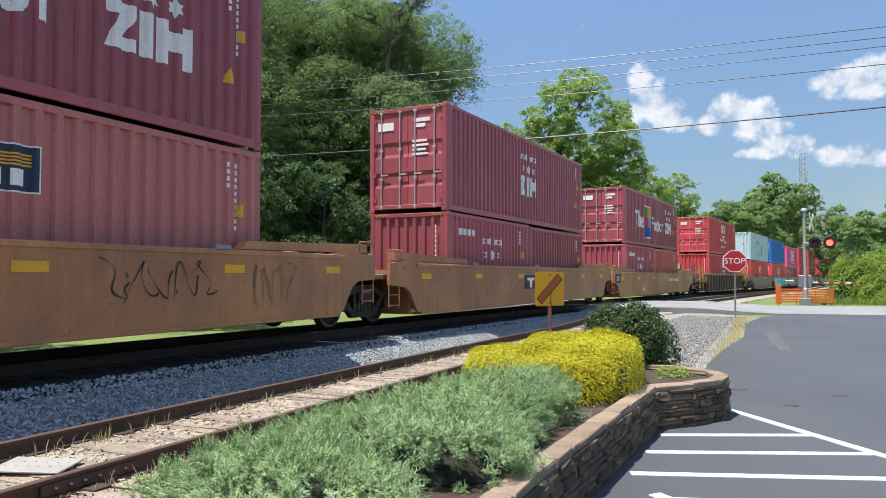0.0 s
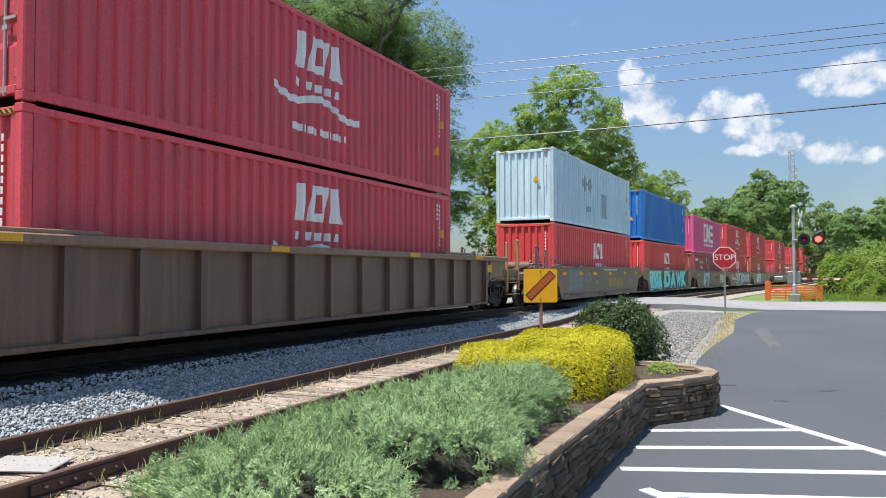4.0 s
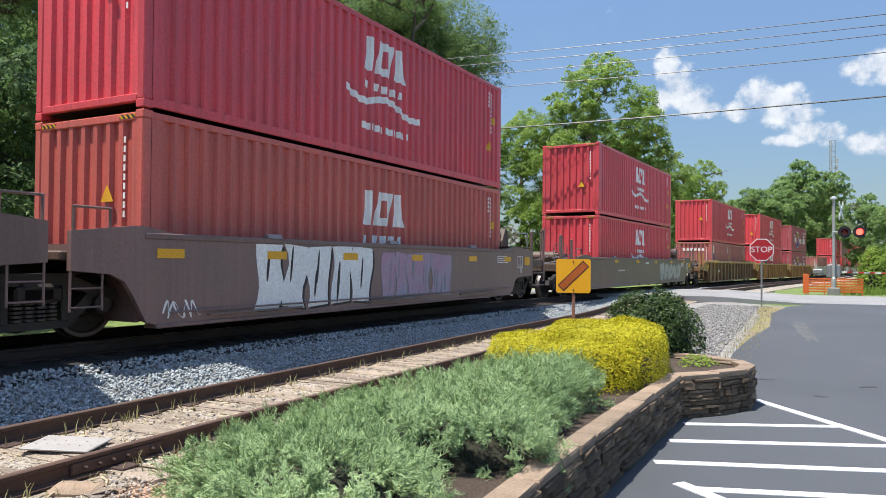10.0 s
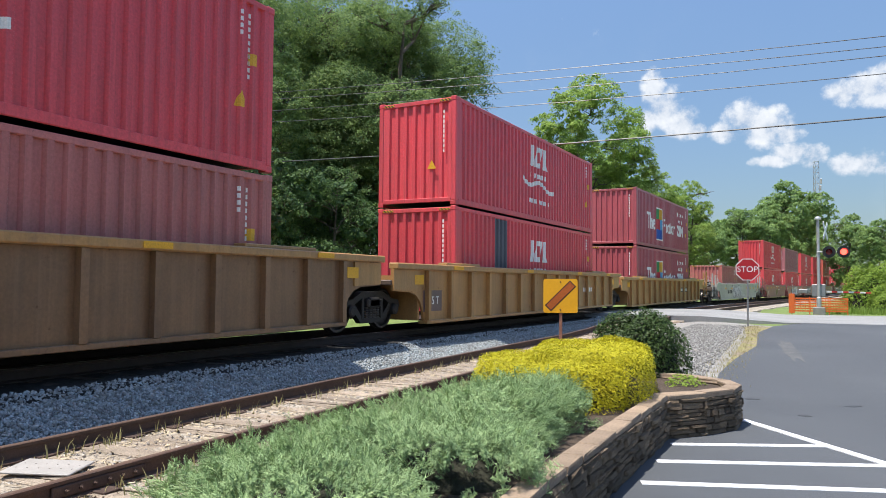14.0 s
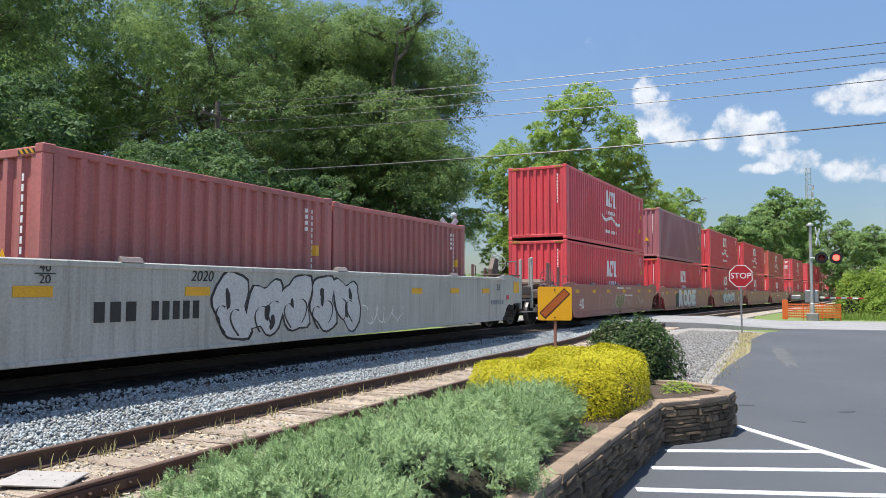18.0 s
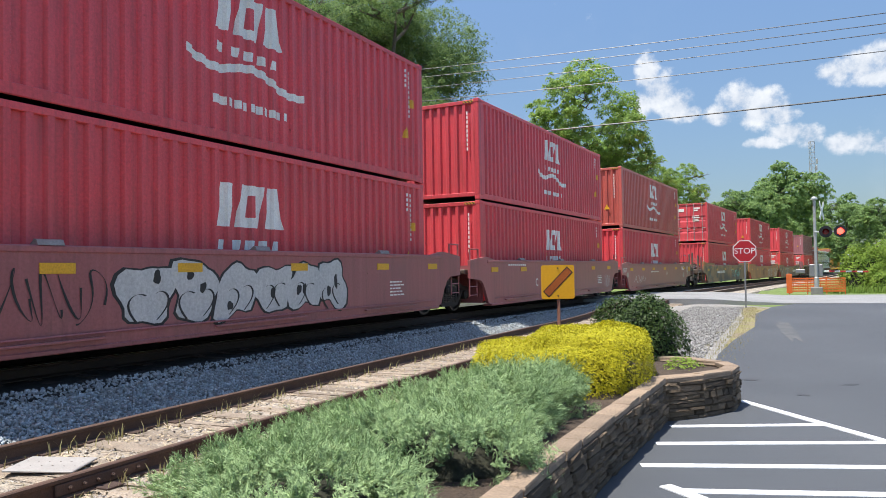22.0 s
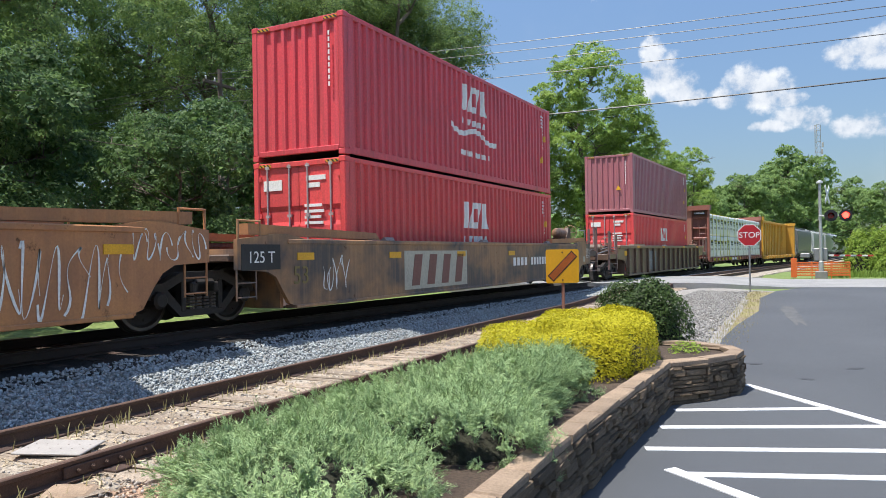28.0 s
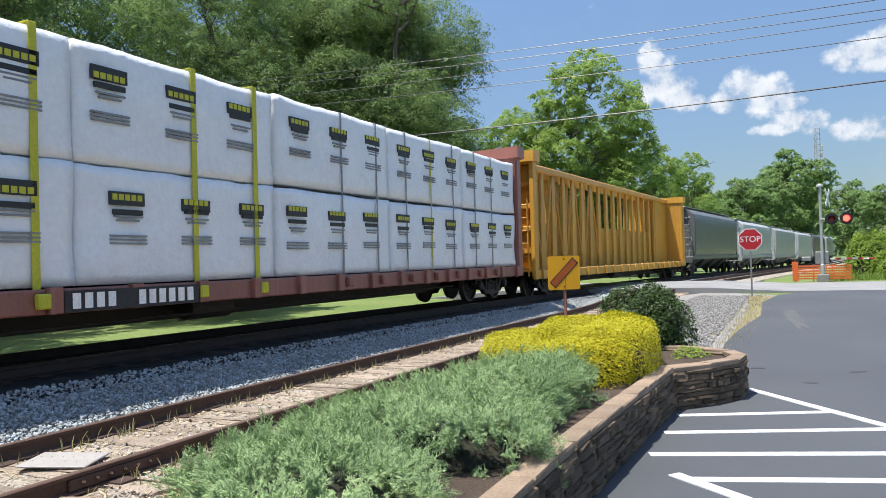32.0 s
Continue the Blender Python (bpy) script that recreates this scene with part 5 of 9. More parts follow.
def put_container(s_mid, z, length, height, mat, doors=False, design="", label="", note=""):
    key = (length, height, mat.name, doors)
    fresh = key not in PROTO
    proto = container(length, height, mat, doors, key)
    ob = proto if fresh else copy_thing(proto, Matrix())
    for child in [c for c in ob.children if c.get("mark")]:
        for sub in (*child.children_recursive, child):
            bpy.data.objects.remove(sub)
    tagged(ob, label, "container", "containers of the train")
    runs(ob, s_mid, z)
    L = length / 2
    half, xo = L - 0.15, 1.215

    def mark(name, polys, m, lab=""):
        o = part(name, decal(half, xo, polys), m, ob, lab)
        o["mark"] = 1
        if name in FINE:
            o["kind"] = "stuff"
        return o

    def pieces(name, polys, m, lab="", each=1):
        for i in range(0, len(polys), each):
            mark(name, polys[i:i + each], m, lab)
    if design.startswith("lean"):
        zm = height - (1.08 if "+" in design else 1.33)
        pieces("mark_block", slanted_mark(0.05, zm), M_WHITE, "white leaning block")
        mark("small_writing", under_row(0.05, zm), M_WHITE)
        if "+" in design:
            mark("wave_mark", swoosh(0.02, height - 1.71, 1.42), M_WHITE, "white wavy band")
            mark("small_writing", [rect(-0.85 + i * 0.17, -0.85 + i * 0.17 + 0.12, height - 2.30, height - 2.16) for i in range(11)], M_WHITE)
    elif design == "stars":
        pieces("mark_block", block_mark(0.0, 0.95), M_WHITE, "white block")
        pieces("star", seven_stars(0.0, 1.85), M_WHITE, "", 6)
    elif design == "factor":
        mark("word", text_polys("The", -4.15, -2.35, 0.98, 1.86), M_WHITE, "white lettering")
        mark("word", text_polys("Factor", -0.45, 2.35, 0.95, 1.74), M_WHITE, "white lettering")
        pieces("mark_block", block_mark(3.7, 0.95, 1.0), M_WHITE, "white block")
        pieces("star", seven_stars(3.7, 1.85), M_WHITE, "", 6)
        mark("panel", [rect(-2.1, -0.75, 0.45, 2.25)], M_WHITE)
        o = part("coloured_panel", decal(half, xo, [rect(-2.03, -0.82, 0.52, 1.05)], 0.006), material("print_blue", (0.02, 0.10, 0.42)), ob)
        o["mark"] = 1
        for cc, q in (((0.75, 0.40, 0.03), rect(-1.45, -0.82, 1.62, 2.18)), ((0.05, 0.32, 0.10), rect(-2.03, -1.45, 1.62, 2.18)), ((0.60, 0.05, 0.06), rect(-2.03, -1.35, 1.05, 1.62)), ((0.10, 0.35, 0.60), rect(-1.35, -0.82, 1.05, 1.62))):
            o = part("coloured_panel", decal(half, xo, [q], 0.006), material("print_%d" % int(cc[0] * 1000), cc), ob)
            o["mark"] = 1
    elif design == "ring":
        ring = [rect(-1.95, -1.65, 0.95, 2.45), rect(-0.95, -0.65, 0.95, 2.45), rect(-1.65, -0.95, 0.95, 1.22), rect(-1.65, -0.95, 2.18, 2.45)]
        mark("ring", ring, M_WHITE, "white square ring")
        pieces("mark_block", [rect(-0.45, -0.17, 0.95, 2.45), [(-0.17, 2.45), (-0.17, 1.55), (0.42, 0.95), (0.42, 1.85)], rect(0.42, 0.70, 0.95, 2.45), rect(0.92, 1.98, 0.95, 1.25), rect(0.92, 1.98, 1.54, 1.86), rect(0.92, 1.98, 2.15, 2.45)], M_WHITE, "white block")
        mark("small_writing", [rect(-1.95 + i * 0.22, -1.95 + i * 0.22 + 0.15, 0.62, 0.80) for i in range(18)], M_WHITE)
    elif design == "starsonly":
        pieces("star", seven_stars(-0.02, 1.48), M_WHITE, "", 6)
        mark("small_writing", [rect(-2.4 + i * 0.14, -2.4 + i * 0.14 + 0.1, height - 0.6, height - 0.42) for i in range(8)], M_WHITE)
    elif design == "patch":
        mark("blue_label", [rect(-L + 0.38, -L + 0.72, 0.5, 1.8)], material("label_blue", (0.03, 0.12, 0.36)))
        w2 = Build()
        for q in range(6):
            w2.box(-0.72 + q * 0.25, -0.56 + q * 0.25, -L - 0.0015, -L + 0.005, height - 0.62, height - 0.44)
        o = part("name_line", w2, M_WHITE, ob)
        o["mark"], o["kind"] = 1, "stuff"
        o = part("white_label", decal(half, xo, [rect(-L + 0.38, -L + 0.72, 1.8, 2.35)], 0.006), M_WHITE, ob)
        o["mark"] = 1
    elif design == "falcon":
        mark("label_border", [rect(0.18, 2.02, 1.75, 2.33)], M_WHITE)
        o = part("blue_label", decal(half, xo, [rect(0.20, 2.0, 1.77, 2.31)], 0.005), material("label_navy", (0.025, 0.045, 0.085)), ob)
        o["mark"] = 1
        for i in range(4):
            o = part("yellow_stripe", decal(half, xo, [rect(0.25, 1.92, 2.07 + i * 0.042, 2.092 + i * 0.042)], 0.008), M_YELLOW, ob)
            o["mark"] = 1
        for i in range(6):
            o = part("white_bar", decal(half, xo, [rect(0.30 + i * 0.27, 0.48 + i * 0.27, 1.83, 2.03)], 0.008), M_WHITE, ob)
            o["mark"] = 1
    if note == "greyband":
        mark("grey_repair", [rect(-3.6, -2.6, 0.2, height - 0.14)], material("primer_grey", (0.10, 0.11, 0.13)))
    if note == "patches":
        pieces("grey_patch", [rect(0.6, 1.5, 0.55, 1.7), [(-2.4, 1.9), (-2.0, 1.5), (-1.6, 1.9), (-2.0, 2.3)], [(-1.6, 1.9), (-1.2, 1.5), (-0.8, 1.9), (-1.2, 2.3)], rect(-1.7, -1.1, 0.7, 0.95)], material("patch_grey", (0.34, 0.42, 0.46), streak=0.5))
    rng = random.Random(int(s_mid))
    mark("code_line", small_marks(L, height, rng), M_WHITE)
    mark("warning_label", [[(L - 0.92, height - 1.9), (L - 0.66, height - 1.9), (L - 0.79, height - 1.62)], rect(L - 0.6, L - 0.42, height - 1.15, height - 0.95)], M_YELLOW)
    e = Build()
    if not doors:
        for i in range(9):
            z0 = height - 0.45 - i * 0.13
            e.box(0.83, 0.87, -L - 0.0015, -L + 0.005, z0, z0 + 0.09)
        o = part("code_line", e, M_WHITE, ob)
        o["mark"] = 1
        o["kind"] = "stuff"
        if rng.random() < 0.75:
            zz = height - rng.uniform(1.1, 2.2)
            t = Build().prism([(0.35, zz), (0.62, zz), (0.485, zz + 0.24)], -L - 0.0015, -L + 0.005, "y")
            o = part("warning_label", t, M_YELLOW, ob)
            o["mark"] = 1
    else:
        for i, (xx, zz, ww) in enumerate(((0.2, height - 0.45, 0.5), (0.25, height - 0.6, 0.3), (0.15, height - 1.0, 0.45), (0.15, height - 1.12, 0.5), (0.15, height - 1.24, 0.42), (0.15, height - 1.36, 0.48))):
            e.box(xx, xx + ww, -L + 0.028, -L + 0.044, zz, zz + (0.10 if i < 2 else 0.06))
        e.box(-0.95, -0.45, -L + 0.028, -L + 0.044, height - 0.62, height - 0.40)
        o = part("code_line", e, M_WHITE, ob)
        o["mark"] = 1
        o["kind"] = "stuff"
    return ob


# ---- bogies ----
def bogie_parts(ob, y0):
    """Two side frames with springs, a bolster and two wheel sets; y0 is its middle on the car."""
    fr = thing("truck", "", "")
    fr.parent = ob
    fr.location = (0, y0, 0)
    for key in ("label", "category"):
        if key in fr:
            del fr[key]
    if "BOGIE" not in PROTO:
        out = {}
        upper = [(-1.18, 0.50), (-1.12, 0.66), (-0.80, 0.70), (-0.42, 0.86), (0.42, 0.86), (0.80, 0.70), (1.12, 0.66), (1.18, 0.50), (1.0, 0.46), (0.78, 0.56), (0.45, 0.71), (-0.45, 0.71), (-0.78, 0.56), (-1.0, 0.46)]
        lower = [(-0.84, 0.54), (-0.44, 0.18), (0.44, 0.18), (0.84, 0.54), (0.70, 0.60), (0.38, 0.28), (-0.38, 0.28), (-0.70, 0.60)]
        for side in (-1, 1):
            b = Build().prism(upper, *sorted((side * 0.93, side * 1.08)), "x").prism(lower, *sorted((side * 0.94, side * 1.07)), "x")
            for y in (-0.385, 0.385):
                b.bar(*sorted((side * 0.945, side * 1.085)), y - 0.05, y + 0.05, 0.26, 0.74, 0.012)
            b.bar(*sorted((side * 0.96, side * 1.15)), -0.30, 0.30, 0.52, 0.70, 0.03)
            for y in (-0.889, 0.889):
                b.lathe((side * 0.90, y, 0.455), (side, 0, 0), [(0, 0.13), (0.24, 0.13), (0.27, 0.09)], 12)
            out["side_frame%d" % side] = b.mesh("side_frame", M_TRUCK)
            sp = Build()
            for y in (-0.22, -0.07, 0.08, 0.23):
                for k in range(5):
                    sp.lathe((side * 1.03, y, 0.285 + k * 0.05), (0, 0, 1), [(0, 0.068), (0.03, 0.068)], 8)
            out["springs%d" % side] = sp.mesh("spring_nest", material("spring_steel", (0.10, 0.085, 0.075), 0.6, metal=0.4))
        out["bolster"] = Build().bar(-1.15, 1.15, -0.22, 0.22, 0.50, 0.74, 0.04).mesh("bolster", M_TRUCK)
        wl = Build().rod((-0.76, 0, 0), (0.76, 0, 0), 0.08, 10)
        out["wheelset"] = wl.mesh("wheelset", M_TRUCK, True)
        for side in (-1, 1):
            w = Build().lathe((side * 0.68, 0, 0), (side, 0, 0), [(-0.03, 0.30), (-0.03, 0.485), (0.0, 0.485), (0.012, 0.462), (0.10, 0.455), (0.105, 0.40), (0.06, 0.37), (0.05, 0.20), (0.10, 0.15), (0.12, 0.09)], 28)
            for i in range(10):
                a = i * math.pi / 5
                p = Vector((side * 0.745, 0.30 * math.cos(a), 0.30 * math.sin(a)))
                w.rod(p, p + Vector((side * 0.012, 0, 0)), 0.018, 6)
            out["wheel%d" % side] = w.mesh("wheel", M_TRUCK)
            rim = Build().lathe((side * 0.68, 0, 0), (side, 0, 0), [(0.012, 0.464), (0.10, 0.457), (0.106, 0.452), (0.106, 0.405), (0.012, 0.405)], 28)
            out["rim%d" % side] = rim.mesh("wheel_rim", M_TREAD)
        PROTO["BOGIE"] = out
    P = PROTO["BOGIE"]
    for side in (-1, 1):
        part("side_frame", P["side_frame%d" % side], None, fr)
        part("spring_nest", P["springs%d" % side], None, fr)["kind"] = "stuff"
    part("bolster", P["bolster"], None, fr)
    for y in (-0.889, 0.889):
        ws = part("wheelset", P["wheelset"], None, fr)
        ws.location = (0, y, 0.457)
        WHEELS.append((ws, y))
        for side in (-1, 1):
            for nm in ("wheel", "rim"):
                o = bpy.data.objects.new("wheel" if nm == "wheel" else "wheel_rim", P["%s%d" % (nm, side)])
                scene.collection.objects.link(o)
                o.parent = ws
    return fr


CAR = {}


def stamp(ob, name, body, size, y, z, mat, x=1.545, shear=0.0):
    o = part(name, text_mesh(body, size, name, mat, 0.004, shear), None, ob)
    o.location = (x, y, z)
    return o


def bars(ob, name, y, z, w, h, n, mat, x=1.543, gap=0.3):
    """Writing too small to read: plain bars."""
    b = Build()
    step = w / n
    for i in range(n):
        b.box(x - 0.002, x + 0.002, y + i * step, y + i * step + step * (1 - gap), z, z + h)
    o = part(name, b, mat, ob)
    o["kind"] = "stuff"
    return o


def well_car(kind, s_mid, reach, deep, mat, label, trucks, near_end=False, far_end=False, rim=None, low=0.21, far=None):
    """One well unit: deep side sills that step up over the bogies, end platforms, rails, ladders and brake gear.
    kind: smooth or ribbed; reach: from its middle to the bogie centres; deep: half length of the deep part."""
    ob = runs(thing("well_car", label, "freight car", group="well cars of the train"), s_mid)
    far = far or reach
    en, ef = reach - 0.28, far - (0.10 if far_end else 0.28)
    hang = 0.74 if far_end and kind == "smooth" else 1.0
    top = 1.50
    for side in (-1, 1):
        if kind == "smooth":
            prof = [(-deep, low + 0.05), (deep, low + 0.05), (deep + 0.16, low + 0.10), (deep + 0.34, 0.36 + 0.30 * hang), (deep + 0.50, 0.22 + 0.64 * hang), (deep + 0.72, hang - 0.03), (ef, hang), (ef, top - 0.02), (ef - 0.9, top + 0.08), (deep + 0.2, top + 0.08), (deep - 0.3, top),
                    (-deep + 0.3, top), (-deep - 0.2, top + 0.08), (-en + 0.9, top + 0.08), (-en, top - 0.02), (-en, 1.0), (-deep - 0.70, 0.95), (-deep - 0.50, 0.86), (-deep - 0.36, 0.66), (-deep - 0.16, low + 0.10)]
            part("side_sill", Build().prism(prof, *sorted((side * 1.46, side * 1.54)), "x"), mat, ob)
            part("top_chord", Build().bar(*sorted((side * 1.38, side * 1.56)), -deep - 0.2, deep + 0.2, top - 0.09, top - 0.002, 0.015), rim or mat, ob)
            part("bottom_flange", Build().bar(*sorted((side * 1.30, side * 1.565)), -deep, deep, low, low + 0.06, 0.01), mat, ob)
        else:
            prof = [(-deep, 0.26), (deep, 0.26), (deep + 0.06, 0.52), (deep + 0.18, 0.74), (deep + 0.36, 0.89), (deep + 0.6, 0.96), (ef, 1.0), (ef, top), (-en, top), (-en, 1.0), (-deep - 0.6, 0.96), (-deep - 0.36, 0.89), (-deep - 0.18, 0.74), (-deep - 0.06, 0.52)]
            part("side_sill", Build().prism(prof, *sorted((side * 1.36, side * 1.42)), "x"), mat, ob)
            for ya in (-1, 1):
                part("end_plate", Build().prism([(deep + 0.35, 0.98), (ef, 1.02), (ef, top - 0.03), (deep + 0.35, top - 0.03)] if ya > 0 else [(-en, 1.02), (-deep - 0.35, 0.98), (-deep - 0.35, top - 0.03), (-en, top - 0.03)], *sorted((side * 1.42, side * 1.45)), "x"), rim or mat, ob)
            part("top_chord", Build().bar(*sorted((side * 1.30, side * 1.56)), -en, ef, top - 0.02, top + 0.12, 0.02), rim or mat, ob)
            part("bottom_flange", Build().bar(*sorted((side * 1.26, side * 1.52)), -deep, deep, 0.21, 0.29, 0.01), mat, ob)
            n = int(2 * deep / 1.08)
            for i in range(n + 1):
                y = -deep + 0.1 + (2 * deep - 0.2) * i / n
                part("rib", Build().prism([(side * 1.42, 0.29), (side * 1.53, 0.29), (side * 1.53, top - 0.03), (side * 1.42, top - 0.03)], y - 0.06, y + 0.06, "y"), mat, ob)
    for y in (-1, 1):
        end, mine = (ef, far) if y > 0 else (en, reach)
        part("end_wall", Build().box(-1.36, 1.36, *sorted((y * (deep + 0.12), y * (deep + 0.2))), 0.3, top - 0.15), mat, ob)
        part("platform", Build().bar(-1.40, 1.40, *sorted((y * (deep + 0.2), y * (end + 0.05))), 1.12, 1.24, 0.02), M_GRIME, ob)
        part("centre_sill", Build().bar(-0.32, 0.32, *sorted((y * deep, y * (mine + 0.35))), 0.72, 1.12, 0.03), M_TRUCK, ob)
        for side in (-1, 1):
            x = side * 1.50
            if kind == "ribbed" or (far_end and y > 0):
                continue
            g = Build().path([(x, y * (end - 0.05), 1.05), (x, y * (end - 0.05), 1.78), (x, y * (end - 0.55), 1.78), (x, y * (end - 0.55), 1.5)], 0.018)
            part("grab_rail", g, rim or mat, ob)
            for zz in (0.55, 0.78):
                part("rung", Build().rod((x, y * (end - 0.02), zz), (x, y * (end - 0.45), zz), 0.013, 6), rim or mat, ob)
            for yy in (0.02, 0.45):
                part("ladder_rail", Build().rod((x, y * (end - yy), 0.5), (x, y * (end - yy), 1.1), 0.016, 6), rim or mat, ob)
    part("floor", Build().box(-1.3, 1.3, -deep, deep, 0.295, 0.318), M_TRUCK, ob)
    if kind == "smooth":
        for y in (-0.62 * deep, -0.02 * deep, 0.60 * deep):
            part("container_guide", Build().prism([(1.40, top - 0.004), (1.57, top - 0.004), (1.54, top + 0.06), (1.50, top + 0.07)], y - 0.17, y + 0.17, "y"), M_GUIDE, ob)
    else:
        for y in (-6.1, 6.1):
            part("cover_plate", Build().bar(1.24, 1.50, y - 0.95, y + 0.95, top + 0.118, top + 0.18, 0.012), rim or mat, ob)
        for y in (-deep - 0.28, deep + 0.28):
            part("reflector", Build().box(1.44, 1.456, y - 0.2, y + 0.2, 1.14, 1.36), M_YELLOW, ob)
    if mat in (CAR_TAN, CAR_DUSK):
        for y in (-1, 1):
            for side in (-1, 1):
                lid = [(y * 5.3, top + 0.01), (y * (deep + 1.1), top + 0.06), (y * (deep + 1.1), top + 0.24), (y * 5.45, top + 0.15)]
                part("end_cover", Build().prism(lid, *sorted((side * 1.30, side * 1.50)), "x"), CAR_TAN, ob)
    for y in trucks:
        bogie_parts(ob, y)
    for y, flag in ((-1, near_end), (1, far_end)):
        if flag:
            end, mine = (ef, far) if y > 0 else (en, reach)
            c = Build().bar(-0.11, 0.11, *sorted((y * (mine + 0.3), y * (mine + 1.25))), 0.74, 0.98, 0.03)
            c.bar(-0.16, 0.16, *sorted((y * (mine + 1.2), y * (mine + 1.55))), 0.70, 1.02, 0.05)
            part("coupler", c, M_TRUCK, ob)
            if y > 0 and kind == "smooth":
                b = Build().lathe((0.72, end - 1.62, top + 0.42), (0, 1, 0), [(0, 0.06), (0.04, 0.17), (0.10, 0.20), (0.72, 0.20), (0.78, 0.17), (0.82, 0.06)], 18)
                if mat not in (CAR_SILVER, CAR_TAN):
                    part("air_reservoir", b, mat, ob)
                    for ys in (end - 1.45, end - 0.98):
                        part("saddle", Build().bar(0.5, 0.94, ys - 0.04, ys + 0.04, 1.24, top + 0.26, 0.008), M_GRIME, ob)
                part("brake_stand", Build().prism([(end - 0.62, 1.24), (end - 0.10, 1.24), (end - 0.10, 2.1), (end - 0.34, 2.16), (end - 0.56, 1.8)], 0.66, 0.80, "x"), M_GRIME, ob)
                part("walk_plate", Build().bar(0.95, 1.50, end - 1.75, end + 0.02, top + 0.06, top + 0.10, 0.006), M_GRIME, ob)
                part("end_rail", Build().path([(1.2, end - 0.30, 2.02), (1.2, end + 0.45, 2.05), (1.2, end + 0.45, 1.5)], 0.016), M_STEEL, ob)
                cx, cy, cz = 0.74, end + 0.02, 1.98
            else:
                b = Build().lathe((-0.55, y * (end - 0.75), 1.50), (1, 0, 0), [(0, 0.05), (0.03, 0.19), (1.0, 0.19), (1.03, 0.05)], 16)
                part("air_reservoir", b, M_GRIME, ob)
                part("valve_box", Build().bar(0.55, 0.95, *sorted((y * (end - 0.25), y * (end - 0.65))), 1.24, 1.62, 0.03), M_GRIME, ob)
                for xx, zz in ((1.05, 1.36), (1.0, 1.50), (0.3, 1.42)):
                    part("air_pipe", Build().path([(xx, y * (end - 1.2), zz), (xx - 0.1, y * (end - 0.5), zz + 0.06), (xx - 0.15, y * (end + 0.6), zz - 0.06)], 0.02), M_STEEL, ob)
                cx, cy, cz = 0.85, y * (end - 0.15), 1.72
            wh = Build()
            for i in range(18):
                a, a2 = i * math.pi / 9, (i + 1) * math.pi / 9
                wh.rod((cx + 0.27 * math.cos(a), cy, cz + 0.27 * math.sin(a)), (cx + 0.27 * math.cos(a2), cy, cz + 0.27 * math.sin(a2)), 0.016, 6)
            for i in range(3):
                a = i * math.pi / 3
                wh.rod((cx - 0.27 * math.cos(a), cy, cz - 0.27 * math.sin(a)), (cx + 0.27 * math.cos(a), cy, cz + 0.27 * math.sin(a)), 0.011, 6)
            wh.rod((cx, cy, cz), (cx, cy - y * 0.2, cz - 0.1), 0.03, 8).rod((cx, cy - y * 0.2, cz), (cx, cy - y * 0.2, 1.2), 0.03, 8)
            part("brake_wheel", wh, rim or mat, ob)
    return ob


M_GRIME = material("greasy_end_gear", (0.075, 0.05, 0.04), 0.6, second=(0.13, 0.085, 0.06), grain=(2.5, 0.2), fine=(24.0, 0.2), rust=0.4, bump=(30.0, 0.15))
M_GUIDE = material("scuffed_guide", (0.34, 0.30, 0.28), 0.5, second=(0.20, 0.15, 0.13), grain=(4.0, 0.25), bump=(40.0, 0.1))
CAR_TAN = material("car_tan", (0.47, 0.215, 0.078), 0.5, second=(0.30, 0.135, 0.068), grain=(0.5, 0.12), fine=(24.0, 0.08), streak=0.26, rust=0.55, bump=(30.0, 0.05), vary=0.1)
CAR_OCHRE = paint("car_ribbed_ochre", (0.48, 0.25, 0.08), (0.29, 0.15, 0.06), streak=0.26, rust=0.55)
CAR_DUSK = material("car_dirty_tan", (0.37, 0.20, 0.095), 0.5, second=(0.085, 0.07, 0.066), grain=(0.75, 0.09), fine=(24.0, 0.1), streak=0.35, rust=0.5, bump=(30.0, 0.05), vary=0.14)
CAR_RIB = paint("car_ribbed_brown_tan", (0.28, 0.15, 0.07), (0.16, 0.09, 0.05), streak=0.3, rust=0.55)
CAR_RIBDARK = paint("car_ribbed_brown", (0.165, 0.10, 0.068), (0.115, 0.075, 0.055), streak=0.55, rust=0.5)
CAR_BROWN = paint("car_brown", (0.20, 0.12, 0.106), (0.15, 0.104, 0.096), streak=0.3, rust=0.3)
CAR_BLACK = paint("car_black_brown", (0.185, 0.108, 0.098), (0.135, 0.088, 0.082), streak=0.3, rust=0.25)
CAR_MAROON = paint("car_maroon", (0.357, 0.102, 0.105), (0.282, 0.102, 0.105), streak=0.35, rust=0.3)
CAR_SILVER = paint("car_silver", (0.45, 0.445, 0.41), (0.34, 0.335, 0.30), streak=0.45, rust=0.2)
RIM_YELLOW = paint("rim_tan", (0.47, 0.255, 0.085), (0.31, 0.17, 0.07), streak=0.35, rust=0.4)
RIM_BROWN = paint("rim_brown", (0.26, 0.16, 0.10), (0.18, 0.11, 0.075), streak=0.35, rust=0.4)

START = [-2.28, 17.2, 36.37, 59.8, 81.02, 96.34, 111.53, 126.85, 141.88, 163.37, 186.49, 205.88, 225.13, 248.67, 269.73, 285.47, 300.82, 316.29, 331.78, 353.18, 372.38, 391.92, 415.29]
MID = [u + 6.096 for u in START]
WELL = 0.32
HC, STD = 2.896, 2.591

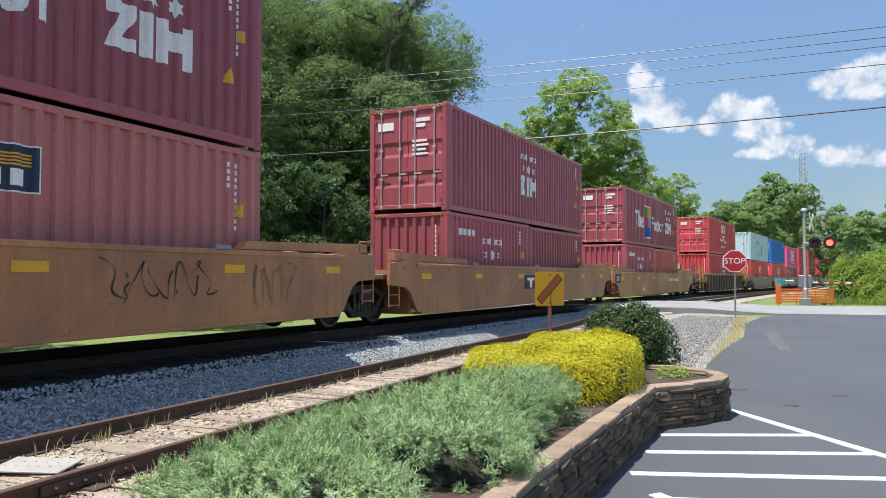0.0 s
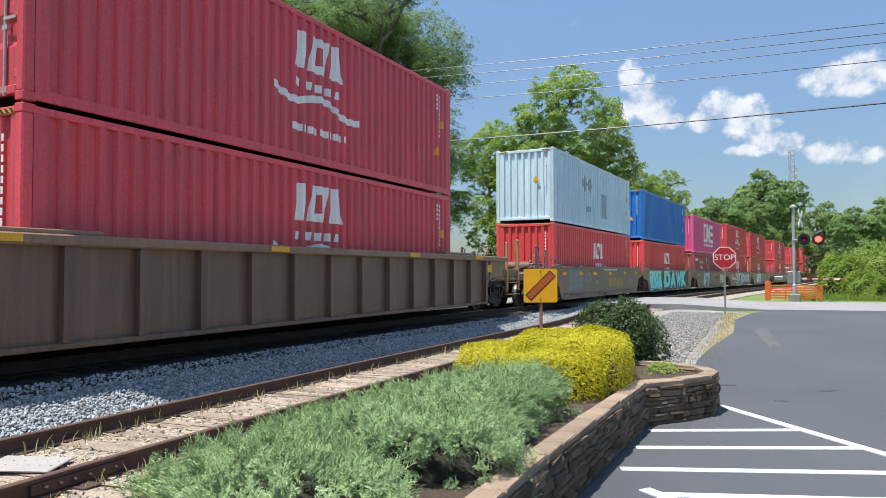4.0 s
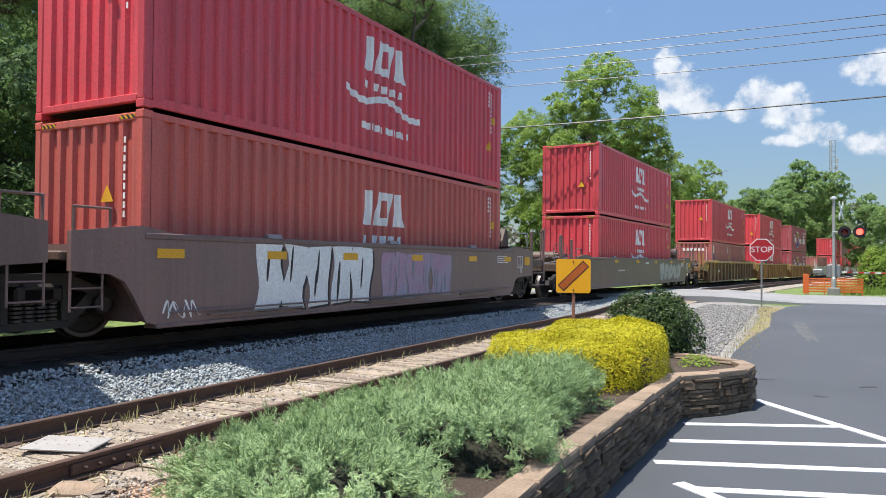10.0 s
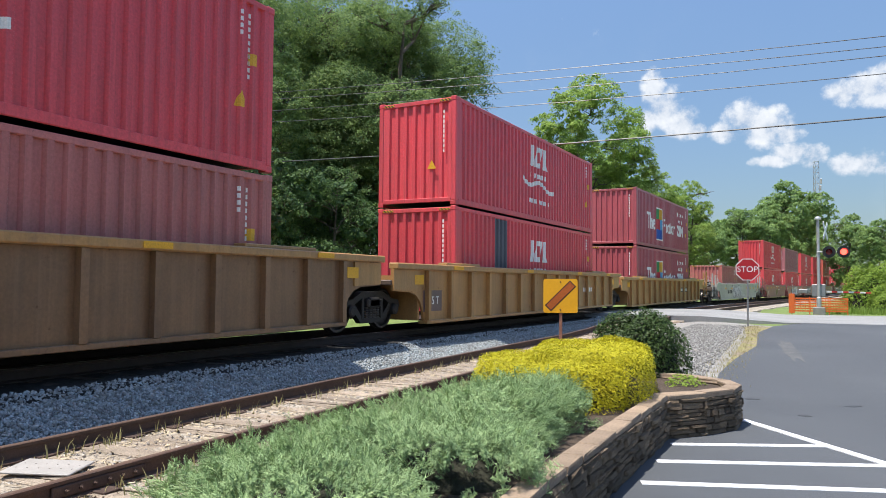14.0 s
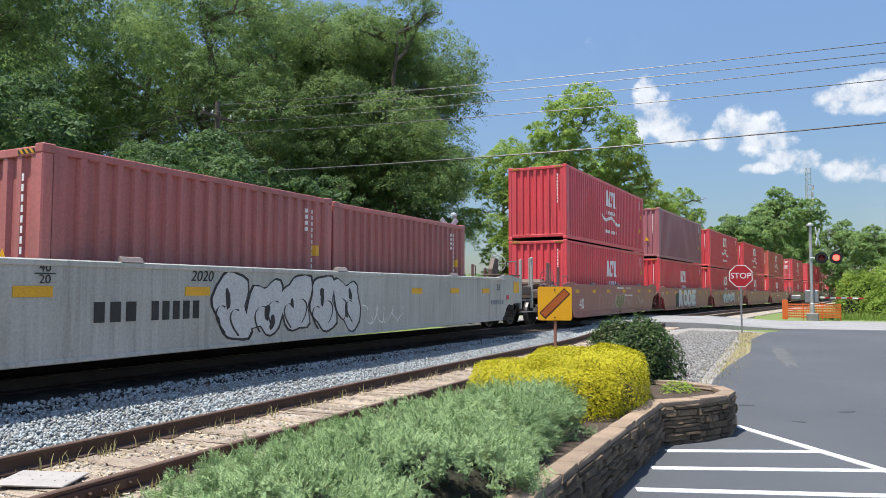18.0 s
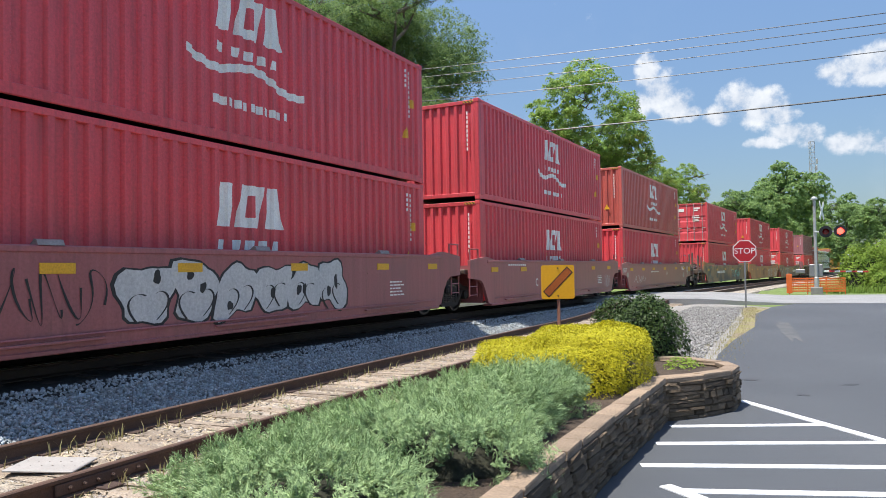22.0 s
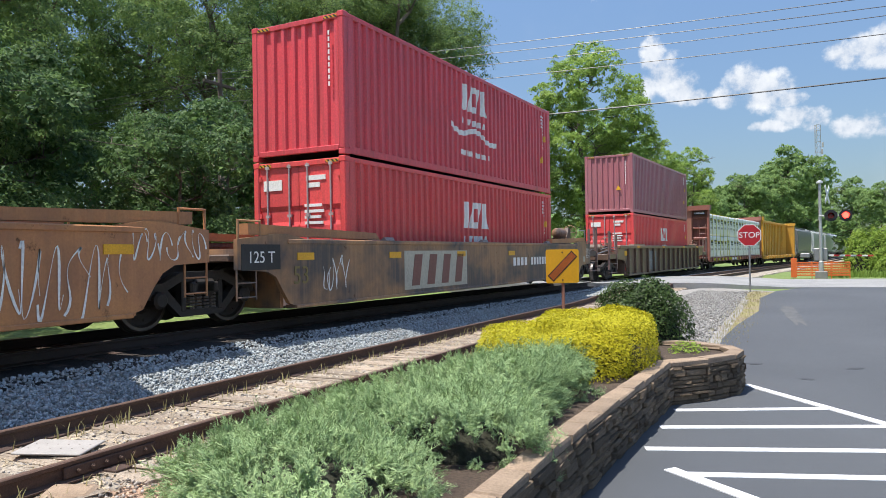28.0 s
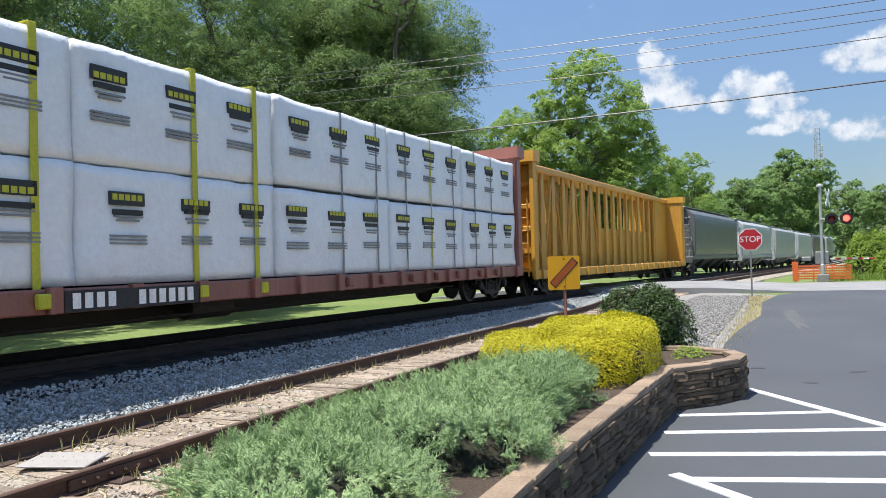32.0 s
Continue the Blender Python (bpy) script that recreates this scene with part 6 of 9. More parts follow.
# unit: car kind, paint, rim, reach, deep, label; then containers (paint, height, doors, design, note) below and above
CARS = {
    0: ("smooth", CAR_TAN, None, "dirty tan steel well car with scrawled lines on its side"),
    1: ("smooth", CAR_TAN, None, "dirty tan steel well car with a white block mark"),
    2: ("smooth", CAR_TAN, None, "grimy brown-tan steel well car, end of its set"),
    3: ("ribbed", CAR_RIBDARK, RIM_BROWN, "brown ribbed well car carrying two red containers"),
    4: ("smooth", CAR_BROWN, None, "dark brown well car with pale grey scrawl"),
    5: ("smooth", CAR_BROWN, None, "dark brown well car sprayed with turquoise shapes"),
    6: ("smooth", CAR_BROWN, None, "dark brown well car with pale blue sprayed blocks"),
    7: ("smooth", CAR_BROWN, None, "dark brown well car with white and black sprayed shapes"),
    8: ("smooth", CAR_BROWN, None, "dark brown well car with white and mauve sprayed shapes"),
    9: ("smooth", CAR_BLACK, None, "nearly black well car with one faded sprayed patch"),
    10: ("ribbed", CAR_RIB, RIM_YELLOW, "weathered brown ribbed well car with tan grab rails"),
    11: ("ribbed", CAR_OCHRE, RIM_YELLOW, "weathered ochre ribbed well car, middle of its set"),
    12: ("ribbed", CAR_OCHRE, RIM_YELLOW, "weathered ochre ribbed well car with a dark number panel"),
    13: ("smooth", CAR_SILVER, None, "silver-grey well car with outlined sprayed shapes"),
    14: ("smooth", CAR_MAROON, None, "dull maroon well car with a big painted number"),
    15: ("smooth", CAR_MAROON, None, "dull maroon well car with large silver sprayed shapes"),
    16: ("smooth", CAR_MAROON, None, "dull maroon well car with grey sprayed shapes"),
    17: ("smooth", CAR_MAROON, None, "dull maroon well car with a small letter"),
    18: ("smooth", CAR_MAROON, None, "dull maroon well car with chalk scribbles"),
    19: ("smooth", CAR_DUSK, None, "grey-tan weathered well car with teal scrawl"),
    20: ("smooth", CAR_TAN, None, "ochre well car with white outlined shapes"),
    21: ("smooth", CAR_DUSK, None, "dark weathered tan well car with a grey-red patch"),
    22: ("ribbed", CAR_RIBDARK, RIM_BROWN, "dark brown ribbed well car with a tan top chord"),
}
SETS = [(0, 2, 9.70, 8.05), (3, 3, 9.75, 8.05), (4, 8, 7.62, 6.10), (9, 9, 9.75, 8.05), (10, 12, 9.70, 8.05), (13, 13, 9.75, 8.05), (14, 18, 7.70, 6.15), (19, 21, 9.72, 8.05), (22, 22, 9.75, 8.05)]
FAR = {8: 7.87, 18: 7.85}
UNITS = {}
for first, last, reach, deep in SETS:
    for u in range(first, last + 1):
        kind, mat, rim, label = CARS[u]
        # shared bogies stand at the joints: each unit carries the one at its far end, the first also its own
        far = FAR.get(u, reach)
        half = (MID[u + 1] - MID[u]) / 2 if u < last else far
        trucks = [half] if u > first else [-reach, half]
        UNITS[u] = well_car(kind, MID[u], reach, deep, mat, label, trucks, u == first, u == last, rim, 0.25 if u == 13 else 0.21 if reach < 8 else 0.29, far)

RED_LABEL = "red corrugated steel container with a white slanted mark"
LOADS = {
    0: [(P_BROWN, HC, False, "falcon", "", "brown-red container with a navy and yellow label"), (P_MAROON, HC, False, "factor", "", "maroon container with big white shapes and stars")],
    1: [("twenty", P_MAROON, "starsonly", P_MAROON), (P_MAROON, HC, True, "stars", "", "maroon container with white stars, its doors towards the viewer")],
    2: [("twenty", P_WINE, "starsonly", P_ORANGE), (P_MAROON, HC, True, "factor", "", "maroon container with big white shapes and a coloured panel")],
    3: [(P_RED, HC, False, "lean+", "", RED_LABEL), (P_RED, HC, True, "lean+", "", "red container with white lock rods on its doors")],
    4: [(P_BRIGHT, HC, False, "lean", "", RED_LABEL), (P_GREY, HC, False, "", "patches", "pale grey-blue container with rusty corners and grey patches")],
    5: [(P_BRIGHT, HC, False, "lean", "", RED_LABEL), (P_BLUE, HC, False, "", "", "bright blue corrugated container")],
    6: [("twenty", P_MAROON, "starsonly", P_MAROON), (P_PINK, HC, False, "ring", "", "magenta container with large white shapes")],
    7: [(P_RED, HC, False, "lean", "", RED_LABEL), (P_RED, HC, False, "lean+", "", RED_LABEL)],
    8: [(P_ORANGE, HC, False, "lean", "", "faded orange-red container with a white slanted mark"), (P_RED, HC, False, "lean+", "", RED_LABEL)],
    9: [(P_RED, HC, False, "lean+", "", RED_LABEL), (P_RED, HC, False, "lean+", "", RED_LABEL)],
    10: [("twenty", P_BROWN, "patch", P_BROWN), (P_RED, HC, False, "lean+", "", RED_LABEL)],
    11: [(P_RED, HC, False, "lean", "greyband", "red container with a grey primer band"), (P_RED, HC, False, "lean+", "", RED_LABEL)],
    12: [(P_MAROON, HC, False, "factor", "", "maroon container with big white shapes"), (P_MAROON, HC, False, "factor", "", "maroon container with big white shapes")],
    13: [("twenty", P_BROWN, "", P_BROWN)],
    14: [(P_RED, HC, False, "lean", "", RED_LABEL), (P_RED, HC, False, "lean+", "", RED_LABEL)],
    15: [(P_RED, HC, False, "lean", "", RED_LABEL), (P_PLUM, HC, False, "", "", "plain dull plum container with a yellow strip")],
    16: [(P_RED, HC, False, "lean", "", RED_LABEL), (P_RED, HC, False, "lean+", "", RED_LABEL)],
    17: [(P_RED, HC, False, "lean", "", RED_LABEL), (P_RED, HC, False, "lean+", "", RED_LABEL)],
    18: [(P_RED, HC, False, "lean", "", RED_LABEL), (P_ORANGE, HC, False, "lean+", "", "faded orange-red container with a white wavy mark")],
    19: [(P_RED, HC, False, "lean", "", RED_LABEL), (P_RED, HC, True, "lean+", "", "red container with white lock rods on its doors")],
    20: [(P_RED, HC, False, "lean", "", RED_LABEL), (P_RED, HC, False, "lean+", "", RED_LABEL)],
    21: [(P_BRIGHT, HC, True, "lean", "", "bright red container with door rods towards the viewer"), (P_RED, HC, False, "lean+", "", RED_LABEL)],
    22: [(P_BRIGHT, HC, True, "lean", "", "bright red container with door rods towards the viewer"), (P_PLUM, HC, False, "", "", "plain dull plum container with a yellow strip")],
}
for u, loads in LOADS.items():
    z = WELL
    for load in loads:
        if load[0] == "twenty":
            put_container(MID[u] - 3.06, z, 6.058, STD, load[1], False, load[2], "short dull red container with white stars" if load[2] == "starsonly" else "short dull red corrugated container")
            put_container(MID[u] + 3.06, z, 6.058, STD, load[3], False, "", "short dull red corrugated container")
            bpy.context.view_layer.update()
            z += STD + 0.03
        else:
            put_container(MID[u], z, 12.192, load[1], load[0], load[2], load[3], load[5], load[4])
            z += load[1] + 0.03

# ---- sprayed shapes and stencils on the well cars ----
def spray_paint(name, color, second=None):
    return material(name, color, 0.6, second=second, grain=(1.6, 0.25), fine=(20.0, 0.12), streak=0.15, bump=(40.0, 0.05))


S_TEAL = spray_paint("spray_teal", (0.19, 0.78, 0.73), (0.26, 0.82, 0.78))
S_WHITE = spray_paint("spray_white", (0.85, 0.86, 0.83), (0.68, 0.70, 0.68))
S_SILVER = spray_paint("spray_silver", (0.58, 0.58, 0.56), (0.46, 0.46, 0.45))
S_GREY = spray_paint("spray_grey", (0.24, 0.26, 0.27), (0.18, 0.20, 0.21))
S_BLACK = spray_paint("spray_black", (0.014, 0.014, 0.016), (0.03, 0.03, 0.03))
S_SKY = spray_paint("spray_pale_blue", (0.42, 0.62, 0.74), (0.52, 0.66, 0.74))
S_MAUVE = spray_paint("spray_mauve", (0.42, 0.20, 0.28), (0.28, 0.32, 0.40))
S_OCHRE = spray_paint("spray_ochre", (0.42, 0.26, 0.06), (0.30, 0.20, 0.07))
S_CREAM = spray_paint("spray_cream", (0.50, 0.47, 0.36), (0.38, 0.36, 0.30))
S_BRICK = spray_paint("spray_brick", (0.22, 0.09, 0.07), (0.17, 0.08, 0.06))
S_OLIVE = spray_paint("spray_olive", (0.22, 0.17, 0.05), (0.17, 0.13, 0.05))
S_CHARCOAL = spray_paint("spray_charcoal", (0.035, 0.037, 0.042), (0.06, 0.06, 0.065))
S_PALE = spray_paint("spray_pale_grey", (0.68, 0.73, 0.74), (0.54, 0.60, 0.62))
S_CHROME = spray_paint("spray_chrome", (0.74, 0.71, 0.69), (0.52, 0.49, 0.48))
FACE = {"smooth": 1.542, "ribbed": 1.422}


def blob_outline(rng, cy, cz, ry, rz, n=26, wob=0.2, lean=0.0):
    """A swelling closed outline, like one bubble of a sprayed tag."""
    a1, a2, a3 = rng.uniform(0, 6.28), rng.uniform(0, 6.28), rng.uniform(0, 6.28)
    out = []
    for i in range(n):
        t = 2 * math.pi * i / n
        sq = 1 / max(abs(math.cos(t)), abs(math.sin(t))) ** 0.55
        r = sq * (0.86 + wob * (0.5 * math.sin(2 * t + a1) + 0.5 * math.sin(3 * t + a2) + 0.35 * math.sin(5 * t + a3)))
        z = rz * r * math.sin(t)
        out.append((cy + ry * r * math.cos(t) + lean * z, cz + z))
    return out


def bubbles(u, y0, y1, z0, z1, n, fill, line, seed, layers=1, wob=0.22, holes=True):
    """A row of sprayed bubbles: outline, fill and small slits, each a part of the car."""
    rng = random.Random(seed)
    ob, x = UNITS[u], FACE[CARS[u][0]]
    step = (y1 - y0) / n
    for i in range(n):
        cy, cz = y0 + step * (i + 0.5), (z0 + z1) / 2 + rng.uniform(-0.04, 0.04)
        ry, rz = step * 0.56, (z1 - z0) * 0.48 * rng.uniform(0.9, 1.06)
        lean = rng.uniform(-0.18, 0.18)
        sd = rng.random()
        dx = 0.0014 * (i % 2)
        if line:
            part("spray_outline", Build().prism(blob_outline(random.Random(sd), cy, cz, ry * 1.12, rz * 1.08, wob=wob, lean=lean), x - 0.004, x + 0.0012 + dx, "x"), line, ob)
        part("spray_fill", Build().prism(blob_outline(random.Random(sd), cy, cz, ry, rz, wob=wob, lean=lean), x - 0.004, x + 0.004 + dx, "x"), fill, ob)
        if holes:
            for k in range(rng.choice((1, 2))):
                hy, hz = cy + rng.uniform(-0.2, 0.2) * step, cz + rng.uniform(-0.28, 0.28) * (z1 - z0)
                part("spray_slit", Build().prism(blob_outline(rng, hy, hz, step * rng.uniform(0.05, 0.09), (z1 - z0) * rng.uniform(0.08, 0.16), 12, 0.2, lean), x - 0.004, x + 0.007 + dx, "x"), line or fill, ob)
            for k in range(2):
                b, hook = Build(), rng.choice((-1, 1))
                sy, sz, w = cy + (0.18 if k else -0.2) * step, z0 + (z1 - z0) * rng.uniform(0.06, 0.2), 0.018
                for q in range(13):
                    t = q / 12
                    py = sy + hook * step * 0.20 * math.sin(t * 3.6) + lean * (z1 - z0) * t * 0.6
                    pz = sz + (z1 - z0) * (0.62 * t - 0.25 * t ** 4)
                    b.v += [(x + 0.0075 + dx, py - w, pz), (x + 0.0075 + dx, py + w, pz + 0.01)]
                    if q:
                        b.f.append((2 * q - 2, 2 * q - 1, 2 * q + 1, 2 * q))
                part("spray_stroke", b, line or fill, ob)


def shards(u, y0, y1, z0, z1, n, fill, line, seed):
    """Upright angular sprayed blocks."""
    rng = random.Random(seed)
    ob, x = UNITS[u], FACE[CARS[u][0]]
    step = (y1 - y0) / n
    for i in range(n):
        a, b = y0 + step * i, y0 + step * (i + 0.93)
        k, m = rng.uniform(-0.25, 0.25) * step, rng.uniform(-0.25, 0.25) * step
        mid = (z0 + z1) / 2
        outer = [(a, z0), (b + k * 0.4, z0), (b + m, mid), (b, z1), (a - k * 0.3, z1), (a + m, mid)]
        part("spray_block", Build().prism(outer, x - 0.004, x + 0.002, "x"), fill, ob)
        for sgn in (1, -1):
            cy = (a + b) / 2 + rng.uniform(-0.1, 0.1) * step
            tri = [(cy - step * 0.16, mid + sgn * 0.05), (cy + step * 0.14, mid + sgn * 0.08), (cy + rng.uniform(-0.15, 0.15) * step, mid + sgn * (z1 - z0) * 0.38)]
            if sgn < 0:
                tri.reverse()
            part("spray_slit", Build().prism(tri, x - 0.004, x + 0.005, "x"), line, ob)


def blocks(u, y0, y1, z0, z1, n, fill, shadow, seed, lean=0.0):
    """Tall swelling sprayed blocks that touch, each with a dark shadow edge and a lens-shaped cut."""
    rng = random.Random(seed)
    ob, x = UNITS[u], FACE[CARS[u][0]]
    step = (y1 - y0) / n
    for i in range(n):
        a, b = y0 + step * i, y0 + step * (i + 1)
        wave = [rng.uniform(-0.14, 0.14) * step for _ in range(4)]
        left, right = [], []
        for k in range(7):
            t = k / 6
            z = z0 + (z1 - z0) * t
            belly = math.sin(math.pi * t)
            left.append((a + step * (0.10 - 0.12 * t) + wave[0] * belly + wave[1] * math.sin(2 * math.pi * t) + lean * (z - z0), z + 0.03 * math.sin(i * 2.1)))
            right.append((b - step * (0.05 + 0.02 * t) + wave[2] * belly + wave[3] * math.sin(2 * math.pi * t) + lean * (z - z0), z - 0.03 * math.sin(i * 1.7)))
        ring = left[::-1] + right
        ring = ring[::-1] if sum(p[0] * q[1] - q[0] * p[1] for p, q in zip(ring, ring[1:] + ring[:1])) < 0 else ring
        dx = 0.0012 * (i % 2)
        if shadow:
            part("spray_shadow", Build().prism([(p[0] + 0.06, p[1] - 0.04) for p in ring], x - 0.004, x + 0.0012 + dx, "x"), shadow, ob)
        part("spray_block", Build().prism(ring, x - 0.004, x + 0.004 + dx, "x"), fill, ob)
        for k in range(rng.choice((1, 1, 2))):
            cy, cz = (a + b) / 2 + rng.uniform(-0.18, 0.18) * step, (z0 + z1) / 2 + rng.uniform(-0.22, 0.22) * (z1 - z0)
            hh, ww = (z1 - z0) * rng.uniform(0.22, 0.40), step * rng.uniform(0.03, 0.075)
            lens = [(cy + ww * math.cos(2 * math.pi * q / 14) + lean * hh * math.sin(2 * math.pi * q / 14), cz + hh * math.sin(2 * math.pi * q / 14)) for q in range(14)]
            part("spray_cut", Build().prism(lens, x - 0.004, x + 0.007 + dx, "x"), shadow or fill, ob)


def slats(u, y0, y1, z0, z1, fill, line, seed):
    """A white sprayed panel with upright black diamonds, slanting bars and thin uprights."""
    rng = random.Random(seed)
    ob, x = UNITS[u], FACE[CARS[u][0]]
    part("spray_panel", Build().box(x - 0.004, x + 0.003, y0, y1, z0, z1), fill, ob)
    y, k = y0 + 0.06, 0
    while y < y1 - 0.45:
        w = rng.uniform(0.20, 0.34)
        mid = (z0 + z1) / 2 + rng.uniform(-0.1, 0.1)
        if k % 3 == 2:
            part("spray_bar", Build().prism([(y, z0 + 0.02), (y + 0.12, z0 + 0.02), (y + w + 0.14, z1 - 0.02), (y + w + 0.02, z1 - 0.02)], x - 0.004, x + 0.006, "x"), line, ob)
        else:
            part("spray_diamond", Build().prism([(y + w / 2, z0 + 0.04), (y + w, mid), (y + w / 2, z1 - 0.04), (y, mid)], x - 0.004, x + 0.006, "x"), line, ob)
            part("spray_diamond", Build().prism([(y + w / 2, mid - 0.2), (y + w * 0.72, mid), (y + w / 2, mid + 0.2), (y + w * 0.28, mid)], x - 0.004, x + 0.009, "x"), fill, ob)
        y += w + rng.uniform(0.10, 0.2)
        part("spray_bar", Build().box(x - 0.004, x + 0.006, y - 0.05, y - 0.02, z0, z1), line, ob)
        k += 1


def sprayed_word(u, body, y0, y1, z0, z1, fill, line, lean=0.0, fat=0.065, wave=0.035):
    """Fat sprayed letters that fill a row, each with a wider dark outline behind it."""
    ob, x = UNITS[u], FACE[CARS[u][0]]
    step = (y1 - y0) / len(body)
    for i, ch in enumerate(body):
        for name, off, mat, lift in (("letter_outline", fat + 0.05, line, 0.0022), ("sprayed_letter", fat, fill, 0.0052)):
            cu = bpy.data.curves.new(name, "FONT")
            cu.body, cu.size, cu.offset, cu.extrude, cu.resolution_u = ch, 1.0, off, 0.002, 4
            tmp = bpy.data.objects.new(name, cu)
            me = bpy.data.meshes.new_from_object(tmp)
            bpy.data.objects.remove(tmp)
            me.name = name
            xs, ys = [v.co.x for v in me.vertices], [v.co.y for v in me.vertices]
            grow = 0.0 if lift > 0.004 else 0.06
            ya, yb, za, zb = y0 + step * (i - 0.01) - grow, y0 + step * (i + 1.01) + grow, z0 - grow, z1 + grow * 0.6
            for v in me.vertices:
                a, b = (v.co.x - min(xs)) / (max(xs) - min(xs)), (v.co.y - min(ys)) / (max(ys) - min(ys))
                zz = za + (zb - za) * b + wave * math.sin(3.1 * a + 1.9 * i)
                v.co = (x + lift + 0.0012 * (i % 2) + v.co.z * 0.3, ya + (yb - ya) * a + wave * math.sin(4.0 * b + i) + lean * (zz - z0), zz)
            me.materials.clear()
            me.materials.append(mat)
            part(name, me, None, ob)


def scribble(u, y0, y1, z0, z1, mat, seed, strokes=4, w=0.022):
    """A loose hand-drawn line in loops."""
    rng = random.Random(seed)
    ob, x = UNITS[u], FACE[CARS[u][0]]
    for k in range(strokes):
        a = y0 + (y1 - y0) * k / strokes
        b = y0 + (y1 - y0) * (k + 1.15) / strokes
        f1, f2, p1, p2 = rng.uniform(0.6, 1.6), rng.uniform(1.0, 2.4), rng.uniform(0, 6), rng.uniform(0, 6)
        pts = []
        for i in range(23):
            t = i / 22
            yy = a + (b - a) * (t + 0.16 * math.sin(2 * math.pi * f2 * t + p1))
            zz = (z0 + z1) / 2 + (z1 - z0) * 0.46 * math.sin(2 * math.pi * f1 * t + p2) * (1 - 0.3 * t)
            pts.append((yy, zz))
        bb = Build()
        for k2, (ya, za) in enumerate(pts):
            p0, p1 = pts[max(k2 - 1, 0)], pts[min(k2 + 1, 22)]
            d = Vector((p1[0] - p0[0], p1[1] - p0[1]))
            nrm = (Vector((-d.y, d.x)).normalized() if d.length > 1e-5 else Vector((0, 1))) * w * 0.5 * (0.7 + 0.5 * math.sin(k2 * 0.5 + p1[0]))
            bb.v += [(x + 0.0055, ya - nrm.x, za - nrm.y), (x + 0.0055, ya + nrm.x, za + nrm.y)]
            if k2:
                bb.f.append((2 * k2 - 2, 2 * k2, 2 * k2 + 1, 2 * k2 - 1))
        part("scribble", bb, mat, ob)


def reflector(u, *ys, z=1.13, w=0.46, h=0.13):
    ob, x = UNITS[u], FACE[CARS[u][0]] if CARS[u][0] == "smooth" else 1.57
    for y in ys:
        part("reflector", Build().box(x - 0.002, x + 0.009, y, y + w, z, z + h), M_YELLOW, ob)


def patch(u, y0, y1, z0, z1, mat, name="painted_patch", lift=0.003, x=None):
    part(name, Build().box((x or FACE[CARS[u][0]]) - 0.004, (x or FACE[CARS[u][0]]) + lift, y0, y1, z0, z1), mat, UNITS[u])


def marks(u, y, z, w, h, n, mat=None, gap=0.35):
    bars(UNITS[u], "stencil_line", y, z, w, h, n, mat or M_WHITE, FACE[CARS[u][0]] + 0.004, gap)


def word(u, body, size, y, z, mat=None, shear=0.0):
    stamp(UNITS[u], "stencil", body, size, y, z, mat or M_WHITE, FACE[CARS[u][0]] + 0.006, shear)


def data_block(u, y, z=0.62, lines=5):
    for k in range(lines):
        marks(u, y, z + k * 0.07, 0.62 - 0.08 * (k % 3), 0.03, 4, None, 0.2)


for u in (0, 1, 2, 19, 20, 21):
    reflector(u, -8.0, -5.0, -1.85, 1.45, 4.85, 7.6)
for u in (4, 5, 6, 7, 8, 14, 15, 16, 17, 18):
    reflector(u, -6.1, -3.95, -1.9, 0.6, 3.4, 5.65, z=1.16)
reflector(9, -1.81, 1.4, 4.6, -5.0, 7.6, z=1.3)
reflector(13, -6.58, -4.07, 2.6, 4.6, 6.6, z=1.05, w=0.48)
part("reflector", Build().box(1.535, 1.552, 9.0, 9.42, 1.05, 1.38), M_YELLOW, UNITS[13])
for u in (10, 11, 12, 22, 3):
    reflector(u, -6.8, -1.9, 3.1, 7.0, z=1.51, w=0.5, h=0.09)
for u in (2, 11, 15, 18, 21):
    y = {2: -8.55, 11: -7.65, 15: -6.9, 18: -6.98, 21: -8.9}[u]
    if u in (2, 11, 21):
        patch(u, y - 0.46, y + 0.46, 0.98 if u != 11 else 0.5, 1.40 if u != 11 else 1.0, S_BLACK if u != 11 else CAR_BLACK)
    word(u, "125 T", 0.27 if u != 15 else 0.22, y, 1.18 if u != 11 else 0.75)
word(13, "53", 0.24, 7.74, 1.2, S_BLACK)
word(13, "40", 0.15, -6.2, 1.395, S_BLACK)
word(13, "20", 0.15, -6.2, 1.255, S_BLACK)
marks(13, -6.33, 1.318, 0.26, 0.014, 1, S_BLACK, 0.0)
word(13, "2020", 0.22, -3.75, 1.33, S_BLACK, 0.2)
word(14, "WELL LD LMT 124 700", 0.09, 1.6, 1.36)
word(7, "WELL LD LMT 124 700", 0.09, 0.2, 1.40, S_GREY)
word(14, "40", 0.58, -5.35, 0.72)
word(18, "40", 0.42, 5.6, 0.8, S_SILVER)
word(21, "53", 0.45, -7.9, 0.85, S_OLIVE)
word(19, "53", 0.45, -7.2, 0.75, S_GREY)
word(17, "C", 0.34, -2.61, 0.78)
word(4, "A", 0.24, -1.4, 0.85)
word(6, "D", 0.36, -2.7, 0.75)
word(18, "B", 0.26, 1.3, 0.95)
word(5, "E", 0.30, -2.7, 0.72, S_SILVER)
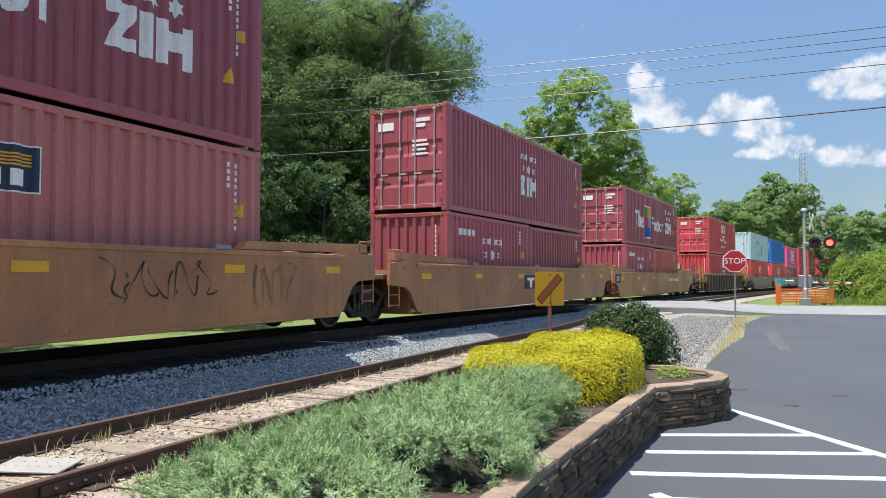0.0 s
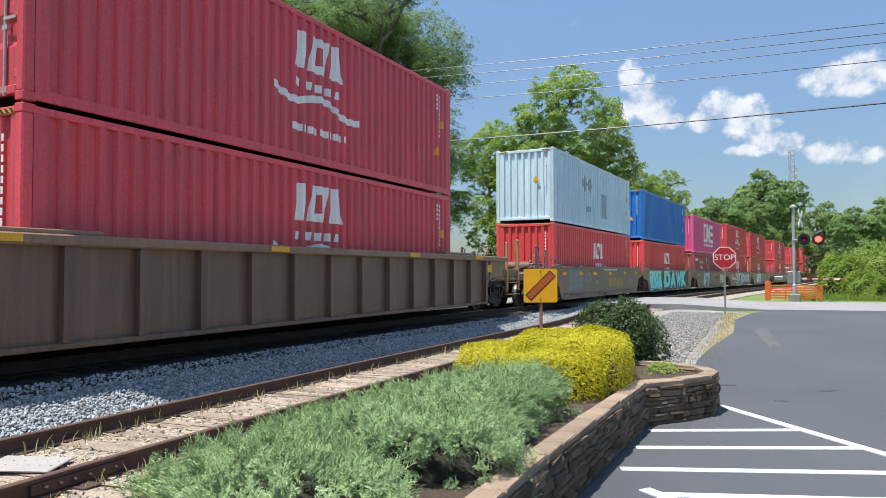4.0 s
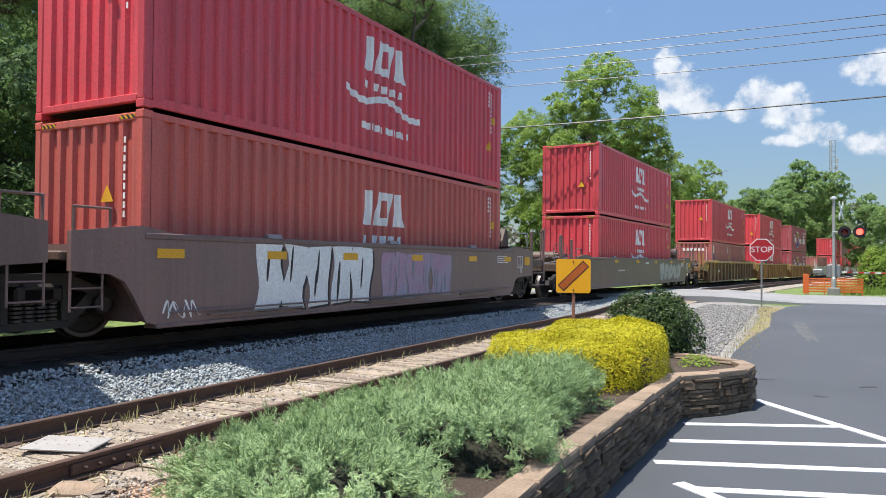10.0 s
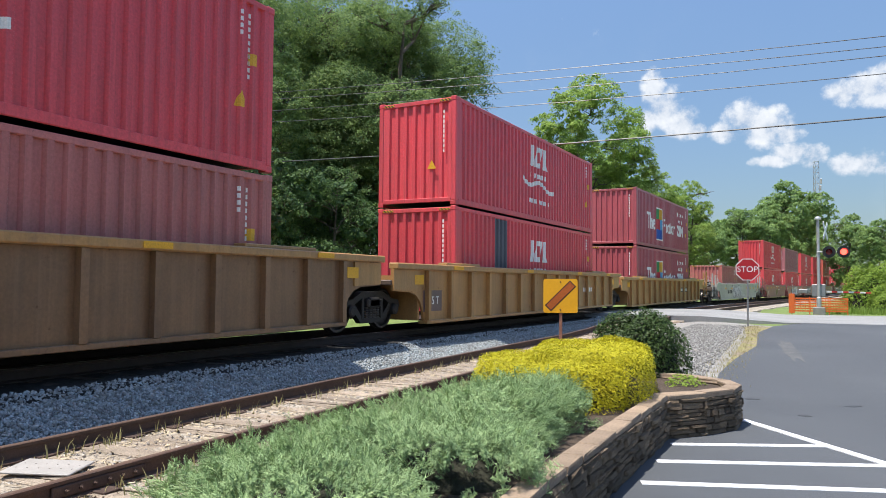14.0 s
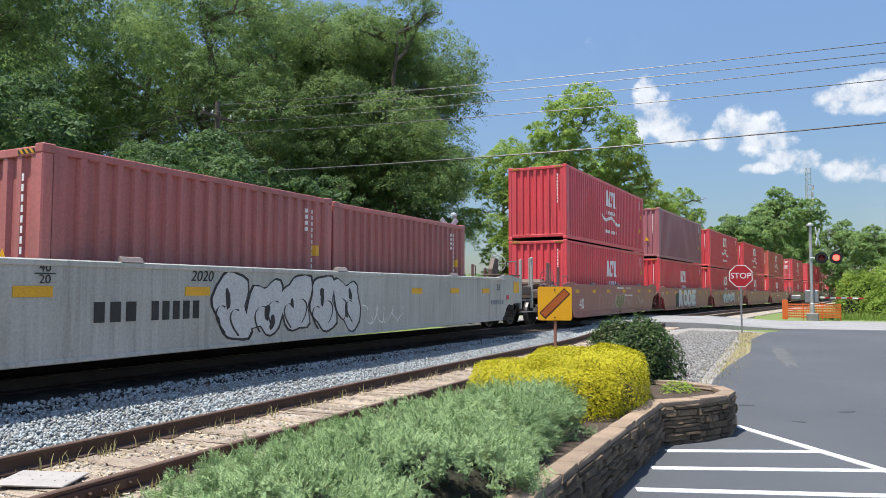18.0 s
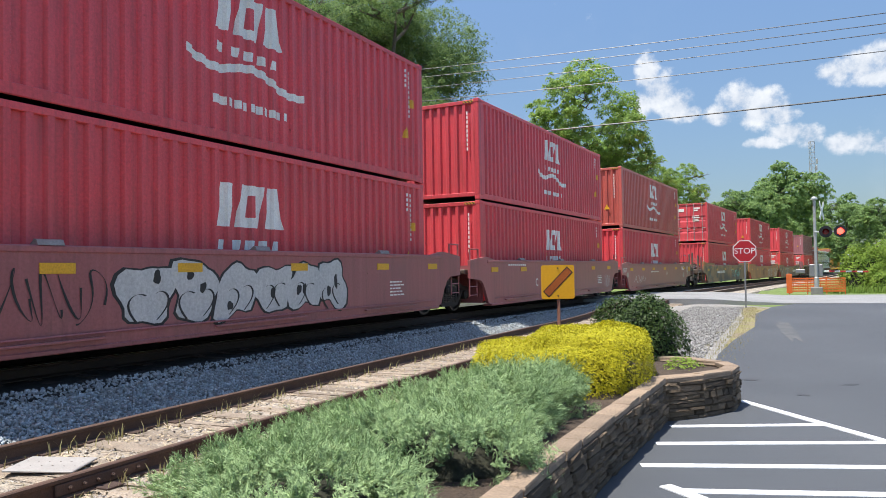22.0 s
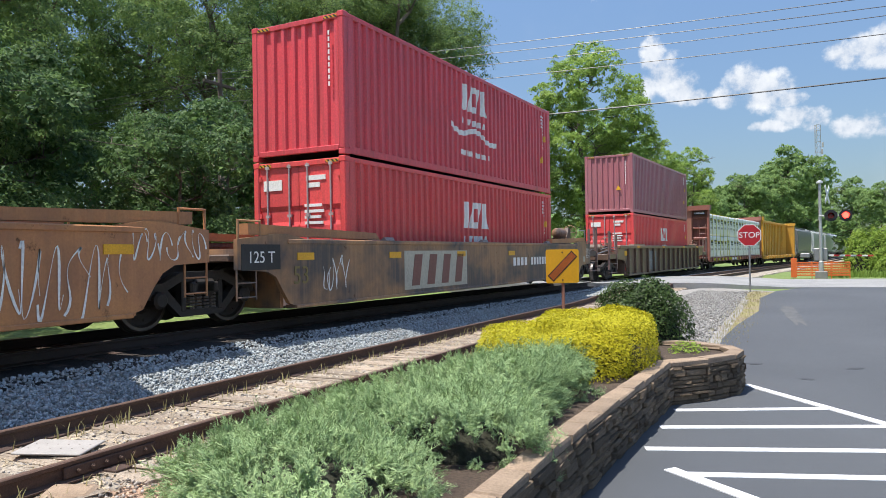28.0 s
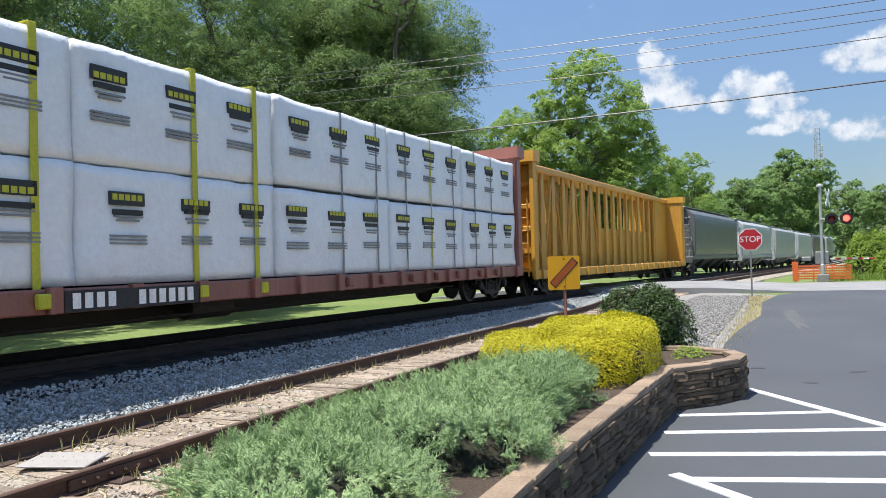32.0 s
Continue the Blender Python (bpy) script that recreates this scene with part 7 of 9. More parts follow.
# placards on the outer ends
for u in (2, 8, 9, 13, 18, 21):
    e = FAR.get(u, next(r for a, b, r, d in SETS if a <= u <= b)) - 0.10
    if u not in (13, 21):
        part("reflector", Build().box(1.536, 1.551, e - 0.62, e - 0.22, 1.06, 1.30), M_YELLOW, UNITS[u])
    if u != 13:
        for a, b, c, d in ((0.12, 0.50, 0.98, 0.995), (0.12, 0.50, 1.30, 1.315), (0.12, 0.135, 0.98, 1.315), (0.485, 0.50, 0.98, 1.315), (0.30, 0.31, 1.05, 1.315), (0.12, 0.50, 1.05, 1.06)):
            k = 0.0 if u == 21 else 0.65
            part("frame_line", Build().box(1.536, 1.548, e - b - k, e - a - k, c, d), M_WHITE, UNITS[u])
        part("paper_tag", Build().box(1.536, 1.548, e - (0.88 if u == 21 else 0.98), e - (0.68 if u == 21 else 0.80), 0.82, 1.02), S_CREAM, UNITS[u])
    for k in range(4 if u in (8, 9, 18) else 0):
        marks(u, e - 2.6, 1.12 + k * 0.055, 0.75 - 0.1 * (k % 2), 0.03, 9)
# first set: scrawls and a dark bar with white blocks
scribble(0, 2.66, 4.59, 0.7, 1.35, S_BLACK, 1, 5, 0.03)
scribble(0, 5.5, 6.6, 0.5, 1.3, CAR_DUSK, 2, 3, 0.05)
patch(1, -1.3, 1.45, 0.78, 1.22, S_BLACK)
for a, b in ((-1.05, -0.42), (-0.32, 0.3), (0.42, 1.05)):
    part("mark", Build().box(1.54, 1.549, a, b, 1.05, 1.14), M_WHITE, UNITS[1])
    part("mark", Build().prism([((a + b) / 2 - 0.1, 0.82), ((a + b) / 2 + 0.1, 0.82), ((a + b) / 2 + 0.12, 1.05), ((a + b) / 2 - 0.12, 1.05)], 1.54, 1.549, "x"), M_WHITE, UNITS[1])
scribble(1, -3.2, -2.2, 0.7, 1.3, S_CREAM, 3, 4, 0.02)
marks(2, 2.35, 0.98, 1.1, 0.17, 4)
marks(2, 3.6, 0.98, 1.4, 0.17, 6)
scribble(2, 5.9, 8.2, 0.85, 1.2, S_GREY, 4, 5)
scribble(2, -6.8, -5.2, 0.5, 1.2, S_OCHRE, 5, 4)
data_block(2, -4.0, 0.5)
# brown five-unit set
shards(4, -5.4, -3.5, 0.55, 1.38, 3, S_GREY, CAR_BROWN, 11)
scribble(4, -3.3, -2.2, 0.8, 1.3, S_SILVER, 12, 4, 0.018)
for k in range(4):
    part("mark", Build().prism([(0.5 + k * 0.72, 0.62), (1.02 + k * 0.72, 0.62), (1.12 + k * 0.72, 0.98), (0.6 + k * 0.72, 0.98)], 1.538, 1.546, "x"), S_OCHRE, UNITS[4])
scribble(4, 4.06, 5.4, 0.6, 1.1, S_SILVER, 13, 4, 0.018)
marks(4, -0.3, 1.35, 2.4, 0.07, 14)
patch(4, 5.7, 6.05, 1.0, 1.2, S_OCHRE)
patch(5, -2.9, 5.3, 0.32, 1.42, S_CHARCOAL, "spray_panel", 0.001)
blocks(5, -6.0, -3.0, 0.30, 1.44, 2, S_TEAL, S_BLACK, 14)
sprayed_word(5, "DAWK", -2.45, 4.5, 0.34, 1.42, S_TEAL, S_BLACK, 0.1, 0.085)
word(5, "WELL LD LMT 124 700", 0.10, 1.3, 1.36)
marks(5, -2.0, 1.37, 1.7, 0.07, 10)
part("spray_block", Build().prism([(-4.17, 0.36), (-3.75, 0.36), (-3.30, 1.40), (-3.72, 1.40)], 1.538, 1.545, "x"), S_SKY, UNITS[6])
part("spray_block", Build().prism([(-4.0, 0.62), (-2.95, 0.62), (-2.95, 0.88), (-3.90, 0.88)], 1.538, 1.546, "x"), S_SKY, UNITS[6])
part("spray_block", Build().prism([(-3.42, 0.30), (-3.05, 0.30), (-2.85, 1.40), (-3.2, 1.40)], 1.538, 1.547, "x"), S_SKY, UNITS[6])
part("spray_block", Build().prism([(-2.93, 1.08), (-1.58, 1.08), (-1.50, 1.40), (-2.80, 1.40)], 1.538, 1.546, "x"), S_SKY, UNITS[6])
part("spray_block", Build().prism([(-2.35, 0.30), (-1.90, 0.30), (-1.58, 1.10), (-2.02, 1.10)], 1.538, 1.547, "x"), S_SKY, UNITS[6])
rnd = random.Random(4)
for ya, yb, za, zb in ((-3.95, -3.5, 0.45, 1.3), (-3.3, -2.95, 0.4, 1.3), (-2.7, -1.7, 1.12, 1.36), (-2.2, -1.8, 0.4, 1.05)):
    for k in range(9):
        ky, kz = rnd.uniform(ya, yb), rnd.uniform(za, zb)
        part("spray_dot", Build().prism([(ky - 0.028, kz), (ky, kz - 0.03), (ky + 0.028, kz), (ky, kz + 0.03)], 1.538, 1.550, "x"), S_GREY, UNITS[6])
scribble(6, -0.9, 0.5, 0.45, 1.35, S_SILVER, 16, 4, 0.02)
for k in range(4):
    part("mark", Build().prism([(0.6 + k * 0.66, 0.88), (1.08 + k * 0.66, 0.88), (1.16 + k * 0.66, 1.12), (0.68 + k * 0.66, 1.12)], 1.538, 1.546, "x"), S_BRICK, UNITS[6])
bubbles(6, 3.43, 5.5, 0.45, 1.28, 5, S_WHITE, S_BLACK, 17)
slats(7, -3.24, 0.77, 0.30, 1.44, S_WHITE, S_BLACK, 18)
patch(7, 0.8, 5.9, 0.40, 1.40, S_GREY, "spray_panel", 0.001)
sprayed_word(7, "DVOK", 1.0, 5.4, 0.46, 1.34, S_PALE, S_BLACK, 0.12)
marks(7, -5.36, 0.78, 1.9, 0.22, 9)
for k, (zz, ww) in enumerate(((1.20, 0.9), (1.12, 0.7), (0.98, 0.6), (0.9, 0.55))):
    marks(7, -5.7, zz, ww, 0.045, 5)
blocks(8, -4.3, -1.0, 0.36, 1.40, 5, S_WHITE, S_BLACK, 20, 0.1)
blocks(8, -0.6, 2.4, 0.42, 1.32, 6, S_MAUVE, S_GREY, 21, 0.05)
scribble(8, -6.0, -5.4, 0.3, 0.6, S_WHITE, 22, 3, 0.03)
# black car, ribbed set, silver car
bubbles(9, 2.42, 7.0, 0.42, 1.3, 5, S_CREAM, S_GREY, 23)
marks(9, -0.24, 1.25, 0.6, 0.08, 6)
marks(9, -4.5, 0.95, 0.9, 0.05, 6)
for u, y in ((10, -5.66), (11, 4.2), (12, 3.9)):
    if u == 12:
        for k in range(2):
            patch(12, 3.1 + k * 1.07 - 0.42, 3.1 + k * 1.07 + 0.42, 0.82, 1.08, S_BLACK)
    marks(u, y if u != 12 else 2.75, 0.86, 1.2 if u != 12 else 0.8, 0.16, 5 if u != 12 else 4)
    if u == 12:
        marks(12, 3.85, 0.86, 0.75, 0.16, 3)
marks(13, -5.54, 0.72, 0.72, 0.26, 3, S_BLACK)
marks(13, -4.65, 0.72, 0.92, 0.26, 5, S_BLACK)
bubbles(13, -3.5, 0.45, 0.34, 1.40, 5, S_SILVER, S_BLACK, 24)
scribble(13, 0.6, 2.2, 0.4, 0.85, S_WHITE, 25, 4, 0.02)
patch(13, 8.4, 8.6, 0.85, 0.98, material("red_tag", (0.7, 0.06, 0.08)))
patch(13, 8.7, 8.95, 0.68, 0.98, S_CREAM)
marks(13, 7.2, 0.72, 1.0, 0.12, 6, S_GREY)
# maroon five-unit set
scribble(14, -3.2, 0.8, 0.4, 1.2, S_CREAM, 26, 5, 0.025)
bubbles(14, -0.45, 0.8, 0.38, 1.1, 1, S_OLIVE, S_CREAM, 27, holes=False)
scribble(14, 1.06, 2.3, 0.5, 1.1, S_SILVER, 28, 4, 0.03)
scribble(14, 2.9, 4.5, 0.55, 1.05, S_SILVER, 29, 4, 0.025)
marks(14, -0.3, 1.32, 1.1, 0.08, 8)
marks(14, 1.0, 1.0, 1.4, 0.06, 10)
patch(15, -3.6, -2.4, 0.34, 1.2, S_BLACK, "spray_panel", 0.001)
sprayed_word(15, "RODE", -2.9, 2.1, 0.33, 1.43, S_CHROME, S_BLACK, 0.1, 0.085)
scribble(15, 3.2, 5.1, 0.6, 1.3, S_SILVER, 31, 6, 0.02)
scribble(15, -5.3, -3.2, 0.5, 1.3, S_GREY, 32, 6, 0.02)
bubbles(16, -2.85, 2.25, 0.38, 1.36, 6, S_SILVER, S_BLACK, 33)
scribble(16, -4.4, -3.1, 0.5, 1.3, S_BLACK, 34, 4, 0.03)
scribble(17, 5.2, 5.9, 0.35, 1.0, S_SILVER, 35, 4, 0.03)
data_block(17, 4.2, 0.6)
data_block(16, 3.9, 0.6)
marks(17, -4.9, 1.33, 1.4, 0.05, 9)
scribble(18, -5.46, -3.45, 0.55, 0.95, S_WHITE, 36, 4, 0.025)
marks(18, -2.2, 1.05, 1.7, 0.06, 12)
patch(18, -6.65, -6.4, 0.86, 1.08, S_CREAM)
# last sets
scribble(19, 1.2, 4.8, 0.5, 1.2, S_TEAL, 38, 5, 0.05)
marks(19, -4.7, 0.92, 1.3, 0.18, 4)
marks(19, -3.2, 0.92, 1.5, 0.18, 6)
scribble(19, -8.4, -6.4, 1.2, 1.5, S_CREAM, 39, 6, 0.02)
for a in (-1.6, -0.75, 0.1):
    part("mark", Build().box(1.538, 1.546, a, a + 0.7, 1.12, 1.24), S_BRICK, UNITS[20])
    part("mark", Build().box(1.538, 1.546, a + 0.25, a + 0.45, 0.6, 1.12), S_BRICK, UNITS[20])
scribble(20, 1.4, 4.7, 0.35, 1.3, S_WHITE, 40, 6, 0.045)
scribble(20, 5.6, 7.9, 0.3, 1.35, S_WHITE, 41, 8, 0.03)
scribble(20, 8.0, 9.3, 1.0, 1.5, S_WHITE, 42, 6, 0.025)
scribble(21, -7.3, -6.5, 0.5, 1.25, S_WHITE, 43, 4, 0.025)
patch(21, -4.4, -1.3, 0.42, 1.28, S_CREAM)
for k in range(4):
    part("spray_block", Build().prism([(-4.1 + k * 0.7, 0.5), (-3.75 + k * 0.7, 0.5), (-3.6 + k * 0.7, 1.2), (-3.95 + k * 0.7, 1.2)], 1.538, 1.551, "x"), S_BRICK, UNITS[21])
marks(21, 1.8, 0.82, 1.2, 0.24, 4)
marks(21, 3.25, 0.82, 1.45, 0.24, 6)
shards(22, -4.14, -2.71, 0.40, 1.35, 3, S_GREY, CAR_RIBDARK, 45)
scribble(22, -8.1, -7.5, 0.85, 1.2, S_CREAM, 46, 4, 0.02)


# step angles and a pipe along the lower sides of the five-unit sets
for u in (4, 5, 6, 7, 8, 14, 15, 16, 17, 18):
    for a, b in ((-5.2, -3.1), (-1.2, 1.0), (2.9, 5.0)):
        part("step_angle", Build().bar(1.54, 1.60, a, b, 0.335, 0.365, 0.004), CARS[u][1], UNITS[u])
    part("side_pipe", Build().rod((1.575, -5.9, 0.42), (1.575, 5.9, 0.42), 0.014, 6), CARS[u][1], UNITS[u])


# ---- end platforms of the coupled ends ----
def end_platform(u, y):
    """The open frame over the outer bogie: beams, walkway, tall posts and stirrup steps."""
    ob = UNITS[u]
    kind, mat, rim, _ = CARS[u]
    reach = next(r for a, b, r, d in SETS if a <= u <= b)
    reach = FAR.get(u, reach) if y > 0 else reach
    paint_ = RIM_YELLOW if u in (3, 10, 11, 12) else mat if u in (0, 13) else CAR_BLACK
    beam_ = mat if kind == "ribbed" else M_GRIME
    e0, e1 = reach - 0.3, reach + 1.15
    for side in (-1, 1):
        part("end_beam", Build().bar(*sorted((side * 1.36, side * 1.46)), *sorted((y * e0, y * e1)), 1.02, 1.24, 0.015), beam_, ob)
        for yy, top in ((e1 - 0.06, 2.22), (e0 + 0.35, 2.1)):
            part("end_post", Build().bar(*sorted((side * 1.42, side * 1.50)), *sorted((y * yy - 0.045, y * yy + 0.045)), 0.55, top, 0.012), paint_, ob)
        part("handrail", Build().path([(side * 1.46, y * (e1 - 0.30), 1.2), (side * 1.46, y * (e1 - 0.30), 2.15), (side * 1.46, y * (e1 - 0.06), 2.18)], 0.018), paint_, ob)
        for z in (0.42, 0.80):
            part("step", Build().bar(*sorted((side * 1.40, side * 1.52)), *sorted((y * (e1 - 0.06), y * (e0 + 0.35))), z, z + 0.025, 0.004), paint_, ob)
    part("end_sill", Build().bar(-1.46, 1.46, *sorted((y * (e1 - 0.08), y * (e1 + 0.04))), 0.98, 1.24, 0.015), beam_, ob)
    for k in range(7):
        yy = e0 + 0.1 + k * (e1 - e0 - 0.2) / 6
        part("grating_bar", Build().bar(-1.36, 1.36, *sorted((y * yy, y * (yy + 0.06))), 1.20, 1.225, 0.004), M_TRUCK, ob)
    part("air_hose", Build().path([(0.35, y * e1, 1.0), (0.42, y * (e1 + 0.2), 0.72), (0.30, y * (e1 + 0.45), 0.55), (0.1, y * (e1 + 0.62), 0.6)], 0.028), M_BLACK, ob)
    part("brake_pipe", Build().path([(1.2, y * (e0 - 0.9), 1.32), (1.1, y * (e0 - 0.1), 1.45), (0.8, y * (e0 + 0.5), 1.30), (0.5, y * e1, 1.15)], 0.025), M_STEEL, ob)


for first, last, reach, deep in SETS:
    end_platform(first, -1)
    end_platform(last, 1)


# ---- flat car with wrapped board, empty centre-beam car, covered hoppers ----
C_RUST = paint("flat_car_rust", (0.30, 0.115, 0.085), (0.23, 0.09, 0.07), streak=0.4, rust=0.4)
C_RUSTPALE = paint("flat_car_pale_post", (0.42, 0.19, 0.14), (0.34, 0.14, 0.10), streak=0.3, rust=0.3)
C_GOLD = paint("centre_beam_yellow", (0.62, 0.32, 0.04), (0.50, 0.26, 0.05), streak=0.35, rust=0.35)
C_DARKGREY = paint("hopper_dark_grey", (0.13, 0.135, 0.14), (0.10, 0.105, 0.11), streak=0.35, rust=0.1)
C_PALE = paint("hopper_pale_grey", (0.42, 0.44, 0.44), (0.34, 0.36, 0.37), streak=0.35, rust=0.1)
M_WRAP = material("white_wrap", (0.84, 0.85, 0.85), 0.32, second=(0.76, 0.77, 0.78), grain=(1.5, 0.25), fine=(12.0, 0.04), bump=(6.0, 1.0))
M_STRAP = material("yellow_strap", (0.55, 0.52, 0.03), 0.55, second=(0.45, 0.43, 0.03), grain=(2.0, 0.25), bump=(60.0, 0.1))
M_PRINT = material("wrap_print", (0.03, 0.03, 0.03), 0.5)
M_PRINTGREY = material("wrap_print_grey", (0.28, 0.28, 0.29), 0.5)


def bulkhead(ob, y, paint_, top=5.2):
    s = 1 if y > 0 else -1
    part("bulkhead_wall", Build().box(-1.35, 1.35, *sorted((y, y + s * 0.05)), 1.0, top - 0.35), paint_, ob)
    for x in (-1.42, -0.22, 1.24):
        w = 0.16 if abs(x) > 1 else 0.42
        part("bulkhead_post", Build().bar(x, x + w, *sorted((y + s * 0.05, y + s * 0.36)), 0.75, top - 0.3, 0.02), C_RUSTPALE if w > 0.3 and paint_ is C_RUST else paint_, ob)
    for z in (1.5, 2.25, 3.0, 3.75, 4.45):
        part("bulkhead_rib", Build().bar(-1.26, 1.24, *sorted((y + s * 0.05, y + s * 0.20)), z, z + 0.16, 0.02), paint_, ob)
    part("bulkhead_cap", Build().prism([(-1.48, top - 0.42), (1.48, top - 0.42), (1.48, top - 0.06), (-1.2, top - 0.14), (-1.48, top - 0.3)], *sorted((y - s * 0.05, y + s * 0.5)), "y"), paint_, ob)
    for x in (-0.85, 0.95):
        for k in range(8 if x < 0 else 6):
            part("rung", Build().rod((x - 0.22, y + s * 0.45, 1.0 + k * 0.42), (x + 0.22, y + s * 0.45, 1.0 + k * 0.42), 0.014, 6), paint_, ob)
        for dx in (-0.22, 0.22):
            part("ladder_rail", Build().bar(x + dx - 0.015, x + dx + 0.015, *sorted((y + s * 0.36, y + s * 0.45)), 0.75, top - 0.5 if x < 0 else 3.3, 0.004), paint_, ob)


def under_frame(ob, half, paint_, deck=0.95):
    for side in (-1, 1):
        part("side_sill", Build().bar(*sorted((side * 1.30, side * 1.42)), -half, half, deck - 0.30, deck, 0.02), paint_, ob)
        n = int(half * 2 / 1.16)
        for k in range(n):
            y = -half + 0.55 + k * 1.16
            part("stake_pocket", Build().bar(*sorted((side * 1.40, side * 1.50)), y - 0.09, y + 0.09, deck - 0.30, deck + 0.02, 0.012), paint_, ob)
    part("deck", Build().box(-1.32, 1.32, -half, half, deck - 0.06, deck), paint_, ob)
    part("centre_sill", Build().prism([(-half, 0.95), (-half, 0.68), (-half + 3.2, 0.62), (-half + 4.4, 0.35), (half - 4.4, 0.35), (half - 3.2, 0.62), (half, 0.68), (half, 0.95)], -0.3, 0.3, "x"), M_TRUCK, ob)
    part("brake_rod", Build().rod((0.9, -half + 4, 0.42), (0.9, half - 4, 0.5), 0.025, 6), M_TRUCK, ob)
    part("brake_cylinder", Build().lathe((0.75, -1.5, 0.55), (0, 1, 0), [(0, 0.05), (0.02, 0.2), (0.9, 0.2), (0.95, 0.08)], 14), M_TRUCK, ob)
    for y in (-half + 1.75, half - 1.75):
        bogie_parts(ob, y)
    for s in (-1, 1):
        part("coupler", Build().bar(-0.12, 0.12, *sorted((s * half, s * (half + 0.75))), 0.72, 0.98, 0.03), M_TRUCK, ob)


FLAT_MID = 445.32
flat = runs(thing("flat_car", "rust-red bulkhead flat car stacked with white wrapped board", "freight car"), FLAT_MID)
under_frame(flat, 11.6, C_RUST)
for y in (-11.3, 11.3):
    bulkhead(flat, y, C_RUST, 4.75)
part("centre_wall", Build().box(-0.06, 0.06, -11.2, 11.2, 1.0, 3.9), C_RUST, flat)
wheel = Build()
for i in range(18):
    a, a2 = i * math.pi / 9, (i + 1) * math.pi / 9
    wheel.rod((0.25 + 0.28 * math.cos(a), -11.95, 1.75 + 0.28 * math.sin(a)), (0.25 + 0.28 * math.cos(a2), -11.95, 1.75 + 0.28 * math.sin(a2)), 0.018, 6)
for a in (0, 1.05, 2.1):
    wheel.rod((0.25 - 0.28 * math.cos(a), -11.95, 1.75 - 0.28 * math.sin(a)), (0.25 + 0.28 * math.cos(a), -11.95, 1.75 + 0.28 * math.sin(a)), 0.012, 6)
wheel.rod((0.25, -11.95, 1.75), (0.25, -11.6, 1.75), 0.04, 8)
part("brake_wheel", wheel, C_RUST, flat)
plate = Build().box(0.35, 1.15, -11.672, -11.66, 4.02, 4.24)
part("number_panel", plate, S_BLACK, flat)
bb = Build()
for i in range(8):
    bb.box(0.42 + i * 0.085, 0.48 + i * 0.085, -11.678, -11.67, 4.08, 4.18)
part("number_line", bb, M_WHITE, flat)["kind"] = "stuff"
o = part("number_panel", Build().box(1.502, 1.508, -4.0, -1.9, 0.66, 0.92), S_BLACK, flat)
bb = Build()
for i in range(10):
    bb.box(1.506, 1.512, -3.9 + i * 0.165 + (0.3 if i > 3 else 0), -3.79 + i * 0.165 + (0.3 if i > 3 else 0), 0.70, 0.89)
part("number_line", bb, M_WHITE, flat)["kind"] = "stuff"


def wrapped_pack(seed, w, d, h):
    """A bale in plastic wrap: slightly swollen faces, soft edges, creases."""
    rng = random.Random(seed)
    nx, ny, nz = 6, 26, 12
    b = Build()
    index = {}

    def vert(i, j, k):
        if (i, j, k) not in index:
            x, y, z = i / nx - 0.5, j / ny - 0.5, k / nz - 0.5
            px, py, pz = x * d, y * w, z * h + h / 2
            nv = noise.noise(Vector((px * 1.5, py * 1.3, pz * 1.6 + seed * 7)))
            n2 = noise.noise(Vector((px * 4, py * 5 + pz * 3, pz * 2.2 + seed * 3)))
            swell = (1 - (2 * y) ** 4) * (1 - (2 * z) ** 4)
            if i in (0, nx):
                px += (1 if i else -1) * (0.015 * swell + 0.026 * nv + 0.018 * n2)
            if k == nz:
                pz += 0.02 * nv + 0.012 * n2
            if j in (0, ny):
                py += (1 if j else -1) * 0.015 * nv
            edge = sum((abs(2 * x) > 0.99, abs(2 * y) > 0.99, abs(2 * z) > 0.99))
            if edge >= 2:
                px, py, pz = px * 0.988, py * 0.996, h / 2 + (pz - h / 2) * 0.988
            index[(i, j, k)] = len(b.v)
            b.v.append((px, py, pz))
        return index[(i, j, k)]
    for j in range(ny):
        for k in range(nz):
            for i in (0, nx):
                b.f.append((vert(i, j, k), vert(i, j + 1, k), vert(i, j + 1, k + 1), vert(i, j, k + 1)))
    for i in range(nx):
        for k in range(nz):
            for j in (0, ny):
                b.f.append((vert(i, j, k), vert(i + 1, j, k), vert(i + 1, j, k + 1), vert(i, j, k + 1)))
        for j in range(ny):
            for k in (0, nz):
                b.f.append((vert(i, j, k), vert(i + 1, j, k), vert(i + 1, j + 1, k), vert(i, j + 1, k)))
    return b


PACK_W, PACK_D, PACK_H = 3.70, 1.20, 1.55
PACKS = [wrapped_pack(k, PACK_W, PACK_D, PACK_H).mesh("wrap", M_WRAP, True) for k in range(5)]
PRINTS = {}


def pack_print(name, boxes, mat):
    if name not in PRINTS:
        b = Build()
        for y0, y1, z0, z1 in boxes:
            b.box(PACK_D / 2 + 0.0, PACK_D / 2 + 0.042, y0, y1, z0, z1)
        PRINTS[name] = b.mesh(name, mat)
    return PRINTS[name]


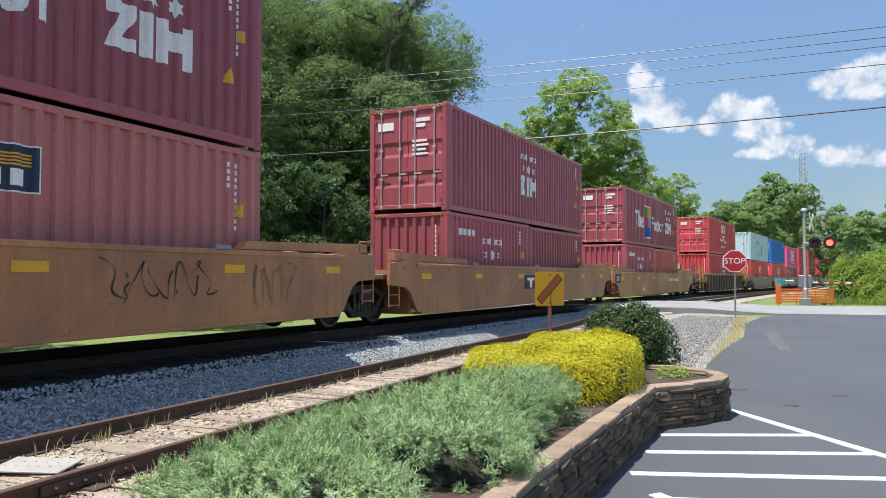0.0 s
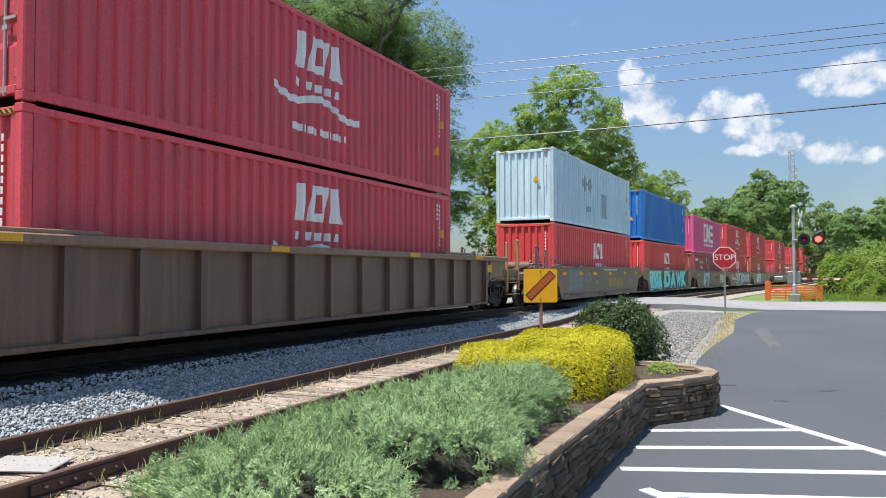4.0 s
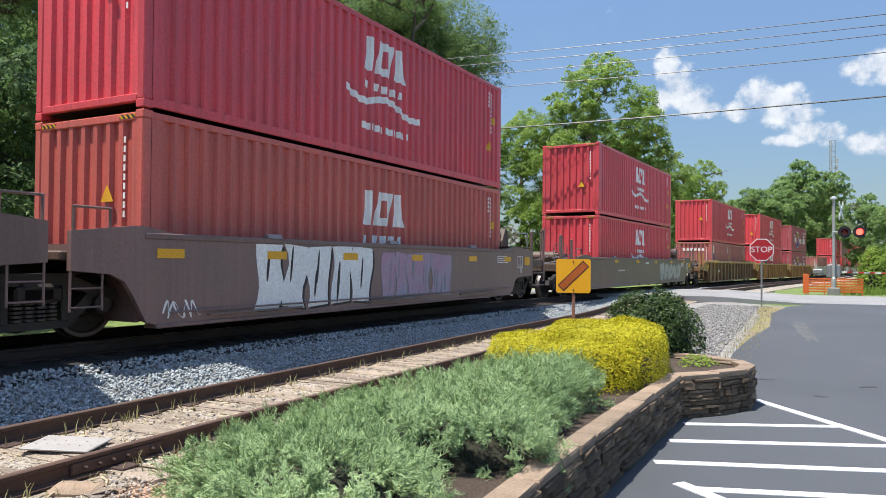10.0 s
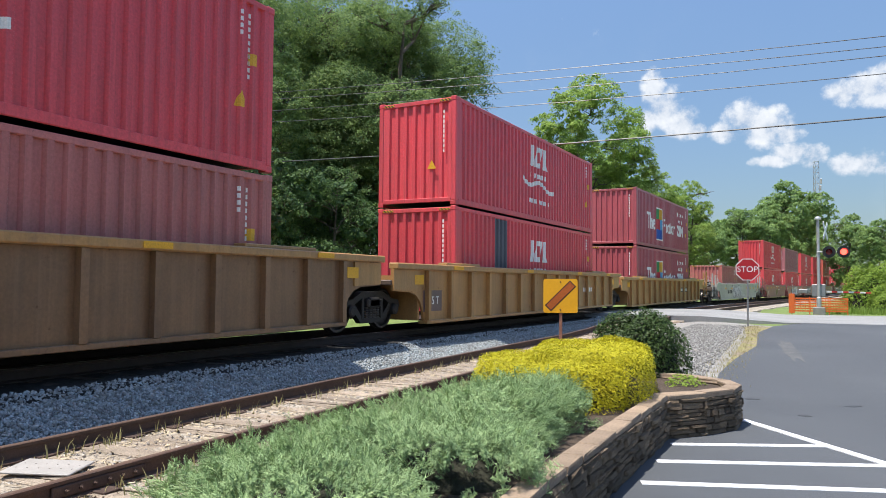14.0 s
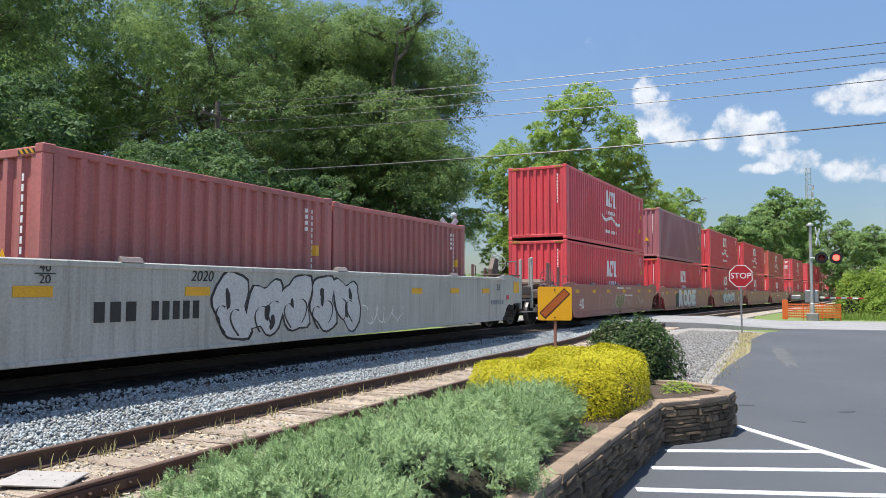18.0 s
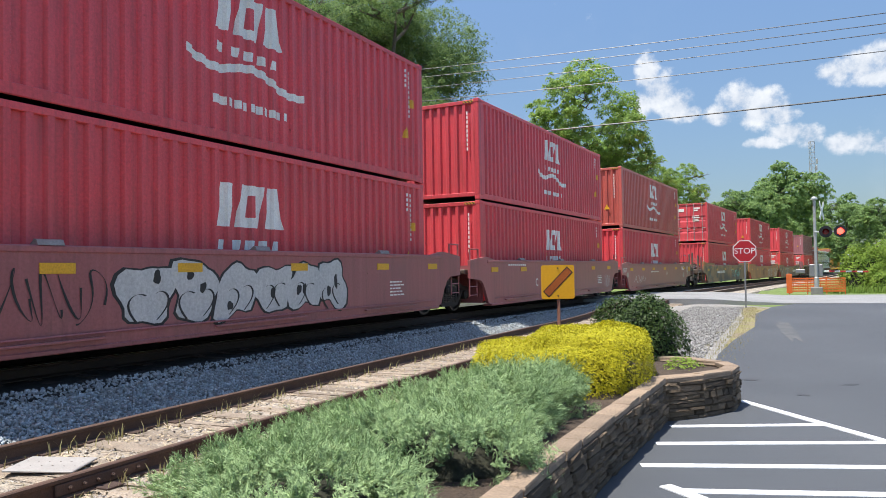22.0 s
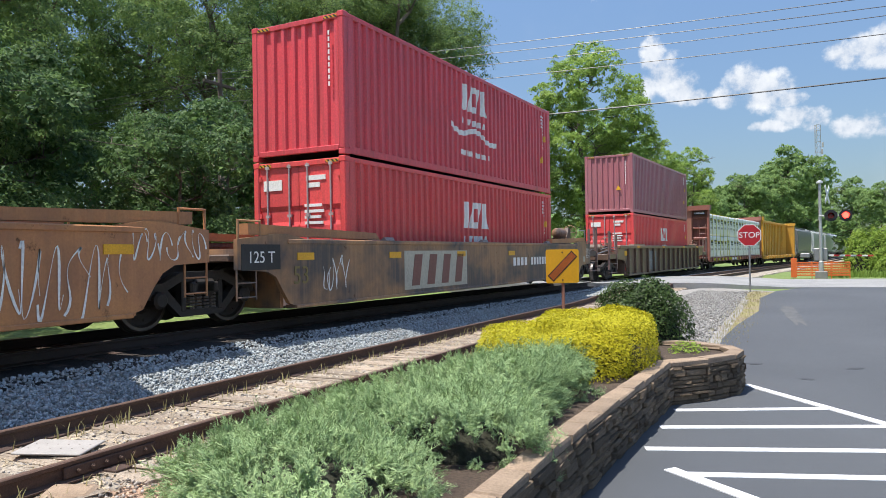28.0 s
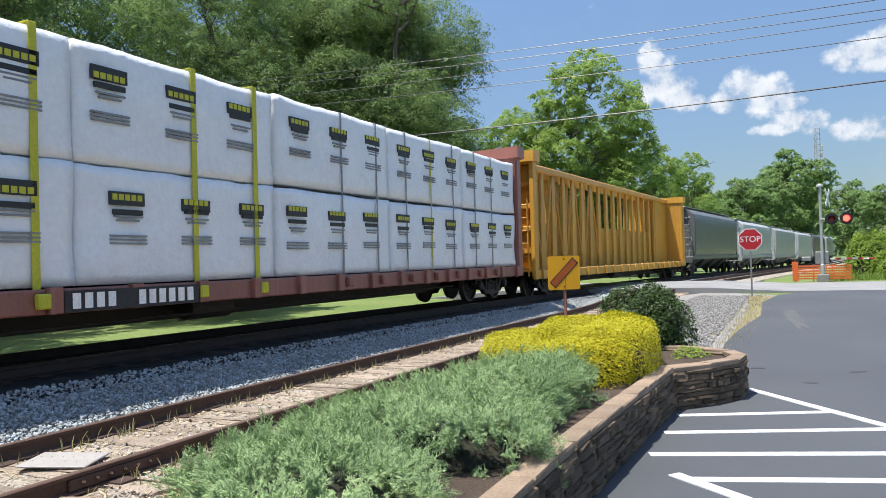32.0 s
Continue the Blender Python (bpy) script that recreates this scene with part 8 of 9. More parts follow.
rnd = random.Random(9)
for tier in (0, 1):
    for i in range(6):
        for side in (-1, 1):
            y = -9.30 + i * 3.72 + (0.06 if i > 2 else 0.0)
            ob = thing("wrapped_board_pack", "bale of building board in white printed plastic wrap", "building material", group="bales on the flat car")
            z = 0.965 + tier * (PACK_H + 0.02) + (0.05 if i > 2 and tier else 0.0)
            part("wrap", rnd.choice(PACKS), None, ob)
            if side > 0:
                sh = rnd.uniform(-0.14, 0.14)
                for k, cy in enumerate((-1.22, -0.02, 1.18)):
                    for o in (part("label_panel", pack_print("label%d" % k, [(cy - 0.27, cy + 0.27, 1.06, 1.24)], M_PRINT), None, ob, "black printed label"),
                              part("label_title", pack_print("title%d" % k, [(cy - 0.24 + q * 0.098, cy - 0.165 + q * 0.098, 1.13, 1.21) for q in range(5)], M_STRAP), None, ob),
                              part("label_band", pack_print("band%d" % k, [(cy - 0.22, cy + 0.24, 0.96, 1.03)], M_PRINT), None, ob),
                              part("small_print", pack_print("small%d" % k, [(cy - 0.2 + 0.04 * (q % 3), cy + 0.24 - 0.06 * (q % 2), 0.88 - q * 0.055, 0.905 - q * 0.055) for q in range(2)] + [(cy - 0.28, cy + 0.3, 0.62 - q * 0.05, 0.645 - q * 0.05) for q in range(3)], M_PRINTGREY), None, ob)):
                        o.location = (0.0, sh, rnd.uniform(-0.04, 0.03))
                        if o.name.startswith(("label_title", "small_print")):
                            o["kind"] = "stuff"
                            o.location.x += 0.002
            runs(ob, FLAT_MID, z)
            for c in ob.children:
                c.location.y += y
                c.location.x += side * 0.72
for k, y in enumerate((-10.31, -9.0, -7.67, -6.46, -4.95, -4.25, -1.78, -0.47, 1.98, 3.24, 4.48, 5.68, 6.88, 8.23, 9.36)):
    wide = 0.05 if k < 8 else 0.022
    mat = M_STRAP if k < 8 or k == 11 else M_PRINTGREY
    part("strap", Build().bar(1.352, 1.362, y - wide, y + wide, 0.92, 4.11, 0.002), mat, flat)
    part("strap_top", Build().bar(0.1, 1.35, y - wide, y + wide, 4.115, 4.127, 0.002), mat, flat)
    part("winch", Build().bar(1.42, 1.53, y - 0.08, y + 0.08, 0.72, 0.9, 0.02), mat if k < 8 else C_RUST, flat)

BEAM_MID = 469.9
beam = runs(thing("centre_beam_car", "empty golden-yellow centre-beam car with a truss spine", "freight car"), BEAM_MID)
under_frame(beam, 11.9, C_GOLD)
for y in (-11.5, 11.5):
    bulkhead(beam, y, C_GOLD, 4.95)
part("end_plate", Build().box(-0.42, 0.42, 8.6, 11.4, 0.95, 4.6), C_GOLD, beam)
part("top_chord", Build().bar(-0.55, 0.55, -11.4, 11.4, 4.52, 4.75, 0.04), C_GOLD, beam)
for k in range(18):
    y = -10.9 + k * 1.14
    for side in (-1, 1):
        part("column", Build().prism([(y - 0.26, 0.95), (y + 0.26, 0.95), (y + 0.13, 4.54), (y - 0.13, 4.54)], *sorted((side * 0.30, side * 0.40)), "x"), C_GOLD, beam)
    if k < 8:
        p, q = (y + 0.1, 1.0), (y + 1.05, 4.5)
        if k % 2:
            p, q = (y + 0.1, 4.5), (y + 1.05, 1.0)
        part("diagonal", Build().rod((0.36, p[0], p[1]), (0.36, q[0], q[1]), 0.05, 6), C_GOLD, beam)
part("web", Build().box(-0.03, 0.03, -11.3, 11.3, 0.95, 2.7), C_GOLD, beam)


def covered_hopper(s_mid, mat, label):
    ob = runs(thing("covered_hopper", label, "freight car", group="covered hoppers"), s_mid)
    half = 8.4
    sec = []
    for t in range(13):
        a = t / 12
        sec.append((1.52 - 0.10 * (2 * a - 1) ** 4 - 0.05 * (1 - a), 1.35 + a * 2.75))
    roof = [(1.1, 4.38), (0.6, 4.52), (0.0, 4.56)]
    outline = [(-x, z) for x, z in reversed(roof[:-1])]
    full = sec + roof + outline + [(-x, z) for x, z in reversed(sec)]
    b = Build()
    ys = [-half + 0.9, -half + 1.0] + list(np.linspace(-half + 1.6, half - 1.6, 9)) + [half - 1.0, half - 0.9]
    n = len(full)
    for j, y in enumerate(ys):
        k = 0.96 if j in (0, len(ys) - 1) else 1.0
        for x, z in full:
            b.v.append((x * k, y, 1.35 + (z - 1.35) * (0.99 if k < 1 else 1)))
    for j in range(len(ys) - 1):
        for i in range(n):
            ii = (i + 1) % n
            b.f.append((j * n + i, j * n + ii, (j + 1) * n + ii, (j + 1) * n + i))
    b.f += [tuple(reversed(range(n))), tuple((len(ys) - 1) * n + i for i in range(n))]
    part("body", b, mat, ob, smooth=False)
    for side in (-1, 1):
        part("side_sill", Build().bar(*sorted((side * 1.36, side * 1.5)), -half, half, 1.15, 1.38, 0.02), mat, ob)
        part("roof_walk", Build().bar(*sorted((side * 0.55, side * 0.95)), -half + 0.6, half - 0.6, 4.56, 4.60, 0.01), M_STEEL, ob)
    for k in range(4):
        y = -5.2 + k * 3.45
        hop = Build()
        hop.v += [(-1.3, y - 1.65, 1.36), (1.3, y - 1.65, 1.36), (1.3, y + 1.65, 1.36), (-1.3, y + 1.65, 1.36), (-0.35, y - 0.3, 0.48), (0.35, y - 0.3, 0.48), (0.35, y + 0.3, 0.48), (-0.35, y + 0.3, 0.48)]
        hop.f += [(0, 1, 2, 3), (7, 6, 5, 4), (0, 4, 5, 1), (1, 5, 6, 2), (2, 6, 7, 3), (3, 7, 4, 0)]
        part("discharge_hopper", hop, mat, ob)
        part("hatch", Build().lathe((0, y, 4.54), (0, 0, 1), [(0, 0.38), (0.10, 0.38), (0.14, 0.25)], 14), mat, ob)
    for s in (-1, 1):
        part("end_frame", Build().bar(-1.4, 1.4, *sorted((s * (half - 0.2), s * half)), 0.95, 1.35, 0.02), mat, ob)
        for x in (-1.35, 1.25):
            part("corner_post", Build().bar(x, x + 0.1, *sorted((s * (half - 0.15), s * (half - 0.05))), 1.3, 3.9, 0.01), mat, ob)
        for k in range(7):
            part("rung", Build().rod((0.85, s * (half - 0.02), 1.3 + k * 0.42), (1.35, s * (half - 0.02), 1.3 + k * 0.42), 0.014, 6), mat, ob)
            part("rung", Build().rod((1.42, s * (half - 0.1), 1.3 + k * 0.42), (1.42, s * (half - 0.6), 1.3 + k * 0.42), 0.014, 6), mat, ob)
        part("slope_brace", Build().rod((1.2, s * (half - 0.15), 1.35), (1.2, s * (half - 0.95), 2.6), 0.05, 6), mat, ob)
        bogie_parts(ob, s * (half - 1.5))
        part("coupler", Build().bar(-0.12, 0.12, *sorted((s * half, s * (half + 0.7))), 0.72, 0.98, 0.03), M_TRUCK, ob)
    return ob


for k, mat in enumerate((C_DARKGREY, C_PALE, C_PALE, C_PALE, C_DARKGREY, C_PALE)):
    covered_hopper(491.7 + k * 18.4, mat, "dark grey covered hopper with ladders and roof hatches" if mat is C_DARKGREY else "pale grey covered hopper with ladders and roof hatches")

# ---- shrubs and trees ----
def leaves(points, normals, size, ratio, rng, fold=0.0, droop=0.0):
    """Leaf blades as kite-shaped quads at the points, turned roughly along the normals."""
    n = len(points)
    jit = rng.normal(size=(n, 3))
    a = np.cross(normals, jit)
    a /= np.linalg.norm(a, axis=1)[:, None] + 1e-9
    nn = normals + rng.normal(size=(n, 3)) * 0.45
    nn /= np.linalg.norm(nn, axis=1)[:, None]
    a = a - nn * (a * nn).sum(1)[:, None]
    a /= np.linalg.norm(a, axis=1)[:, None] + 1e-9
    a[:, 2] -= droop
    b = np.cross(nn, a)
    s = (rng.uniform(0.65, 1.25, n) * size)[:, None]
    tip, base = points + a * s, points - a * s * 0.8
    l, r = points + b * s * ratio + nn * s * fold, points - b * s * ratio + nn * s * fold
    v = np.stack([base, r, tip, l], 1).reshape(-1, 3)
    f = np.arange(4 * n).reshape(-1, 4)
    return v, f


def mound(rng, n, rx, ry, z0, z1, power=2.6, shell=0.28, lump=0.12):
    """Points in the skin of a clipped shrub, with outward normals."""
    th = rng.uniform(0, 2 * math.pi, n)
    c = rng.uniform(-0.25, 1, n)
    s = np.maximum(0, 1 - np.abs(c) ** power) ** (1 / power)
    flat = rng.random(n) < 0.5
    disc = np.sqrt(rng.random(n))
    s = np.where(flat, disc, s)
    c = np.where(flat, np.maximum(0, 1 - disc ** power) ** (1 / power), c)
    square = (np.cos(th) ** 4 + np.sin(th) ** 4) ** -0.25 if power >= 5 else 1.0
    d = np.stack([np.cos(th) * s * square, np.sin(th) * s * square, c], 1)
    lum = 1 + lump * (np.sin(th * 3.0 + c * 4) * 0.5 + np.sin(th * 7.0 - c * 9 + 1.3) * 0.35 + rng.normal(size=n) * 0.18)
    k = (lum * (1 - shell * rng.random(n) ** 2))[:, None]
    p = d * np.array([rx, ry, (z1 - z0)]) * k + np.array([0, 0, z0])
    nm = d / np.array([rx, ry, z1 - z0])
    nm /= np.linalg.norm(nm, axis=1)[:, None] + 1e-9
    p[:, 2] = np.maximum(p[:, 2], 0.02)
    return p, nm


def blob_core(rx, ry, z0, z1, k=0.8):
    b = Build()
    n, m = 16, 7
    for j in range(m + 1):
        ph = -0.3 + (math.pi / 2 + 0.3) * j / m
        for i in range(n):
            th = 2 * math.pi * i / n
            w = 1 + 0.08 * math.sin(3 * th + j)
            b.v.append((rx * k * w * math.cos(th) * math.cos(ph), ry * k * w * math.sin(th) * math.cos(ph), max(0.0, z0 + (z1 - z0) * k * math.sin(ph))))
    for j in range(m):
        for i in range(n):
            ii = (i + 1) % n
            b.f.append((j * n + i, j * n + ii, (j + 1) * n + ii, (j + 1) * n + i))
    b.f.append(tuple(m * n + i for i in range(n)))
    return b


# shade between the leaves is put into the dark colour of these cores
M_CORE = material("shrub_inside_shade", (0.014, 0.018, 0.009), 0.95, second=(0.03, 0.028, 0.016), grain=(6.0, 0.25), fine=(40.0, 0.3), bump=(30.0, 0.8))
M_DARKCORE = material("evergreen_inside_shade", (0.012, 0.016, 0.008), 0.95, bump=(30.0, 0.8))
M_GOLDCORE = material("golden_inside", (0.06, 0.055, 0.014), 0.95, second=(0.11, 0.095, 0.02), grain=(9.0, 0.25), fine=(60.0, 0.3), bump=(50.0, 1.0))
L_JUNIPER = leaf_material("juniper_needles", (0.095, 0.185, 0.072), (0.45, 0.575, 0.275), 0.6, 0.12)
L_YELLOW = leaf_material("golden_leaves", (0.27, 0.265, 0.011), (0.62, 0.555, 0.03), 0.6, 0.28)
L_DARK = leaf_material("glossy_dark_leaves", (0.022, 0.042, 0.010), (0.075, 0.125, 0.032), 0.5, 0.2)
L_BRIGHT = leaf_material("bright_leaves", (0.11, 0.20, 0.025), (0.32, 0.42, 0.07), 0.6, 0.35)
L_TREE = leaf_material("tree_leaves", (0.062, 0.128, 0.068), (0.29, 0.395, 0.115), 0.6, 0.46)
L_TREE_LIGHT = leaf_material("light_tree_leaves", (0.13, 0.24, 0.065), (0.42, 0.54, 0.13), 0.6, 0.5)
L_SAPLING = leaf_material("sapling_leaves", (0.036, 0.082, 0.046), (0.16, 0.255, 0.075), 0.6, 0.40)
L_FAR = leaf_material("far_tree_leaves", (0.11, 0.20, 0.085), (0.32, 0.44, 0.14), 0.6, 0.45)
L_GRASS = leaf_material("grass_blades", (0.14, 0.24, 0.04), (0.26, 0.34, 0.08), 0.6, 0.4)
L_DRY = leaf_material("dry_grass_blades", (0.26, 0.245, 0.10), (0.38, 0.33, 0.16), 0.7, 0.3)
M_BARK = material("bark", (0.15, 0.125, 0.10), 0.95, second=(0.09, 0.075, 0.06), grain=(2.0, 0.25), fine=(20.0, 0.3), bump=(14.0, 1.0))


def juniper(x, y, rx, ry, h, count, seed, turn=0):
    """Feathery sprays: each a bent stem with short needles on both sides."""
    rng = np.random.default_rng(seed)
    count = int(count * 1.6)
    z0 = ground_z(x, y)
    ob = thing("juniper_shrub", "spreading blue-green juniper with feathery sprays", "shrub", pose(x, y, z0 - 0.02, 0, 0, turn), group="junipers in the bed")
    part("inner_mass", blob_core(rx, ry, 0.0, h, 0.86), M_CORE, ob, "solid core coloured as shade among the twigs")
    tufts = count // 24
    c, cn = mound(rng, tufts, rx * 0.95, ry * 0.95, 0.0, h * 0.97, 5.0, 0.14, 0.10)
    # fewer sprays low on the sides, so the shade-coloured core shows
    low_side = (cn[:, 2] < 0.45) & (c[:, 2] < h * 0.80) & (rng.random(tufts) < 0.25)
    c, cn = c[~low_side], cn[~low_side]
    tufts = len(c)
    aim = cn * np.array([1, 1, 0.6]) + rng.normal(size=c.shape) * 0.40 + np.array([0, 0, 0.30])
    aim /= np.linalg.norm(aim, axis=1)[:, None]
    reach = rng.uniform(0.06, 0.15, tufts) * (0.55 + 0.6 * np.clip(cn[:, 2], 0, 1))
    own = rng.integers(0, tufts, count)
    nm, a = cn[own], aim[own]
    p = c[own] + a * (rng.random(count) * reach[own])[:, None] + rng.normal(size=(count, 3)) * 0.016
    p[:, 2] = np.maximum(p[:, 2], 0.02)
    out = a + rng.normal(size=p.shape) * 0.46
    out /= np.linalg.norm(out, axis=1)[:, None]
    side = np.cross(out, rng.normal(size=p.shape))
    side /= np.linalg.norm(side, axis=1)[:, None]
    L = rng.uniform(0.028, 0.066, count)[:, None]
    vs = []
    # stem and eight needles
    tip = p + out * L + np.array([0, 0, -0.012])
    w = side * 0.0024
    vs.append(np.stack([p - w, p + w, tip + w * 0.4, tip - w * 0.4], 1))
    for k in range(6):
        t = 0.18 + 0.13 * k
        base = p + out * L * t
        sg = 1 if k % 2 else -1
        d = out * 0.75 + side * sg * 0.75 + rng.normal(size=p.shape) * 0.22
        d /= np.linalg.norm(d, axis=1)[:, None]
        e = base + d * L * (0.46 - 0.045 * k)
        ww = np.cross(d, nm) * 0.0027
        vs.append(np.stack([base - ww, base + ww, e + ww * 0.35, e - ww * 0.35], 1))
    v = np.concatenate(vs).reshape(-1, 3)
    f = np.arange(len(v)).reshape(-1, 4)
    part("foliage", raw_mesh("foliage", v, f, L_JUNIPER), None, ob)
    return ob


def leafy(name, label, x, y, rx, ry, h, count, size, ratio, mat, seed, power=2.6, turn=0, core=0.86, z=None, shell=0.28, lump=0.1, group="", inside=None):
    rng = np.random.default_rng(seed)
    z0 = (ground_z(x, y) if z is None else z) - 0.02
    ob = thing(name, label, "shrub", pose(x, y, z0, 0, 0, turn), group=group)
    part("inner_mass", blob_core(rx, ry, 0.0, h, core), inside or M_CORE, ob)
    p, nm = mound(rng, count, rx, ry, 0.0, h, power, shell, lump)
    v, f = leaves(p, nm * 0.8 + np.array([0, 0, 0.35]), size, ratio, rng, 0.12)
    part("foliage", raw_mesh("foliage", v, f, mat), None, ob)
    return ob


for i, (x, y, rx, ry, h, n) in enumerate(((-2.56, 3.25, 0.54, 0.60, 0.42, 7500), (-2.03, 2.75, 0.52, 0.72, 0.41, 8000), (-2.42, 4.0, 0.62, 0.62, 0.45, 7500), (-1.87, 3.75, 0.42, 0.65, 0.42, 6500),
                                         (-2.18, 4.80, 0.58, 0.62, 0.45, 7500), (-1.85, 4.85, 0.39, 0.60, 0.43, 6500), (-1.87, 5.65, 0.38, 0.52, 0.43, 6000), (-2.24, 5.55, 0.45, 0.50, 0.42, 5000))):
    juniper(x, y, rx, ry, h, n, 20 + i, i * 37)
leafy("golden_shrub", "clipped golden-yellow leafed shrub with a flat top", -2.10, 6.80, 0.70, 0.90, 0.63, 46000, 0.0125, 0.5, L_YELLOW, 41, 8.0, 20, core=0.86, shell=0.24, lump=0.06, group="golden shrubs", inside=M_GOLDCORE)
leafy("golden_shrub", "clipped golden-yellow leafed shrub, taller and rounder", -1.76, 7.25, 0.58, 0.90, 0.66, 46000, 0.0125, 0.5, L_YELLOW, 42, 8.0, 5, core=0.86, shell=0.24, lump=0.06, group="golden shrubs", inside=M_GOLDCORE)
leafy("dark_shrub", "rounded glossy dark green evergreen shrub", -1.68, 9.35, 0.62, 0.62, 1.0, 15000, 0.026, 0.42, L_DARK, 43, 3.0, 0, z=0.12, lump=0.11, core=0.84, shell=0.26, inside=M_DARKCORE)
leafy("low_herbs", "low green weeds in the end of the planter", -1.02, 8.45, 0.26, 0.30, 0.20, 500, 0.026, 0.4, L_BRIGHT, 44, 2.0, 0, core=0.5, z=0.3)
for i, (x, y, r, h) in enumerate(((4.3, 46.5, 1.5, 2.5), (6.4, 47.5, 2.2, 3.0), (9.6, 48.5, 3.0, 3.2), (5.2, 45.2, 1.2, 1.5), (13.5, 50, 3.5, 3.6))):
    leafy("roadside_bush", "bright green leafy bush beside the crossing", x, y, r, r * 0.9, h, 9500, 0.075, 0.42, L_BRIGHT, 50 + i, 2.3, 0, 0.8, -0.05, 0.35, 0.2, "roadside bushes")


def build_tree(name, label, height, spread, trunk, mat, seed, clumps, per, leaf, low=0.22, fat=1.0, loose=0.4, lobes=14):
    """A tapered trunk that forks into limbs, and leaf clumps round the ends of the limbs."""
    rng = np.random.default_rng(seed)
    rnd = random.Random(seed)
    ob = thing(name, label, "tree")
    wood = Build()
    tips = []

    def grow(p, d, length, r, depth):
        q = p + d * length
        wood.rod(p, q, r, 8 if depth < 2 else 5, r * 0.68)
        if depth >= 2:
            tips.append(q)
            tips.append(p.lerp(q, 0.5))
        if depth == 4 or r < 0.02:
            return
        for _ in range(rnd.choice((2, 3, 3)) if depth < 3 else 2):
            t = Vector((rnd.gauss(0, 1), rnd.gauss(0, 1), rnd.gauss(0.25, 0.6))).normalized()
            nd2 = (d * 0.62 + t * 0.75).normalized()
            nd2.z = max(nd2.z, -0.15)
            grow(p.lerp(q, rnd.uniform(0.65, 1.0)), nd2, length * rnd.uniform(0.62, 0.85), r * 0.58, depth + 1)
    base = Vector((0, 0, 0))
    h0 = height * low
    wood.rod(base - Vector((0, 0, 0.4)), Vector((0.1, 0, h0)), trunk * 1.25, 10, trunk)
    p = Vector((0.1, 0, h0))
    for k in range(5):
        step = Vector((rnd.uniform(-0.12, 0.12), rnd.uniform(-0.12, 0.12), 1)).normalized() * height * (0.86 - low) / 5
        wood.rod(p, p + step, trunk * (1 - 0.17 * k), 8, trunk * (1 - 0.17 * (k + 1)))
        for _ in range(3):
            a = rnd.uniform(0, 2 * math.pi)
            d = Vector((math.cos(a), math.sin(a), rnd.uniform(0.15, 0.9))).normalized()
            grow(p.lerp(p + step, rnd.random()), d, spread * rnd.uniform(0.28, 0.46) * (0.65 if loose < 0.2 else 1.0), trunk * 0.32, 1)
        p = p + step
    part("trunk", wood, M_BARK, ob, "grey-brown trunk and limbs")
    # rounded lobes of the crown, each thatched with flat domes of leaves, and loose sprays at the limb ends
    t = np.array([tuple(v) for v in tips])
    few = int(clumps * loose)
    c = t[rng.choice(len(t), few)] + rng.normal(size=(few, 3)) * spread * 0.06
    rad = np.hypot(c[:, 0], c[:, 1])
    lim = spread * (0.55 + 0.55 * np.sin(np.clip((c[:, 2] - h0 * 0.5) / (height - h0 * 0.5), 0, 1) * math.pi * 0.85) ** 0.7)
    k = np.minimum(1, lim / np.maximum(rad, 1e-3))
    c[:, 0] *= k
    c[:, 1] *= k
    c[:, 2] = np.clip(c[:, 2], h0 * 0.6, height)
    up = np.concatenate([[0.90, 0.78], rng.uniform(0.14, 0.84, lobes - 2)])
    wide = spread * (0.25 + 0.45 * np.sin(up * math.pi * 0.92) ** 0.8) * rng.uniform(0.55, 1.05, lobes)
    wide[0] = spread * 0.1
    a = rng.uniform(0, 0.8, lobes) + np.arange(lobes) * 2.4
    mid = np.stack([np.cos(a) * wide, np.sin(a) * wide, h0 + (height - h0) * up], 1)
    size_l = spread * rng.uniform(0.20, 0.36, lobes)
    size_l[0] = spread * 0.3
    own = rng.choice(lobes, clumps - few, p=size_l ** 2 / (size_l ** 2).sum())
    d = rng.normal(size=(clumps - few, 3)) + np.array([0, 0, 0.55])
    d /= np.linalg.norm(d, axis=1)[:, None]
    c2 = mid[own] + d * np.array([1, 1, 0.8]) * (size_l[own] * rng.uniform(0.78, 1.06, clumps - few))[:, None]
    c2[:, 2] = np.clip(c2[:, 2], h0 * 0.5, height)
    facing = np.concatenate([rng.normal(size=(few, 3)) * 0.4 + np.array([0, 0, 0.7]), d])
    c = np.concatenate([c, c2])
    size = np.concatenate([spread * rng.uniform(0.04, 0.08, few), size_l[own] * rng.uniform(0.17, 0.34, clumps - few)]) * fat
    turn = rng.uniform(0, 2 * math.pi, clumps * per)
    out = np.sqrt(rng.random(clumps * per)) * rng.uniform(0.75, 1.25, clumps * per)
    rs = np.repeat(size, per)
    dome = np.stack([np.cos(turn) * out * rs, np.sin(turn) * out * rs, (0.55 - 0.75 * out ** 2 + rng.normal(size=clumps * per) * 0.16) * rs], 1)
    pts = np.repeat(c, per, 0) + dome + np.repeat(facing, per, 0) * (rs * 0.2)[:, None]
    nm = np.array([0, 0, 0.5]) + np.repeat(facing, per, 0) * 0.6 + dome / rs[:, None] * np.array([0.6, 0.6, 0])
    nm /= np.linalg.norm(nm, axis=1)[:, None] + 1e-9
    v, f = leaves(pts, nm, leaf, 0.45, rng, 0.1, 0.15)
    # broad inner leaves that close the lobes
    n_in = lobes * 40
    own = np.repeat(np.arange(lobes), 40)
    di = rng.normal(size=(n_in, 3))
    di /= np.linalg.norm(di, axis=1)[:, None]
